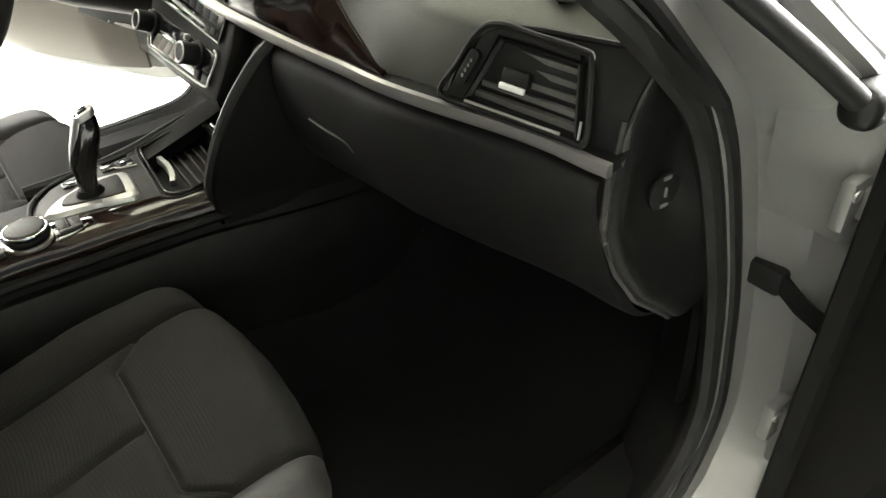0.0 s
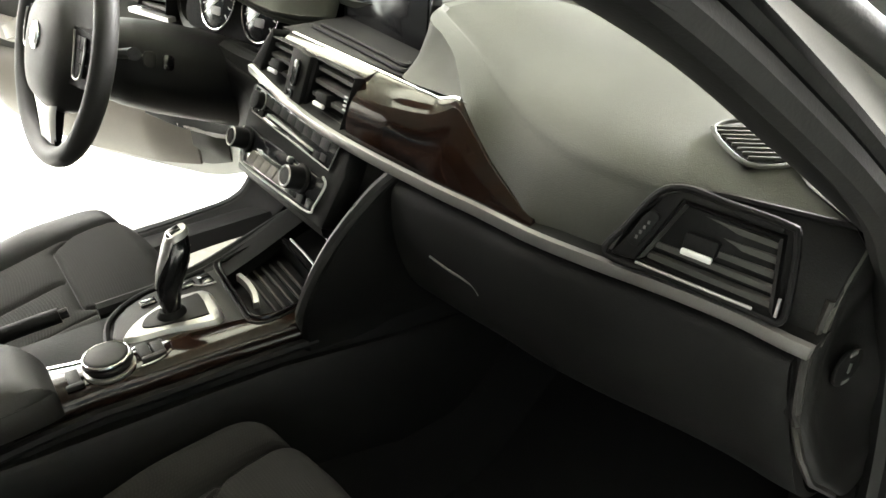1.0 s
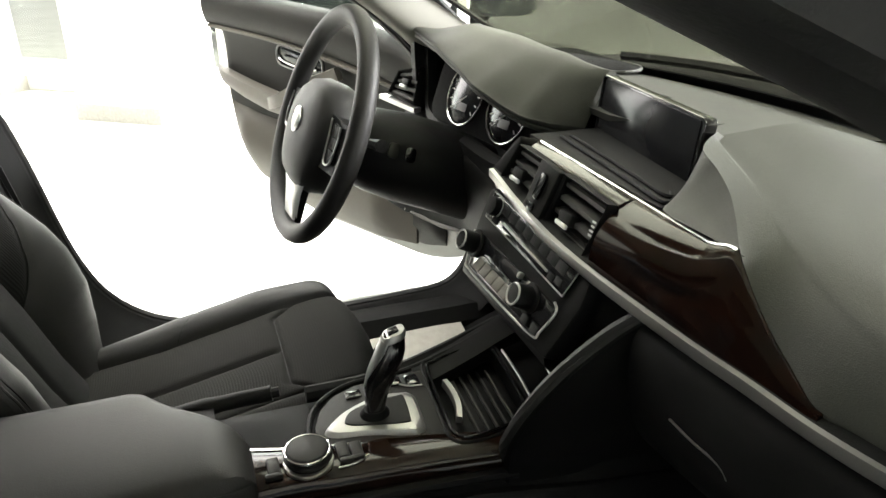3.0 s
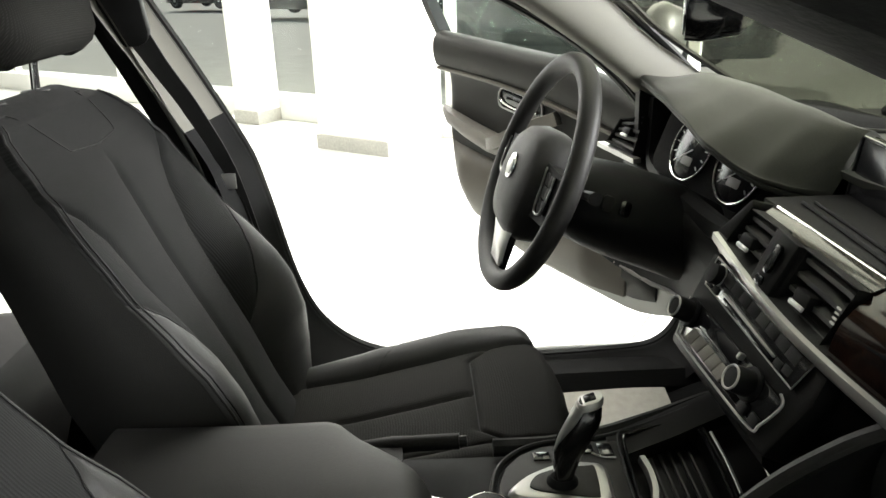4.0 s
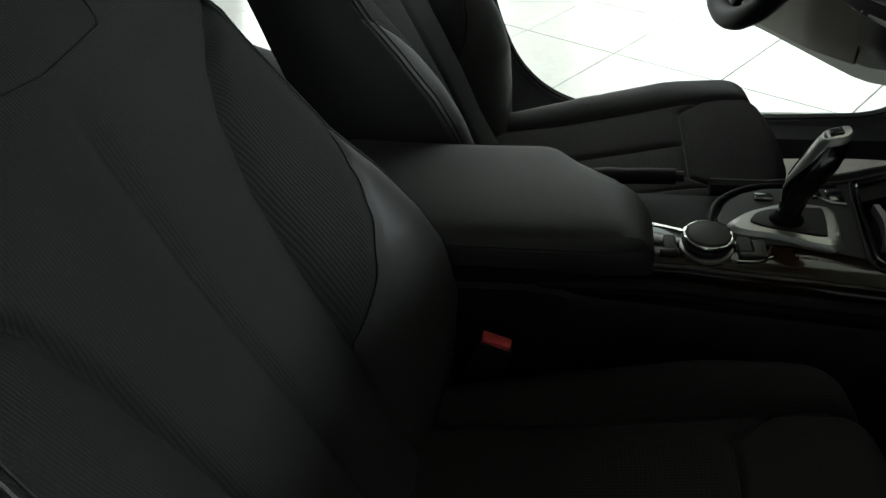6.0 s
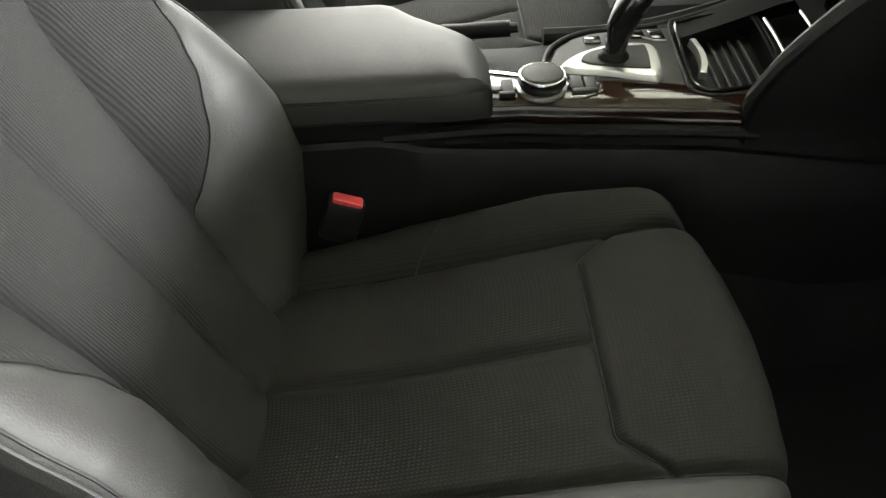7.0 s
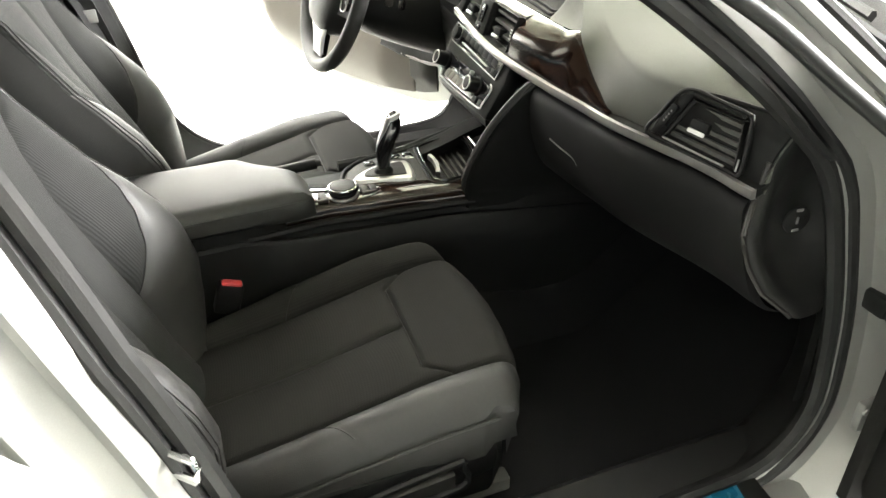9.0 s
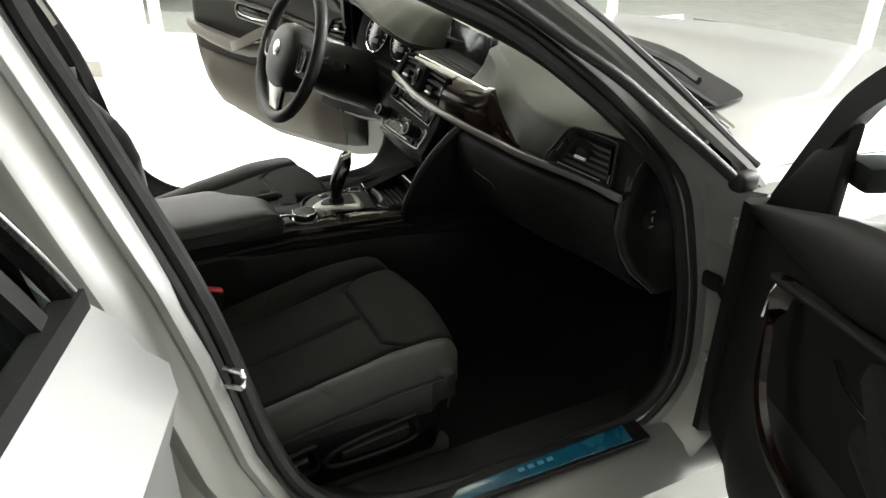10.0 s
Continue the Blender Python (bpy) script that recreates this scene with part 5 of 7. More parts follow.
# walnut inlay between the strip and the pad
def wood_point(x, t):
    """Upright at the strip, curling back to lie flat under the bright edge."""
    y0, z0 = STRIP_Y(x) + 0.003, STRIP_Z(x) + 0.008
    if x < 0.131:
        y0, z0 = 0.188, 0.9505
    y1, z1 = (0.2115 - 0.02 * (x - 0.05), 0.958) if x < 0.28 else (RIDGE_Y(x) - 0.0005, RIDGE_Z(x) - 0.001)
    if x > 0.25:
        k = (x - 0.25) / 0.03
        if k < 1:
            y1, z1 = 0.2075 + (RIDGE_Y(0.28) - 0.0005 - 0.2075) * k, 0.958 + (RIDGE_Z(0.28) - 0.001 - 0.958) * k
    bend = float(np.interp(x, (0.2, 0.32), (2.2, 1.0)))
    return (x, y0 + (y1 - y0) * t ** bend, z0 + (z1 - z0) * (1 - (1 - t) ** 1.35))


part("wood_inlay", slab([[wood_point(x, t) for t in np.linspace(0, 1, 15)] for x in np.linspace(0.132, 0.408, 42)], 0.012, (0, 1, -0.3)), WOOD, dash, "glossy burl walnut inlay")
part("upper_inlay", slab([[wood_point(x, t) for t in np.linspace(0, 1, 10)] for x in np.linspace(-0.118, 0.13, 22)], 0.01, (0, 0.6, -1)), WOOD, dash, "glossy walnut strip over the vents")
part("inlay_edge", tube([wood_point(x, 1.0) for x in np.linspace(-0.095, 0.283, 34)], [0.0028 - 0.001 * math.sin(math.pi * k / 33) for k in range(34)], 8, flat=0.7), CHROME, dash, "bright inlay edge")

# glovebox
def glove_section(x):
    y, z = STRIP_Y(x), STRIP_Z(x) - 0.012
    k = lerp([(0.2, 0.0), (0.64, 1.0)])(x)
    return [(y + 0.02, z), (y + 0.002, z - 0.008), (y - 0.004, z - 0.03), (y - 0.002, z - 0.07), (y + 0.01, z - 0.115), (y + 0.03, z - 0.15), (y + 0.065, z - 0.172), (y + 0.12, z - 0.18)]


LID_EDGE = lerp([(0.68, 0.666), (0.72, 0.664), (0.763, 0.659), (0.804, 0.648), (0.844, 0.636), (0.87, 0.634)])
part("glovebox_lid", slab([smooth_path([(0.222 + (LID_EDGE(z) - 0.222) * k, y, z) for y, z in glove_section(0.222 + 0.43 * k)], 4) for k in np.linspace(0, 1, 40)], 0.016, (0, 1, -0.3)), PLASTIC, dash, "black glovebox lid")
part("glovebox_handle", sweep(smooth_path([(0.283, 0.164, 0.8), (0.31, 0.168, 0.795), (0.338, 0.177, 0.787), (0.347, 0.181, 0.776)], 5), [(-0.001, -0.0009), (-0.001, 0.0009), (0.001, 0.0009), (0.001, -0.0009)], side_of=lambda k, t: (0, 1, 0)), SATIN, dash, "thin bright release handle")
part("dash_underside", slab([[(x, y, 0.675 + 0.01 * math.sin(y * 20)) for x in np.linspace(0.14, 0.645, 12)] for y in np.linspace(0.34, 0.66, 8)], 0.015), PLASTIC, dash, "dark underside panel")
# end cheek by the passenger door
CHEEK_Y = lerp([(0.665, 0.335), (0.682, 0.318), (0.72, 0.276), (0.763, 0.25), (0.804, 0.238), (0.844, 0.252), (0.87, 0.258), (0.9, 0.262), (0.93, 0.285), (0.945, 0.305)])
CHEEK_X = lerp([(0.665, 0.676), (0.72, 0.672), (0.763, 0.667), (0.804, 0.659), (0.844, 0.648), (0.87, 0.647), (0.945, 0.65)])
rows = []
for z in np.linspace(0.665, 0.947, 34):
    x0, y0 = CHEEK_X(z), CHEEK_Y(z)
    hollow = 0.012 * math.sin(math.pi * min(1, max(0, (z - 0.7) / 0.2)))
    rows.append(smooth_path([(x0 - 0.02, y0 + 0.012, z), (x0 - 0.008, y0 + 0.003, z), (x0 + 0.001, y0 + 0.006, z), (x0 + 0.004, y0 + 0.018, z), (x0 + 0.002 - hollow, y0 + 0.045, z), (x0 - hollow, min(y0 + 0.085, 0.385), z), (min(x0 + 0.008, 0.67), min(y0 + 0.125, 0.395), z), (min(x0 + 0.01, 0.672), min(y0 + 0.145, 0.405), z)], 4))
part("end_cheek", slab(rows, 0.006, (-1, 0.2, 0)), PLASTIC, dash, "dark end cap of the dashboard beside the door")
part("cheek_bead", tube([(CHEEK_X(z) - 0.002, CHEEK_Y(z) + 0.001, z) for z in np.linspace(0.668, 0.9, 24)], 0.0035, 6), DOORGREY, dash, "grey edge of the end cap")
sw = frame_of((0.65, 0.323, 0.811), (0.08, 1, 0), (0, 0.0, 1))
key = part("airbag_switch", disc(sw, 0.019, 0.004), PLASTIC, dash, "round black airbag switch")
part("key_slot", prism(rounded(0.003, 0.01, 0.001), 0.001, sw @ Matrix.Translation((0, 0, 0.004)), 0), SATIN, key, "bright key slot", False)
for dz in (-0.014, 0.015):
    part("mark", prism(rounded(0.01, 0.004, 0.001), 0.0008, sw @ Matrix.Translation((0, dz, 0.004)), 0), SOFTMARK, key, "dim print", False)


def air_vent(label, m, corners, bars, tab, rim=0.005):
    """A vent in the plane of m, inside four corners: lower left, lower right, upper right, upper left."""
    a, b, c, d = (Vector((*p, 0)) for p in corners)
    mid = (a + b + c + d) / 4
    v = part("air_vent", prism([tuple((mid + (p - mid) * 1.02).xy) for p in (a, b, c, d)], 0.004, m @ Matrix.Translation((0, 0, -0.034)), 0.001), GLOSS, dash, label)
    for p, q in ((a, b), (b, c), (c, d), (d, a)):
        part("vent_rim", loft([[m @ (e + (mid - e) * k + Vector((0, 0, w))) for k, w in ((-0.06, -0.03), (-0.06, 0.0), (-0.03, 0.003), (0.04, 0.0), (0.05, -0.03))] for e in (p, q)]), PLASTIC, v)
    for k in range(bars):
        t = (k + 0.5) / bars
        p, q = a.lerp(d, t), b.lerp(c, t)
        ends = [p.lerp(q, 0.015), q.lerp(p, 0.015)]
        part("slat", loft([[m @ (e + Vector((0, y, w))) for y, w in ((-0.004, -0.03), (-0.0055, -0.012), (-0.004, -0.004), (0.001, -0.003), (0.0045, -0.012), (0.003, -0.03))] for e in ends]), VENTGREY, v)
    x, y = tab
    grip = part("tab", box((0, 0, 0), (0.027, 0.015, 0.016), 0.003, m @ Matrix.Translation((x, y + 0.005, -0.004))), PLASTIC, v, "black sliding tab")
    part("tab_face", box((0, 0, 0), (0.025, 0.0055, 0.004), 0.0015, m @ Matrix.Translation((x, y - 0.003, 0.005))), SILVERWHITE, v, "bright tab face")
    return v


side_vent = frame_of((0.561, 0.2315, 0.9115), (1, 0.29, -0.08), (0, 0.28, 0.96))
air_vent("black side air vent with a bright tab", side_vent, ((-0.048, -0.024), (0.058, -0.026), (0.046, 0.03), (-0.026, 0.031)), 5, (-0.006, -0.001))
part("vent_surround", prism([(-0.073, -0.029), (-0.052, -0.027), (-0.03, 0.034), (0.046, 0.033), (0.046, 0.039), (-0.03, 0.041), (-0.044, 0.034)], 0.006, side_vent @ Matrix.Translation((0, 0, -0.004)), 0.002), PLASTIC, dash, "black vent surround")
part("vent_frame", tube(smooth_path([side_vent @ Vector((x, y, 0.001)) for x, y in ((-0.077, -0.031), (-0.02, -0.03), (0.05, -0.031), (0.066, -0.03), (0.066, -0.01), (0.056, 0.034), (0.046, 0.041), (0.0, 0.042), (-0.03, 0.043), (-0.05, 0.033), (-0.066, 0.0))], 4, True), 0.003, 8, True, up=side_vent.to_3x3() @ Vector((0, 0, 1))), PLASTIC, dash, "black vent frame")
part("vent_edge", tube([side_vent @ Vector((x, -0.0275, 0.003)) for x in (-0.05, 0.0, 0.045)], 0.0014, 6), SATIN, dash, "thin bright lower vent edge")
part("vent_edge", tube([side_vent @ Vector((x, y, 0.003)) for x, y in ((0.062, -0.027), (0.0605, -0.012))], 0.0013, 6), SATIN, dash, "thin bright side vent edge")
housing = lerp([(0.484, 0.02), (0.5, 0.45), (0.515, 0.72), (0.535, 0.88), (0.56, 0.93), (0.65, 0.96)])
part("vent_housing", slab([[pad_face(x, t * housing(x), 0.0035) for t in np.linspace(0, 1, 14)] for x in np.linspace(0.484, 0.648, 30)], 0.006, (0, 1, -0.2)), PLASTIC, dash, "black housing round the side vent")
part("housing_bead", tube([pad_face(x, housing(x), 0.0035) for x in np.linspace(0.486, 0.645, 30)], 0.0028, 6), PLASTIC, dash, "raised edge of the vent housing")
thumb = part("vent_wheel", prism(rounded(0.011, 0.034, 0.005), 0.006, side_vent @ Matrix.Translation((-0.0515, 0.002, 0.001)) @ Matrix.Rotation(radians(-21), 4, "Z"), 0.002), PLASTIC, dash, "black ribbed vent wheel")
for k in range(4):
    part("dot", box((0, 0, 0), (0.002, 0.003, 0.001), 0, side_vent @ Matrix.Translation((-0.0545 + 0.002 * k, -0.006 + 0.0048 * k, 0.0072))), SOFTMARK, thumb, "", False)
mid_vent = frame_of((0, 0.172, 0.928), (1, 0, 0), (0, 0.3, 1))
air_vent("black centre air vent with a bright tab", mid_vent, ((-0.114, -0.026), (-0.03, -0.034), (-0.022, 0.03), (-0.086, 0.031)), 4, (-0.07, -0.007))
air_vent("black centre air vent with a bright tab", mid_vent, ((0.022, -0.037), (0.112, -0.042), (0.126, 0.026), (0.034, 0.029)), 4, (0.062, -0.018))
divider = part("vent_divider", prism([(-0.028, -0.038), (0.016, -0.042), (0.03, 0.03), (-0.018, 0.034)], 0.012, mid_vent @ Matrix.Translation((0, 0, -0.004)), 0.003), PLASTIC, dash, "dark divider with a temperature wheel")
part("wheel", prism(rounded(0.012, 0.034, 0.005), 0.005, mid_vent @ Matrix.Translation((0.004, 0.004, 0.008)) @ Matrix.Rotation(radians(-12), 4, "Z"), 0.002), GLOSS, divider, "black thumb wheel")
part("button", prism(rounded(0.014, 0.01, 0.003), 0.004, mid_vent @ Matrix.Translation((-0.006, -0.024, 0.007)), 0.001), GLOSS, divider, "small black button")
for k in range(4):
    part("dot", box((0, 0, 0), (0.006, 0.0022, 0.001), 0, mid_vent @ Matrix.Translation((0.117, -0.012 + 0.005 * k, 0.0035))), MARK, divider, "", False)
part("vent_surround", prism([(-0.158, -0.036), (0.132, -0.056), (0.138, 0.028), (-0.098, 0.042)], 0.01, mid_vent @ Matrix.Translation((0, 0, -0.046)), 0.002), PLASTIC, dash, "black vent surround")
part("vent_cheek", prism([(-0.158, -0.03), (-0.122, -0.03), (-0.092, 0.034), (-0.1, 0.042)], 0.03, mid_vent @ Matrix.Translation((0, 0, -0.03)), 0.003), PLASTIC, dash, "black vent cheek")
outer_vent = frame_of((-0.63, 0.2, 0.93), (1, 0.2, 0), (0, 0.35, 1))
air_vent("black side air vent with a bright tab", outer_vent, ((-0.075, -0.03), (0.03, -0.034), (0.022, 0.036), (-0.055, 0.018)), 4, (-0.02, -0.004))
part("vent_edge", sweep([outer_vent @ Vector((x, -0.042, 0.0)) for x in np.linspace(-0.1, 0.05, 5)], [(-0.008, -0.004), (-0.008, 0.005), (0.008, 0.005), (0.008, -0.004)]), SATIN, dash, "satin silver edge")

# side defroster grille
gm = frame_of((0.533, 0.318, 0.9715), (0.9, -0.35, -0.12), (0.35, 0.9, 0.05))
rim = [(-0.03, -0.02), (0.03, -0.028), (0.036, 0.016), (-0.024, 0.024)]
grille = part("defroster_grille", prism(rim, 0.004, gm @ Matrix.Translation((0, 0, -0.002)), 0.001), CARPET, dash, "dark defroster grille with grey ribs")
part("grille_rim", tube(smooth_path([gm @ Vector((x, y, 0.003)) for x, y in rim], 5, True), 0.0022, 8, True, up=gm.to_3x3() @ Vector((0, 0, 1))), DASH, grille, "grey grille rim")
for k in range(8):
    x = -0.022 + 0.0075 * k
    part("rib", box((0, 0, 0), (0.0016, 0.044, 0.003), 0, gm @ Matrix.Translation((x, -0.002, 0.003)) @ Matrix.Rotation(radians(-22), 4, "Z"), segments=1), DASH, grille)

# centre stack
stack = frame_of((0.0, 0.16, 0.895), (1, 0, 0), (0, 0.43, 0.9))
part("centre_fascia", prism([(-0.135, -0.004), (0.142, -0.02), (0.146, -0.05), (0.132, -0.122), (-0.115, -0.128), (-0.13, -0.06)], 0.03, stack @ Matrix.Translation((0, 0, -0.034)), 0.006), PLASTIC, dash, "dark centre fascia panel")
radio = part("radio", prism([(-0.112, -0.006), (0.124, -0.016), (0.116, -0.05), (-0.106, -0.04)], 0.004, stack @ Matrix.Translation((0, 0, -0.003)), 0.0015), GLOSS, dash, "black radio panel with rows of keys")
part("radio_frame", tube([stack @ Vector((x, y, 0.0)) for x, y in ((-0.113, -0.005), (0.125, -0.015), (0.117, -0.051), (-0.107, -0.041))], 0.001, 6, True, up=stack.to_3x3() @ Vector((0, 0, 1))), SATIN, radio, "thin silver frame")
part("disc_slot", prism([(-0.052, -0.034), (0.07, -0.042), (0.07, -0.046), (-0.052, -0.038)], 0.002, stack @ Matrix.Translation((0, 0, 0.001)), 0.0005), SCREEN, radio, "black disc slot")
part("slot_lip", prism([(-0.056, -0.0305), (0.075, -0.039), (0.075, -0.0415), (-0.056, -0.0335)], 0.003, stack @ Matrix.Translation((0, 0, 0.001)), 0.0006), SATIN, radio, "silver slot lip")
for k in range(8):
    x = -0.062 + 0.0225 * k
    part("radio_key", box((0, 0, 0), (0.0215, 0.0125, 0.0016), 0.0005, stack @ Matrix.Translation((x, -0.0175 - 0.0012 * k, 0.0012)) @ Matrix.Rotation(radians(-3), 4, "Z")), PLASTIC, radio)
for k, (x, y) in enumerate(((0.1, -0.041), (0.084, -0.043), (-0.078, -0.036), (-0.094, -0.035))):
    part("radio_key", box((0, 0, 0), (0.014, 0.009, 0.0016), 0.0005, stack @ Matrix.Translation((x, y, 0.0012))), PLASTIC, radio)
volume = part("volume_knob", disc(stack @ Matrix.Translation((-0.088, -0.021, 0.0)), 0.0125, 0.012), PLASTIC, radio, "ribbed black volume knob")
part("knob_ring", ring(stack @ Matrix.Translation((-0.088, -0.021, 0.001)), 0.0135, 0.001), SATIN, volume, "silver knob ring")
climate = part("climate_panel", prism([(-0.112, -0.062), (0.118, -0.066), (0.104, -0.108), (-0.096, -0.112)], 0.005, stack @ Matrix.Translation((0, 0, -0.006)), 0.002), GLOSS, dash, "black climate panel in a silver frame")
part("panel_frame", tube(smooth_path([stack @ Vector((x, y, 0.0)) for x, y in ((-0.118, -0.066), (-0.104, -0.108), (-0.09, -0.114), (0.0, -0.114), (0.098, -0.111), (0.11, -0.1), (0.12, -0.07), (0.11, -0.062))], 5), 0.0016, 6, up=stack.to_3x3() @ Vector((0, 0, 1))), SATIN, climate, "silver frame")
for sx in (-0.1, 0.066):
    k = part("climate_knob", disc(stack @ Matrix.Translation((sx, -0.08, 0.0)), 0.0145, 0.024), PLASTIC, climate, "dark climate knob")
    part("knob_ring", ring(stack @ Matrix.Translation((sx, -0.08, 0.024)), 0.0125, 0.0014), SATIN, k, "silver knob ring")
    part("knob_base", disc(stack @ Matrix.Translation((sx, -0.08, -0.001)), 0.019, 0.004), PLASTIC, k, "dark knob base")
part("climate_display", prism(rounded(0.1, 0.018, 0.003), 0.002, stack @ Matrix.Translation((-0.018, -0.074, -0.001)), 0.0005), SCREEN, climate, "black climate display")
# key row paled in colour for the window light that falls on it
for k in range(5):
    part("climate_key", prism([(-0.0095, -0.0085), (0.0095, -0.0085), (0.0095, 0.0085), (-0.0095, 0.0085)], 0.004, stack @ Matrix.Translation((-0.066 + 0.0205 * k, -0.098, -0.001)) @ Matrix.Rotation(radians(-18), 4, "X"), 0.001), ARMGREY, climate, "key with window light put into its pale grey")
for dx in (-0.012, 0.012):
    part("climate_key", box((0, 0, 0), (0.016, 0.012, 0.004), 0.001, stack @ Matrix.Translation((0.088 + dx, -0.102, 0.0))), PLASTIC, climate, "black seat heating key")
part("toggle", box((0, 0, 0), (0.006, 0.008, 0.008), 0.002, stack @ Matrix.Translation((0.034, -0.066, 0.004))), SATIN, climate, "bright toggle")

# display
view = frame_of((-0.012, 0.304, 0.988), (0.993, -0.115, 0.0), (0.0, 0.1, 0.995))
display = part("display", prism(rounded(0.252, 0.092, 0.007), 0.014, view @ Matrix.Translation((0, -0.003, -0.018)), 0.003), GLOSS, dash, "black display housing")
part("bezel", tube([view @ Vector((x, y - 0.003, -0.003)) for x, y in rounded(0.25, 0.09, 0.006)], 0.0016, 6, True, up=view.to_3x3() @ Vector((0, 0, 1))), GLOSS, display, "thin black bezel edge")
part("screen", prism(rounded(0.236, 0.078, 0.003), 0.001, view @ Matrix.Translation((0, 0.0, -0.0035)), 0.0003), SCREEN, display, "dark reflective screen")
part("display_foot", loft([[(x, y, z) for x, y in ((-0.13, 0.214), (0.1, 0.2145), (0.16, 0.2155), (0.168, 0.224), (0.13, 0.268), (0.11, 0.3), (-0.13, 0.33))] for z in (0.94, 0.9585)]), PLASTIC, dash, "dark shelf under the display")
for d in (0.0, 0.014):
    part("shelf_lip", tube(smooth_path([(-0.1, 0.246 + d, 0.9605), (0.0, 0.238 + d, 0.9605), (0.1, 0.2285 + d, 0.9605), (0.145 - d, 0.2245 + d, 0.9605), (0.158 - d, 0.228 + d, 0.961), (0.146 - d, 0.25, 0.961)], 5), 0.0026 if d else 0.0032, 6), PLASTIC, dash, "raised lip of the display shelf")

# cluster and hood
cl = frame_of((-0.362, 0.25, 0.948), (1, 0.15, 0), (0, 0.35, 0.94))
cluster = part("instrument_panel", prism(rounded(0.36, 0.12, 0.03), 0.01, cl @ Matrix.Translation((0, 0, -0.012)), 0.002), CARPET, dash, "dark instrument cluster with two round gauges")
for sx, r in ((-0.068, 0.054), (0.066, 0.054)):
    g = part("gauge", disc(cl @ Matrix.Translation((sx, 0, 0.0)), r - 0.004, 0.003), SCREEN, cluster, "dark gauge face")
    part("gauge_ring", ring(cl @ Matrix.Translation((sx, 0, 0.004)), r, 0.002), CHROME, g, "bright gauge ring")
    for k in range(13):
        a = radians(220 - 260 * k / 12)
        part("tick", box((0, 0, 0), (0.0018, 0.007, 0.0008), 0, cl @ Matrix.Translation((sx + (r - 0.011) * math.cos(a), (r - 0.011) * math.sin(a), 0.0035)) @ Matrix.Rotation(a - math.pi / 2, 4, "Z")), MARK, g, "", False)
    part("needle", box((0, 0, 0), (0.0014, 0.034, 0.001), 0, cl @ Matrix.Translation((sx - 0.008, -0.012, 0.0042)) @ Matrix.Rotation(radians(125), 4, "Z")), MARK, g, "", False)
    part("gauge_window", prism(rounded(0.03, 0.014, 0.003), 0.001, cl @ Matrix.Translation((sx, -0.022, 0.003)), 0.0003), SOFTMARK, g, "dim lower gauge window")


HOOD_LIP = curve([(-0.64, 1.022), (-0.61, 1.036), (-0.5, 1.025), (-0.4, 1.01), (-0.3, 0.99), (-0.22, 0.968), (-0.16, 0.958), (-0.118, 0.955)])
HOOD_CROWN = curve([(-0.64, 1.03), (-0.55, 1.05), (-0.4, 1.052), (-0.25, 1.045), (-0.15, 1.034), (-0.118, 1.03)])


HOOD_BACK = curve([(-0.3, 0.0), (-0.2, 0.03), (-0.165, 0.062), (-0.134, 0.11)])


def hood_section(x):
    lip, crown = HOOD_LIP(x), HOOD_CROWN(x)
    back = HOOD_BACK(x)
    return [(y + back * max(0.0, 1 - max(0.0, y - 0.2) / 0.16), z) for y, z in ((0.222, lip - 0.01), (0.205, lip - 0.006), (0.2, lip + 0.001), (0.208, lip + 0.006), (0.25, lip + 0.55 * (crown - lip)), (0.305, crown), (0.37, crown * 0.55 + 0.445), (0.45, 0.987))]


part("cluster_hood", slab([smooth_path([(x, y, z) for y, z in hood_section(x)], 4) for x in np.linspace(-0.64, -0.143, 44)], 0.01, (0, 0.4, -1)), DASH, dash, "grey hood over the instruments")
part("hood_cheek", loft([[(x, y, z) for y, z in ((0.205, 1.02), (0.3, 1.03), (0.42, 0.98), (0.3, 0.87), (0.21, 0.87))] for x in (-0.645, -0.62)]), PLASTIC, dash, "hood side cheek")
part("cluster_surround", sweep(smooth_path([(-0.61, 0.235, 1.0), (-0.6, 0.232, 0.93), (-0.55, 0.222, 0.885), (-0.35, 0.215, 0.872), (-0.2, 0.21, 0.882), (-0.17, 0.21, 0.905)], 5), [(-0.01, -0.012), (-0.01, 0.012), (0.01, 0.012), (0.01, -0.012)], side_of=lambda k, t: (0, 1, 0)), PLASTIC, dash, "dark cluster surround")
KNEE_Y = curve([(-0.69, 0.14), (-0.6, 0.16), (-0.5, 0.2), (-0.4, 0.225), (-0.13, 0.21)])
KNEE_Z = curve([(-0.69, 0.69), (-0.5, 0.682), (-0.4, 0.695), (-0.13, 0.73)])
part("knee_panel", slab([smooth_path([(x, y, z) for y, z in ((0.225, 0.875), (0.2, 0.86), (0.5 * (0.19 + KNEE_Y(x)), 0.79), (KNEE_Y(x), KNEE_Z(x) + 0.02), (KNEE_Y(x) + 0.01, KNEE_Z(x)), (0.32, 0.68), (0.6, 0.66))], 4) for x in np.linspace(-0.68, -0.13, 16)], 0.012, (0, 1, -0.2)), BLACKSHADE, dash, "dark driver knee panel")
# pale tube puts the light along the panel's lower lip into colour
part("knee_edge", tube([(x, KNEE_Y(x) + 0.002, KNEE_Z(x) + 0.006) for x in np.linspace(-0.68, -0.16, 16)], 0.005, 8), ARMGREY, dash, "lower edge of the knee panel, its light put into the pale colour")

# ---- steering wheel and column ----
W = frame_of((-0.42, -0.022, 0.921), (0.997, 0.08, 0), (0, 0.373, 0.928))
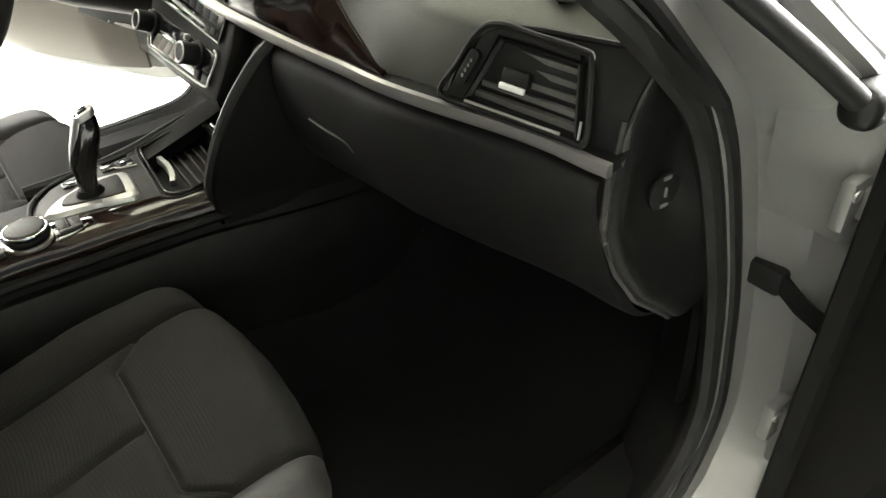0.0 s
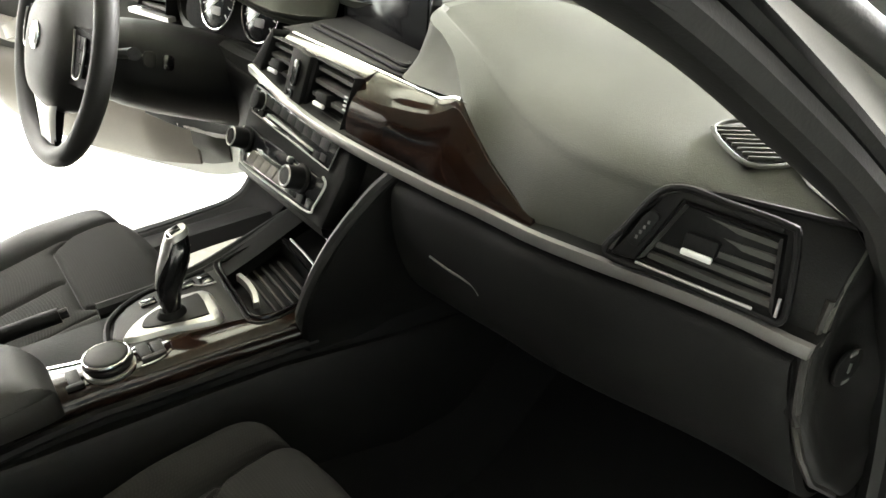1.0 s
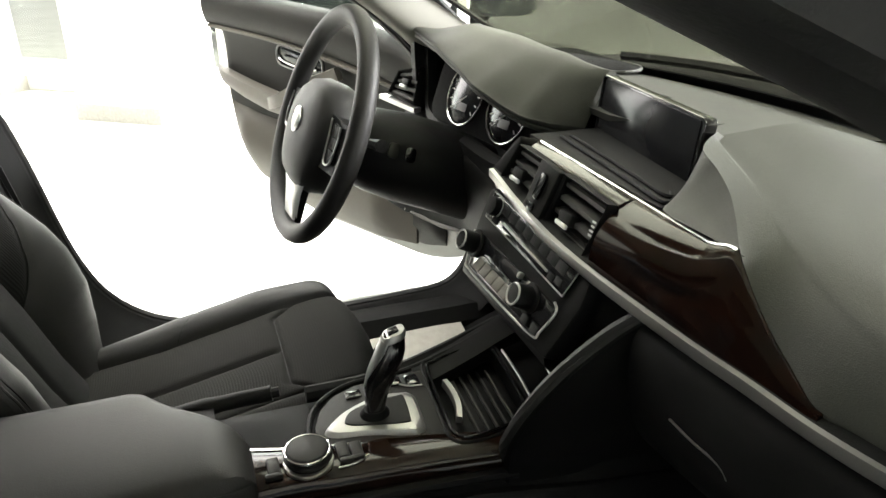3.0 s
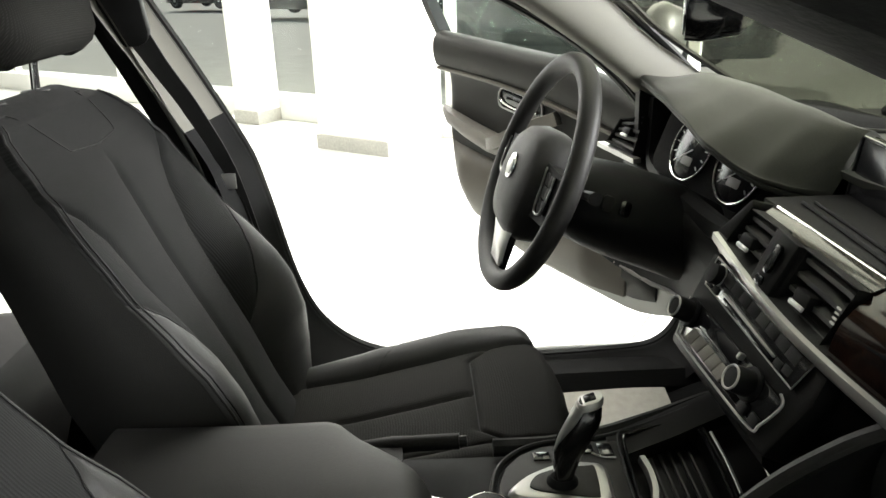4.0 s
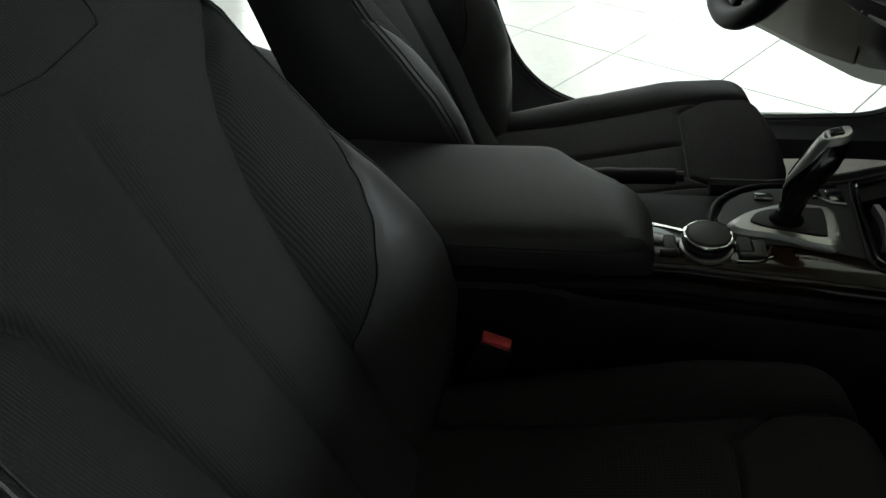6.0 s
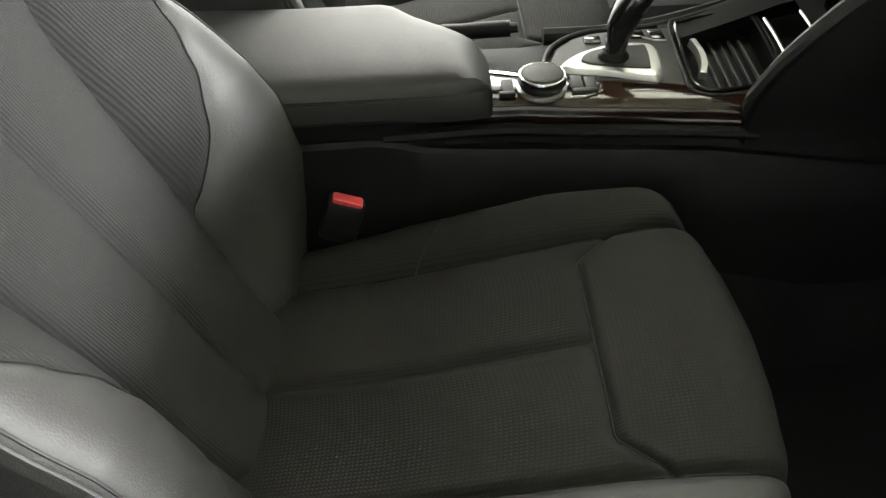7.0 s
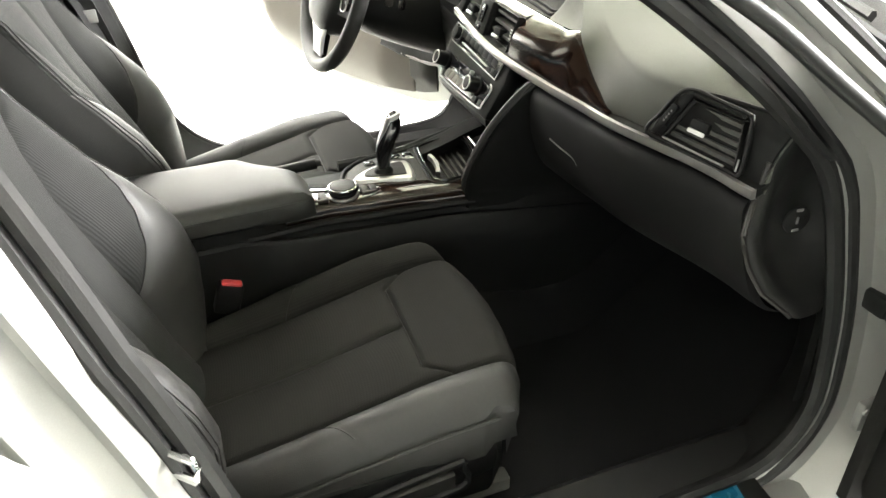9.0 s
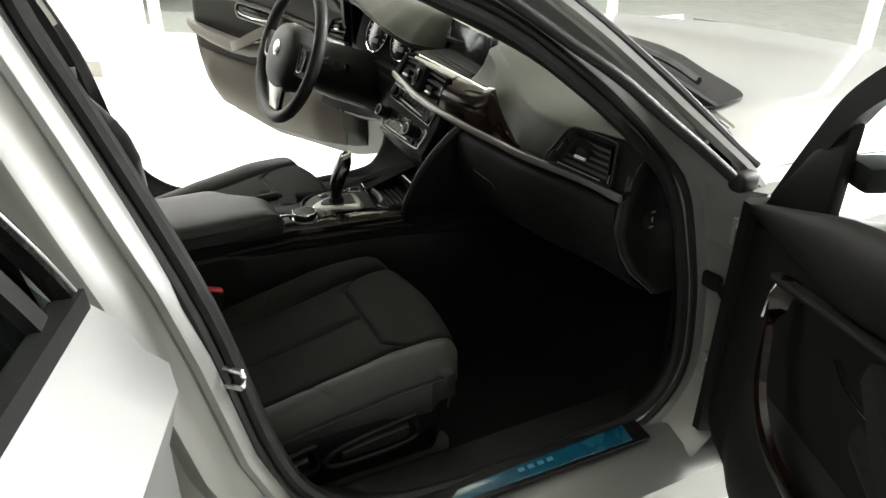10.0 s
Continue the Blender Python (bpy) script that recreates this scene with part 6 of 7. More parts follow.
wheel = thing("steering_wheel", "black leather three-spoke steering wheel with silver lower spoke", "steering wheel")
part("rim", tube([W @ Vector((0.18 * math.cos(a), 0.18 * math.sin(a), 0)) for a in np.linspace(0, 2 * math.pi, 73)[:-1]], 0.0165, 14, True, up=W.to_3x3() @ Vector((0, 0, 1))), LEATHER, wheel, "thick black leather rim")
pad = [[W @ Vector((sx * (0.092 * k) * math.copysign(abs(math.cos(t)) ** 0.7, math.cos(t)), -0.012 + (0.081 * k) * math.sin(t) * (1 if math.sin(t) > 0 else 1.1), d)) for sx in (1,) for t in np.linspace(0, 2 * math.pi, 41)[:-1]] for k, d in ((1.05, -0.03), (1.08, -0.005), (1.0, 0.016), (0.85, 0.028), (0.5, 0.035), (0.05, 0.037))]
part("airbag_pad", loft(pad), LEATHER, wheel, "dark airbag pad")
emblem = part("emblem", disc(W @ Matrix.Translation((0.0, 0.0, 0.036)), 0.021, 0.003), CHROME, wheel, "round bright emblem")
part("emblem_field", disc(W @ Matrix.Translation((0.0, 0.0, 0.0385)), 0.014, 0.0015), SATIN, emblem, "pale emblem field")
for s in (-1, 1):
    part("spoke", loft([[W @ Vector(p) for p in ((s * 0.06, 0.035, -0.012), (s * 0.06, -0.05, -0.012), (s * 0.06, -0.05, 0.012), (s * 0.06, 0.035, 0.012))], [W @ Vector(p) for p in ((s * 0.172, 0.03, -0.008), (s * 0.172, -0.045, -0.008), (s * 0.172, -0.045, 0.004), (s * 0.172, 0.03, 0.004))]]), PLASTIC, wheel, "dark side spoke")
    part("key_bezel", tube(smooth_path([W @ Vector((s * x, y, 0.0135)) for x, y in ((0.094, 0.03), (0.102, 0.0), (0.11, -0.034), (0.138, -0.03), (0.144, 0.0), (0.14, 0.026))], 4), 0.0016, 6), SATIN, wheel, "thin silver bezel round the keys")
    for k in range(3):
        for dx in (0.112, 0.13):
            part("wheel_key", box((0, 0, 0), (0.017, 0.0175, 0.004), 0.0008, W @ Matrix.Translation((s * (dx + 0.003 * (1 - k)), -0.022 + 0.019 * k, 0.0095))), PLASTIC, wheel, "black wheel key")
lower = part("lower_spoke", loft([[W @ Vector(p) for p in ((-0.026, -0.07, 0.006), (0.026, -0.07, 0.006), (0.026, -0.07, -0.008), (-0.026, -0.07, -0.008))], [W @ Vector(p) for p in ((-0.034, -0.172, 0.0), (0.034, -0.172, 0.0), (0.034, -0.172, -0.01), (-0.034, -0.172, -0.01))]]), PLASTIC, wheel, "dark lower spoke")
part("spoke_trim", loft([[W @ Vector((x * w, y, d)) for x, d in ((-1, h - 0.006), (-0.8, h), (0.8, h), (1, h - 0.006))] for y, w, h in ((-0.074, 0.066, 0.018), (-0.09, 0.056, 0.018), (-0.11, 0.044, 0.014), (-0.135, 0.036, 0.009), (-0.158, 0.032, 0.004))]), SILVERWHITE, lower, "bright silver spoke plate")
column_thing = thing("steering_column", "dark steering column cover with stalks", "steering column")
part("column_cover", loft([[W @ Vector((r * math.cos(t), -0.015 + r * 0.72 * math.sin(t), d)) for t in np.linspace(0, 2 * math.pi, 33)[:-1]] for r, d in ((0.05, -0.025), (0.075, -0.045), (0.095, -0.09), (0.105, -0.15), (0.11, -0.3))]), PLASTIC, column_thing, "dark column cover")
for dx, dz, mat in ((0.0, 0.0, DOORGREY), (0.0, 0.03, GLOSS)):
    part("column_key", prism(rounded(0.018, 0.024, 0.006), 0.004, W @ frame_of((0.098, 0.008, -0.095 - dz), (0, 0, -1), (-0.3, 1, 0)), 0.002), mat, column_thing, "column switch")
for s in (-1, 1):
    part("stalk", tube([W @ Vector((s * 0.05, 0.0, -0.06)), W @ Vector((s * 0.13, 0.015, -0.05)), W @ Vector((s * 0.165, 0.02, -0.045))], [0.007, 0.008, 0.01], 8), PLASTIC, column_thing, "dark stalk")
part("ignition_button", disc(frame_of((-0.17, 0.195, 0.885), (1, 0, 0), (0, 0.3, 1)), 0.016, 0.006), SATIN, column_thing, "silver start button")

# ---- centre console ----
def smooth_outline(points):
    return [(p.x, p.y) for p in smooth_path([(x, y, 0) for x, y in points], 4, True)]


console = thing("centre_console", "dark centre console with walnut trim and gear selector", "console")
CON_R = lerp([(-0.62, 0.088), (-0.3, 0.075), (-0.22, 0.07), (-0.158, 0.071), (-0.117, 0.078), (-0.04, 0.084), (0.03, 0.091), (0.08, 0.097), (0.2, 0.12)])
WOOD_IN = lerp([(-0.26, -0.02), (-0.2, 0.004), (-0.153, 0.018), (-0.129, 0.023), (-0.093, 0.03), (-0.043, 0.03), (0.028, 0.049), (0.1, 0.069)])
CON_L = lerp([(-0.62, -0.115), (-0.3, -0.11), (-0.1, -0.106), (-0.049, -0.106), (0.018, -0.118), (0.119, -0.152), (0.205, -0.186), (0.36, -0.2)])
ys = np.linspace(-0.62, 0.36, 40)
part("console_body", loft([[(CON_L(y) - 0.02, y, 0.3), (CON_L(y) - 0.012, y, 0.56), (CON_L(y), y, 0.615), (CON_R(y), y, 0.615), (CON_R(y) + 0.012, y, 0.56), (CON_R(y) + 0.02, y, 0.3)] for y in ys]), PLASTIC, console, "dark carpet-grained console body")
ys = np.linspace(-0.26, 0.098, 30)
part("wood_trim", loft([[(WOOD_IN(y), y, 0.642), (WOOD_IN(y) + 0.004, y, 0.6436), (CON_R(y) - 0.012, y, 0.642), (CON_R(y) - 0.002, y, 0.638), (CON_R(y) + 0.003, y, 0.63), (CON_R(y) + 0.004, y, 0.617), (WOOD_IN(y), y, 0.616)] for y in ys]), WOOD, console, "glossy walnut console trim")
part("side_panel", loft([[(0.06, y, 0.3), (CON_R(y) + 0.024, y, 0.3), (CON_R(y) + 0.022, y, 0.5), (CON_R(y) + 0.019, y, z - 0.006), (CON_R(y) + 0.014, y, z), (0.06, y, z)] for y, z in [(-0.6, 0.612), (-0.34, 0.612), (-0.31, 0.606), (-0.28, 0.596), (-0.25, 0.591), (0.05, 0.588), (0.2, 0.582), (0.32, 0.568), (0.45, 0.54), (0.62, 0.5)]]), PLASTIC, console, "dark side panel running forward into the footwell")
part("trim_ledge", tube([(CON_R(y) + 0.008, y, 0.61) for y in np.linspace(-0.33, 0.1, 14)], 0.008, 8), PLASTIC, console, "black lower edge")
part("console_top", prism([(0.034, -0.09), (0.012, -0.124), (-0.02, -0.122), (-0.052, -0.11), (-0.076, -0.088), (-0.09, -0.058), (-0.094, -0.02), (-0.096, 0.02), (-0.1, 0.045), (0.052, 0.036), (0.04, 0.0), (0.03, -0.04)], 0.026, Matrix.Translation((0, 0, 0.615)), 0.003), DOORGREY, console, "dark grained shift panel")
part("panel_edge", tube(smooth_path([(0.016, -0.132, 0.638), (-0.02, -0.129, 0.638), (-0.056, -0.117, 0.638), (-0.082, -0.092, 0.638), (-0.097, -0.06, 0.638), (-0.101, -0.02, 0.638), (-0.104, 0.025, 0.639), (-0.126, 0.1, 0.643), (-0.15, 0.16, 0.648)], 5), 0.0045, 8), PLASTIC, console, "black panel edge")
part("driver_side_edge", tube([(CON_L(y), y, 0.63 + 0.05 * max(0, y - 0.05)) for y in np.linspace(-0.12, 0.34, 20)], 0.012, 8), PLASTIC, console, "padded console edge")
part("front_flank", slab([[(CON_L(y) + dx, y, z + 0.1 * max(0, y - 0.05)) for dx, z in ((0.002, 0.636), (0.02, 0.642), (0.06, 0.638))] for y in np.linspace(0.03, 0.34, 14)], 0.02), PLASTIC, console, "black flank beside the tray")
ring_line = smooth_outline([(0.0, -0.113), (-0.018, -0.1), (-0.034, -0.077), (-0.05, -0.036), (-0.047, 0.0), (-0.041, 0.012), (-0.023, 0.014), (0.026, 0.009), (0.037, 0.0), (0.036, -0.014), (0.02, -0.061), (0.012, -0.1)])
surround = part("shift_surround", loft([[Vector((-0.008 + (x + 0.008) * k, -0.045 + (y + 0.045) * k, z)) for x, y in ring_line] for z, k in ((0.637, 1.03), (0.6425, 1.0), (0.6475, 0.92), (0.6485, 0.8))]), SATIN, console, "satin silver selector surround")
part("gate", prism(smooth_outline([(-0.008, -0.086), (-0.024, -0.074), (-0.034, -0.045), (-0.036, -0.012), (-0.032, -0.002), (0.012, -0.006), (0.02, -0.014), (0.008, -0.066), (0.0, -0.084)]), 0.003, Matrix.Translation((0, 0, 0.6474)), 0.001), DOORGREY, surround, "black gate")
LEVER = [(0.645, -0.047, 0.0105, 0.012), (0.658, -0.0465, 0.0105, 0.012), (0.672, -0.045, 0.011, 0.0135), (0.69, -0.042, 0.0125, 0.016), (0.708, -0.036, 0.014, 0.0185), (0.725, -0.029, 0.015, 0.0195), (0.742, -0.023, 0.0145, 0.0175), (0.756, -0.02, 0.0125, 0.0145), (0.763, -0.0195, 0.0105, 0.0115)]


def lever_point(z, angle, out=0.0):
    y, a, b = (float(np.interp(z, [q[0] for q in LEVER], [q[k] for q in LEVER])) for k in (1, 2, 3))
    c, d = math.cos(angle), math.sin(angle)
    return Vector((-0.008 + (a + out) * math.copysign(abs(c) ** 0.75, c), y + (b + out) * math.copysign(abs(d) ** 0.75, d), z))


lever = part("gear_lever", loft([[lever_point(q[0], t) for t in np.linspace(0, 2 * math.pi, 29)[:-1]] for q in LEVER]), GLOSS, console, "black electronic gear lever with a forward lean")
part("lever_boot", loft([[Vector((-0.008 + r * math.cos(t), -0.047 + r * 1.15 * math.sin(t), z)) for t in np.linspace(0, 2 * math.pi, 25)[:-1]] for r, z in ((0.017, 0.648), (0.0165, 0.653), (0.0145, 0.656), (0.0125, 0.659))]), PLASTIC, lever, "dark collar at the lever foot")
part("lever_trim", slab([[lever_point(z, radians(a), 0.0012) for a in np.linspace(258 - w, 258 + w, 9)] for z, w in ((0.692, 4), (0.7, 12), (0.712, 26), (0.725, 40), (0.738, 52), (0.75, 60), (0.757, 66))], 0.002, (0.1, 0.9, -0.2)), SATIN, lever, "silver plate on the back of the lever")
part("trim_inset", slab([[lever_point(z, radians(a), 0.0022) for a in np.linspace(246 - w, 246 + w, 5)] for z, w in ((0.708, 3), (0.72, 10), (0.732, 12), (0.742, 5))], 0.0015, (0.2, 0.9, -0.2)), SCREEN, lever, "dark inset of the lever plate")
part("lever_cap", loft([[Vector((-0.008 + k * 0.0125 * math.copysign(abs(math.cos(t)) ** 0.7, math.cos(t)), -0.0195 + k * 0.0145 * math.copysign(abs(math.sin(t)) ** 0.7, math.sin(t)), z + 0.35 * k * 0.0165 * math.sin(t))) for t in np.linspace(0, 2 * math.pi, 25)[:-1]] for k, z in ((1.02, 0.757), (1.03, 0.762), (0.9, 0.766), (0.5, 0.767))]), SATIN, lever, "silver lever cap")
part("lever_button", box((0, 0, 0), (0.013, 0.014, 0.004), 0.0015, Matrix.Translation((-0.008, -0.02, 0.7665)) @ Matrix.Rotation(radians(19), 4, "X")), SCREEN, lever, "dark park button")
for x, y, w, h in ((-0.075, 0.022, 0.024, 0.019), (-0.078, -0.004, 0.018, 0.022), (-0.068, -0.062, 0.016, 0.022)):
    key = part("mode_key", box((x, y, 0.6415), (w, h, 0.005), 0.0015, None), GLOSS, console, "black mode key")
part("key_rail", tube(smooth_path([(-0.096, -0.016, 0.6425), (-0.064, 0.009, 0.6425), (-0.058, 0.032, 0.6425)], 4), 0.0013, 6), SATIN, console, "thin bright line between the keys")
knob = part("control_knob", disc(Matrix.Translation((0.044, -0.141, 0.645)), 0.0255, 0.018), PLASTIC, console, "black rotary control knob")
part("knob_ring", ring(Matrix.Translation((0.044, -0.141, 0.6605)), 0.0258, 0.0022), CHROME, knob, "bright knob ring")
part("knob_grip", ring(Matrix.Translation((0.044, -0.141, 0.6535)), 0.0262, 0.0026), RUBBER, knob, "dark ribbed grip")
part("knob_collar", disc(Matrix.Translation((0.044, -0.141, 0.64)), 0.0295, 0.006), SATIN, knob, "bright collar")
part("knob_top", disc(Matrix.Translation((0.044, -0.141, 0.6625)), 0.0225, 0.0012), DOORGREY, knob, "matt touch surface")
for x, y, w, h in ((0.041, -0.0995, 0.028, 0.014), (0.045, -0.084, 0.026, 0.014), (0.059, -0.092, 0.008, 0.03), (0.043, -0.1815, 0.028, 0.014), (0.059, -0.183, 0.008, 0.02)):
    part("menu_key", box((x, y, 0.6455), (w, h, 0.0075), 0.0025), DOORGREY, console, "black menu key")
part("key_rail", tube(smooth_path([(0.056, -0.071, 0.644), (0.066, -0.088, 0.644), (0.067, -0.11, 0.644)], 4), 0.0009, 6), SATIN, console, "bright edge round the menu keys")
part("trim_plate", slab([[(WOOD_IN(y) - w, y, 0.641), (WOOD_IN(y) - 0.5 * w, y, 0.6445), (WOOD_IN(y) + 0.001, y, 0.6445)] for y, w in ((-0.225, 0.008), (-0.2, 0.0075), (-0.16, 0.006), (-0.12, 0.005), (-0.09, 0.004), (-0.075, 0.002))], 0.004), CHROME, console, "bright strip along the walnut")

tray_line = smooth_outline([(-0.088, 0.05), (-0.104, 0.066), (-0.115, 0.1), (-0.12, 0.138), (-0.11, 0.154), (-0.08, 0.156), (0.024, 0.146), (0.05, 0.134), (0.064, 0.1), (0.068, 0.056), (0.054, 0.038), (0.02, 0.039)])
tray = part("tray", prism(tray_line, 0.004, Matrix.Translation((0, 0, 0.612)), 0.001), PLASTIC, console, "black open storage tray with rubber ribs")
for k in range(5):
    part("rib", box((-0.024 - 0.002 * k, 0.083 + 0.0135 * k, 0.618), (0.135 - 0.004 * k, 0.0035, 0.006), 0.0012, Matrix.Rotation(radians(-3), 4, "Z")), VENTGREY, tray)
part("tray_wall", band([[(x, y, z) for x, y in tray_line] for z in (0.613, 0.644)]), PLASTIC, tray, "black tray wall")
part("tray_rim", tube([(x, y, 0.6445) for x, y in tray_line], 0.0024, 8, True), GLOSS, tray, "gloss black rim")
part("outer_rim", tube([(-0.022 + (x + 0.022) * 1.09, 0.098 + (y - 0.098) * 1.12, 0.643) for x, y in tray_line], 0.002, 8, True), PLASTIC, tray, "raised outer rim")
part("tray_clip", sweep(smooth_path([(-0.06, 0.066, 0.638), (-0.03, 0.0675, 0.639), (0.0, 0.064, 0.639), (0.024, 0.056, 0.638)], 5), [(-0.004, -0.006), (-0.0035, 0.004), (0.0035, 0.004), (0.005, -0.006)]), SATIN, tray, "bright silver clip")
part("tray_edge", tube(smooth_path([(-0.09, 0.166, 0.65), (-0.03, 0.162, 0.651), (0.03, 0.154, 0.652)], 4), 0.0022, 6), SATIN, tray, "bright tray edge")
part("tray_edge", tube(smooth_path([(-0.07, 0.2, 0.668), (-0.02, 0.196, 0.668), (0.03, 0.188, 0.666)], 4), 0.002, 6), SATIN, tray, "bright edge of the rear compartment")
part("stack_base", loft([[(a, y, z), (b, y, z), (b, y + 0.12, z + 0.02), (a, y + 0.12, z + 0.02)] for a, b, y, z in ((-0.112, 0.125, 0.115, 0.79), (-0.108, 0.124, 0.118, 0.768), (-0.1, 0.122, 0.145, 0.735), (-0.094, 0.12, 0.185, 0.69), (-0.09, 0.12, 0.215, 0.655), (-0.09, 0.12, 0.24, 0.62))]), PLASTIC, console, "dark lower cover under the centre fascia")

# cheek between the console and the glovebox
part("knee_cheek", slab([smooth_path([(x, y, z) for x, y, z in ((0.108 + dx, 0.088 + dy, 0.596), (0.112 + dx, 0.085 + dy, 0.63), (0.124 + dx, 0.084 + dy, 0.668), (0.146 + dx, 0.096 + dy, 0.725), (0.175 + dx, 0.12 + dy, 0.79), (0.205 + dx, 0.15 + dy, 0.845), (0.222 + dx, 0.17 + dy, 0.872))], 5) for dx, dy in ((-0.016, 0.004), (-0.004, -0.004), (0.004, 0.0), (0.012, 0.06), (0.016, 0.2), (0.016, 0.45))], 0.008, (-0.3, 1, 0)), PLASTIC, console, "dark padded knee cheek")
# lighter material than the cheek: the light on its edge, painted in
part("cheek_edge", tube(smooth_path([(0.1, 0.088, 0.622), (0.106, 0.083, 0.645), (0.115, 0.082, 0.67), (0.137, 0.093, 0.725), (0.167, 0.117, 0.79), (0.197, 0.147, 0.845), (0.215, 0.168, 0.872)], 6), [0.004] * 3 + [0.006] * 3 + [0.0078] * 31, 8), LEATHER, console, "rounded cheek edge, the light on it put into the grey")
# armrest
ARM_EDGE = lerp([(-0.6, -0.108), (-0.335, -0.106), (-0.318, -0.098), (-0.306, -0.082), (-0.29, -0.062), (-0.247, -0.022), (-0.22, 0.01), (-0.203, 0.04)])
rows, seam = [], []
for y in list(np.linspace(-0.6, -0.35, 10)) + list(np.linspace(-0.34, -0.27, 12)) + [-0.256, -0.243, -0.232, -0.222, -0.214, -0.208, -0.2045, -0.203]:
    k = (y + 0.205) / 0.395
    end = math.sqrt(max(0.0, 1 - max(0, (y + 0.27) / 0.067) ** 2))
    left = ARM_EDGE(y)
    right = 0.108 - 0.012 * (1 - end)
    tall = 0.056 + 0.005 * math.sin(k * 3)
    rows.append([(left + (right - left) * a, y, 0.644 + tall * min(h, 0.45 + 0.62 * end)) for a, h in ((0.06, -0.05), (0.0, 0.1), (0.0, 0.35), (0.0, 0.56), (0.012, 0.6), (0.0, 0.64), (0.015, 0.78), (0.05, 0.91), (0.12, 0.98), (0.25, 1.03), (0.5, 1.06), (0.75, 1.03), (0.88, 0.98), (0.95, 0.91), (0.985, 0.78), (1.0, 0.64), (0.988, 0.6), (1.0, 0.56), (1.0, 0.35), (1.0, 0.1), (0.97, -0.05))])
    seam.append((right - 0.001, y, 0.644 + tall * 0.6 * min(1, 0.6 + end)))
rest = thing("armrest", "dark padded leatherette centre armrest", "armrest")
part("pad", loft(rows), LEATHER, rest, "dark leatherette pad")
part("seam", tube(seam[:24], 0.0011, 6), RUBBER, rest, "dark stitched seam")
part("armrest_base", loft([[(-0.1, y, 0.58), (-0.1, y, 0.645), (w, y, 0.645), (w, y, 0.58)] for y, w in ((-0.6, 0.09), (-0.3, 0.088), (-0.262, 0.08), (-0.24, 0.06))]), PLASTIC, rest, "dark armrest box")
brake = thing("handbrake", "black handbrake lever beside the armrest", "handbrake")
part("grip", tube(smooth_path([(-0.112, -0.36, 0.622), (-0.108, -0.25, 0.64), (-0.1, -0.165, 0.648)], 5), [0.013] * 6 + [0.011] * 5, 10), PLASTIC, brake, "black leather grip")
part("button", tube([(-0.1, -0.165, 0.648), (-0.099, -0.155, 0.649)], 0.007, 8), RUBBER, brake, "dark button")

# belt buckle, belt
buckle = thing("belt_buckle", "black belt buckle with red release button beside the seat", "belt buckle")
part("housing", box((0.14, -0.385, 0.536), (0.026, 0.045, 0.06), 0.006, Matrix.Rotation(radians(-20), 4, "X")), PLASTIC, buckle, "black housing")
part("release_button", box((0.142, -0.374, 0.565), (0.016, 0.036, 0.008), 0.003, Matrix.Rotation(radians(-20), 4, "X")), RED, buckle, "red release button")
belt = thing("seat_belt", "black seat belt on the centre pillar", "seat belt")
part("webbing", sweep(smooth_path([(-0.535, -0.665, 1.17), (-0.565, -0.64, 1.09), (-0.602, -0.605, 1.0), (-0.645, -0.565, 0.86), (-0.672, -0.52, 0.6)], 6), [(-0.024, -0.0015), (-0.024, 0.0015), (0.024, 0.0015), (0.024, -0.0015)], side_of=lambda k, t: (0, 1, 0.2)), RUBBER, belt, "black webbing")
part("anchor", prism(rounded(0.07, 0.1, 0.025), 0.02, frame_of((-0.545, -0.665, 1.175), (0, 1, 0), (0.3, 0, 1)), 0.004), PLASTIC, belt, "black belt guide")
part("tongue", box((-0.636, -0.568, 0.865), (0.006, 0.04, 0.03), 0.002), SATIN, belt, "steel belt tongue")

# inside mirror
mirror = thing("rear_view_mirror", "black rear view mirror on the windscreen", "mirror")
face = Matrix.Translation((0.0, 0.06, 1.2)) @ Matrix.Rotation(radians(-20), 4, "Z")
part("shell", loft([[face @ Vector((x * k, y, z * k)) for x, z in rounded(0.23, 0.068, 0.03)] for y, k in ((-0.012, 1.0), (0.0, 1.02), (0.03, 0.9), (0.045, 0.6))]), GLOSS, mirror, "black mirror shell")
part("mirror_glass", prism(rounded(0.215, 0.06, 0.027), 0.002, face @ frame_of((0, -0.0125, 0), (1, 0, 0), (0, 0, 1)), 0.0005), CHROME, mirror, "mirror glass")
part("stem", tube([(0.01, 0.09, 1.21), (0.015, 0.12, 1.24), (0.015, 0.14, 1.262)], 0.012, 8), PLASTIC, mirror, "black stem")

# seam across the pad behind the display
part("pad_seam", tube(smooth_path([(0.04, 0.345, 0.9965), (0.02, 0.40, 0.9915), (-0.01, 0.47, 0.985)], 5), 0.0016, 6), CARPET, dash, "dark seam in the pad")

# raised print on the pad by the defroster grille
def lettering(text, size, m, mat, parent, name="print"):
    data = bpy.data.curves.new(name, "FONT")
    data.body, data.size, data.extrude, data.align_x = text, size, 0.0003, "CENTER"
    ob = new("scrap", data)
    mesh = bpy.data.meshes.new_from_object(ob.evaluated_get(bpy.context.evaluated_depsgraph_get()))
    bpy.data.objects.remove(ob)
    mesh.transform(m)
    mesh.materials.clear()
    mesh.materials.append(mat)
    out = new(name, mesh)
    out.parent = parent
    return out


lettering("AIRBAG", 0.008, frame_of((0.557, 0.2975, 0.9492), (0.021, 0.008, 0), (-0.002, 0.005, 0.008)), VENTGREY, dash, "airbag_print")


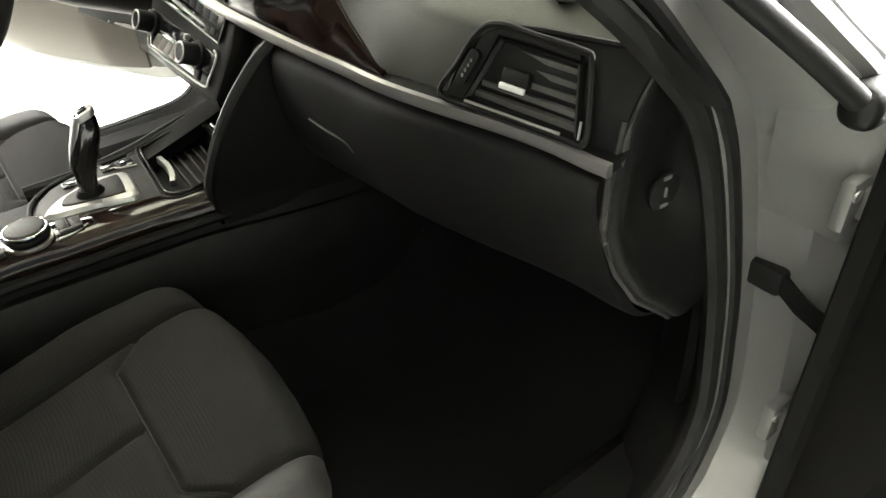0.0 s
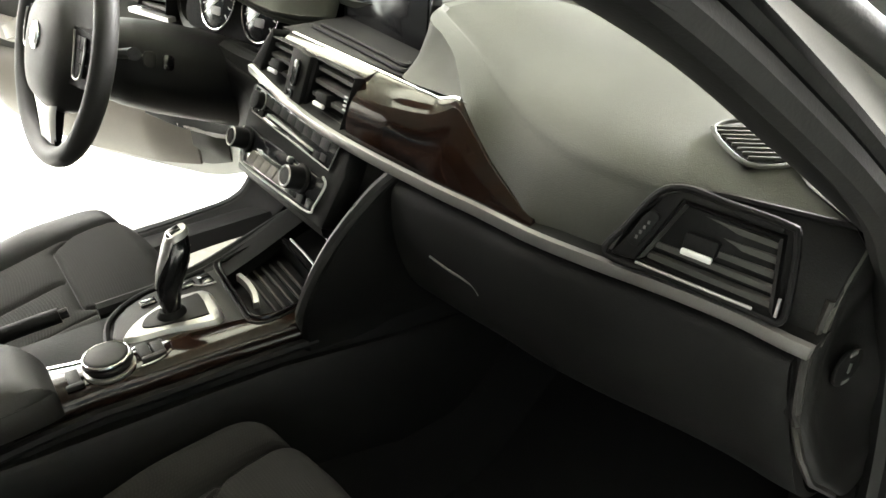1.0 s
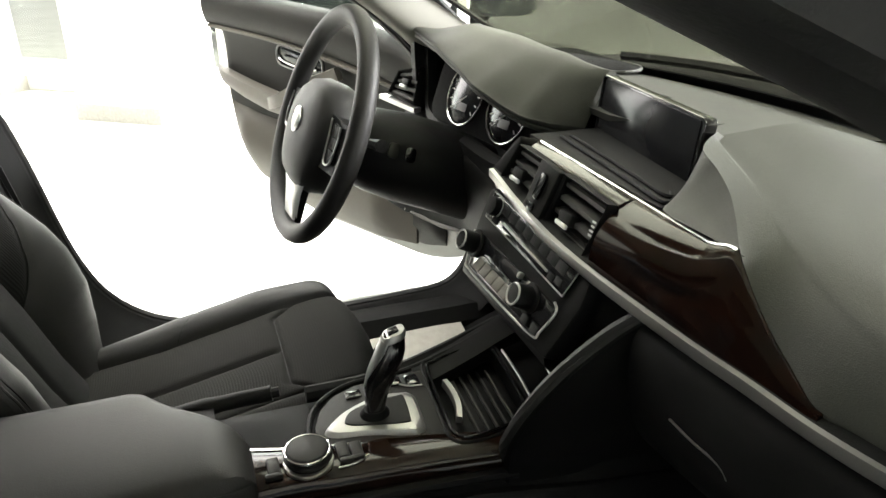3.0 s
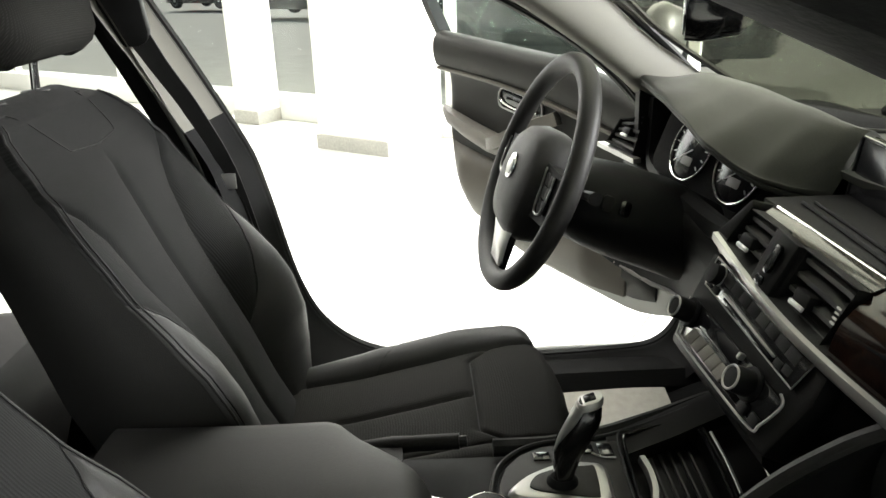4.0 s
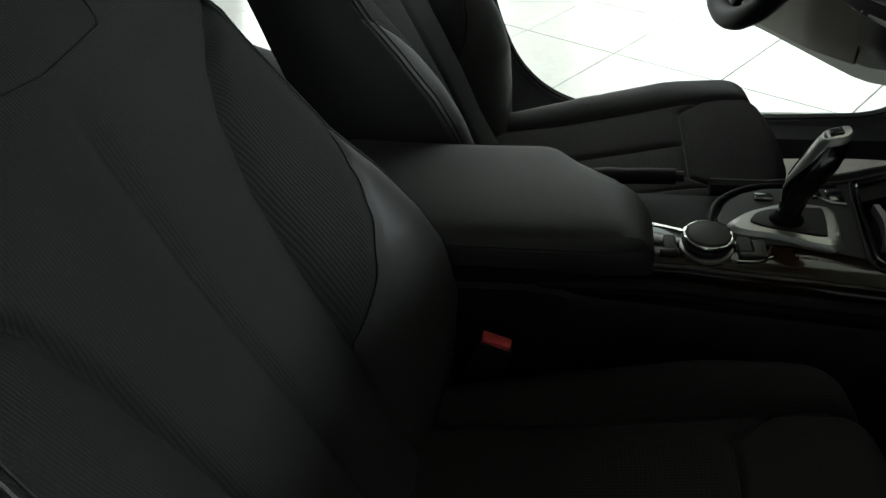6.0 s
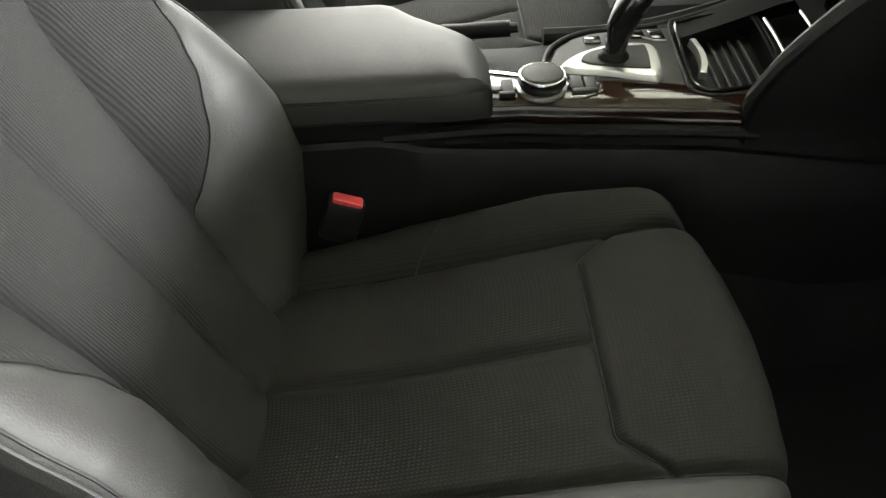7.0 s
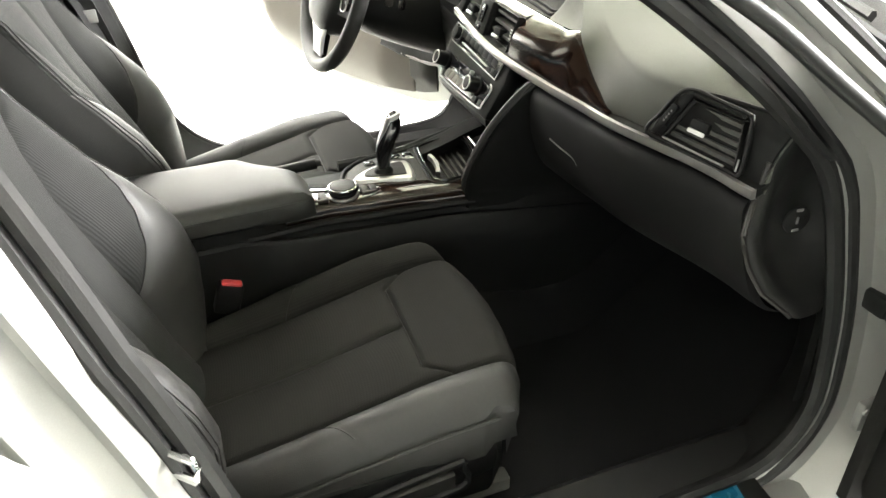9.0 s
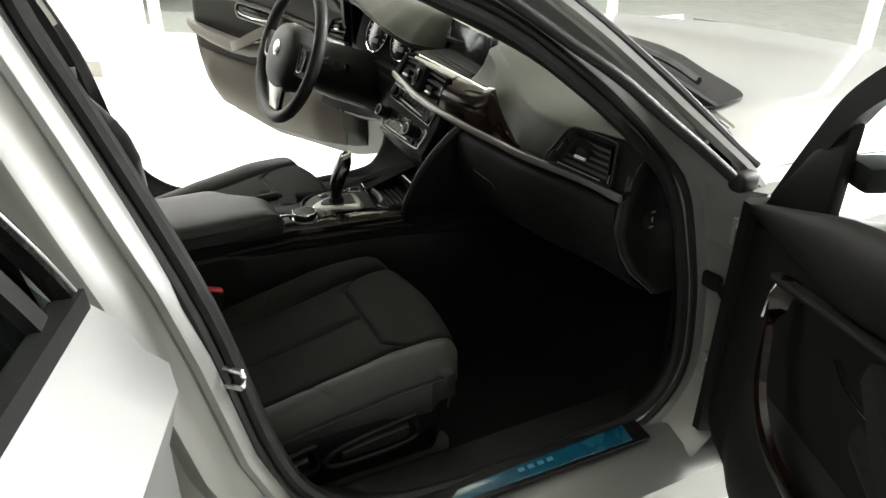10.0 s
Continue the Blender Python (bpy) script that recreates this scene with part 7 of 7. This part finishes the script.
# ---- floor mat, pale paper on the driver's side ----
lone("floor_mat", slab([[(x, y, 0.372 + 0.5 * max(0, -0.53 - x) ** 1.4 + 0.35 * max(0, y - 0.3) + 0.007 * math.sin(11 * x + 6 * y) * math.sin(9 * y)) for x in np.linspace(-0.603, -0.2, 22)] for y in np.linspace(0.02, 0.3, 16)], 0.003), MAT, "pale protective paper mat in the driver's footwell", "floor mat")


# ---- other cars ----
def road_wheel(parent, m, alloy, r=0.32, wide=0.2):
    tyre_rings = [[m @ Vector((q * math.cos(t), q * math.sin(t), z)) for t in np.linspace(0, 2 * math.pi, 41)[:-1]] for q, z in ((r * 0.66, -wide / 2), (r * 0.9, -wide / 2), (r * 0.98, -wide * 0.42), (r, -wide * 0.25), (r, wide * 0.25), (r * 0.98, wide * 0.42), (r * 0.9, wide / 2), (r * 0.66, wide / 2))]
    w = part("wheel", loft(tyre_rings), TYRE, parent, "black tyre on an alloy rim")
    for k in range(3):
        part("tread_groove", tube([m @ Vector((r * math.cos(t), r * math.sin(t), -0.05 + 0.05 * k)) for t in np.linspace(0, 2 * math.pi, 41)[:-1]], 0.005, 4, True), GLOSS, w)
    part("rim", tube([m @ Vector((r * 0.66 * math.cos(t), r * 0.66 * math.sin(t), wide * 0.44)) for t in np.linspace(0, 2 * math.pi, 41)[:-1]], 0.014, 8, True), alloy, w, "alloy rim")
    for k in range(5):
        for side in (-0.1, 0.1):
            a = 2 * math.pi * k / 5
            part("spoke", tube([m @ Vector((0.05 * math.cos(a), 0.05 * math.sin(a), wide * 0.42)), m @ Vector((r * 0.64 * math.cos(a + side * 1.6), r * 0.64 * math.sin(a + side * 1.6), wide * 0.42))], 0.016, 6), alloy, w)
    part("hub", disc(m @ Matrix.Translation((0, 0, wide * 0.36)), 0.07, 0.03), alloy, w)


def parked_car(name, label, s, n, heading, paint, length=4.4, width=1.78, height=1.46, lift=0.0, alloy=STONE):
    """A saloon or estate on its wheels; heading +1 looks along the window wall, -1 the other way."""
    c = thing(name, label, "car")
    place = Matrix.Translation(room(s, n)) @ Matrix((ALONG, OUT, Vector((0, 0, 1)))).transposed().to_4x4() @ Matrix.Rotation(0 if heading > 0 else math.pi, 4, "Z")
    h, belt = length / 2, 0.93 + lift
    nose = curve([(-h, 0.84), (-h + 0.12, 0.92), (-h + 0.7, 0.98), (0.0, 0.98), (h - 1.2, 0.96), (h - 0.2, 0.82), (h, 0.66)])
    plan = curve([(-h, 0.76), (-h + 0.35, 0.93), (0, 1.0), (h - 0.8, 0.97), (h - 0.45, 0.86), (h - 0.15, 0.72), (h, 0.52)])
    rows = []
    for x in np.linspace(-h, h, 41):
        w, top = width / 2 * plan(x), nose(x) + lift
        arch = max(math.sqrt(max(0.0, 0.37 ** 2 - (x - q) ** 2)) for q in (-1.35, 1.35))
        low = max(0.2 + lift * 0.6, arch + 0.3 if arch > 0.05 else 0.0)
        ring_points = [(w - 0.16, low), (w - 0.01, low + 0.01), (w, max(low + 0.03, 0.5)), (w - 0.015, top - 0.14), (w - 0.05, top - 0.04), (w - 0.16, top), (0, top + 0.03)]
        rows.append([place @ Vector((x, q, z)) for q, z in ring_points] + [place @ Vector((x, -q, z)) for q, z in reversed(ring_points[:-1])])
    part("body", loft(rows), paint, c)
    cabin = [(-h + 0.35, belt, 0.68), (-h + 0.9, height - 0.05 + lift, 0.58), (-0.4, height + lift, 0.58), (0.35, height - 0.05 + lift, 0.57), (h - 1.25, belt, 0.66)]
    part("glasshouse", loft([[place @ Vector((x, sgn * y, z)) for sgn, y, z in ((1, 0.8, belt), (1, w, top), (-1, w, top), (-1, 0.8, belt))] for x, top, w in cabin]), SCREEN, c, "dark reflective car windows")
    part("roof", slab([[place @ Vector((x, y, z + 0.012 + 0.02 * (1 - (y / 0.6) ** 2))) for y in np.linspace(-0.57, 0.57, 7)] for x, z, w in cabin[1:4]], 0.03), paint, c)
    for sgn in (1, -1):
        for a, b in zip(cabin, cabin[1:]):
            if (a, b) in ((cabin[0], cabin[1]), (cabin[3], cabin[4])):
                part("pillar", tube([place @ Vector((a[0], sgn * (a[2] if a[1] > belt else 0.78), a[1])), place @ Vector((b[0], sgn * (b[2] if b[1] > belt else 0.78), b[1]))], 0.035, 6), paint, c)
        part("headlight", box((0, 0, 0), (0.3, 0.3, 0.13), 0.04, place @ Matrix.Translation((h - 0.2, sgn * 0.5, 0.66 + lift))), SILVERWHITE, c, "clear headlight")
        part("tail_light", box((0, 0, 0), (0.16, 0.34, 0.16), 0.04, place @ Matrix.Translation((-h + 0.1, sgn * 0.6, 0.78 + lift))), TAIL, c, "red tail light")
        part("bumper_trim", box((0, 0, 0), (0.06, 0.6, 0.08), 0.02, place @ Matrix.Translation((-sgn * (h - 0.03), 0, 0.36 + lift))), PLASTIC, c)
        for x in (-1.35, 1.35):
            road_wheel(c, place @ Matrix.Translation((x, sgn * (width / 2 - 0.1), 0.32)) @ Matrix.Rotation(radians(-90 * sgn), 4, "X"), alloy)
    return c


parked_car("parked_car", "silver saloon parked on the showroom tiles", -7.45, 0.16, 1, WHITEPAINT)
parked_car("parked_car", "dark off-road car parked outside the window", -3.3, 8.1, 1, DARKPAINT, 4.6, 1.85, 1.62, 0.12, DARKPAINT)
parked_car("parked_car", "pale grey car parked across the yard", -6.35, 14.9, 1, WHITEPAINT)
parked_car("parked_car", "dark car parked across the yard", -16.3, 17.4, 1, DARKPAINT)
parked_car("parked_car", "dark car parked far across the yard", -24.9, 21.0, 1, DARKPAINT)


# ---- floor tiles ----
def tile_mesh(size, name="tile"):
    mesh = bpy.data.meshes.new(name)
    bm = box((0, 0, -0.003), (size, size, 0.006), 0.0012, segments=1)
    bm.to_mesh(mesh)
    bm.free()
    mesh.materials.append(TILE)
    return mesh


PITCH = 0.45
one = tile_mesh(PITCH - 0.005)
turn = Matrix((ALONG, OUT, Vector((0, 0, 1)))).transposed().to_4x4()
far = bmesh.new()
for i in range(-24, 18):
    for j in range(-18, 10):
        s, n = -1.33 + (i + 0.5) * PITCH, 1.587 + (j - 0.5) * PITCH
        if not (-12 < s < 6.3 and -6.0 < n < 4.1):
            continue
        at = room(s, n)
        if -5.6 < at.x < 2.6 and -4.2 < at.y < 2.2 and n > 0.1 or 0.7 < at.x < 2.4 and -1.2 < at.y < 1.4:
            t = new("tile", one)
            t.parent = floor
            t.matrix_world = Matrix.Translation((*at.xy, 0)) @ turn
        else:
            box((*at.xy, -0.003), (PITCH - 0.005, PITCH - 0.005, 0.006), 0, turn, far)
tagged(part("far_tiles", far, TILE, floor, "more of the pale floor tiles", False), kind="stuff")
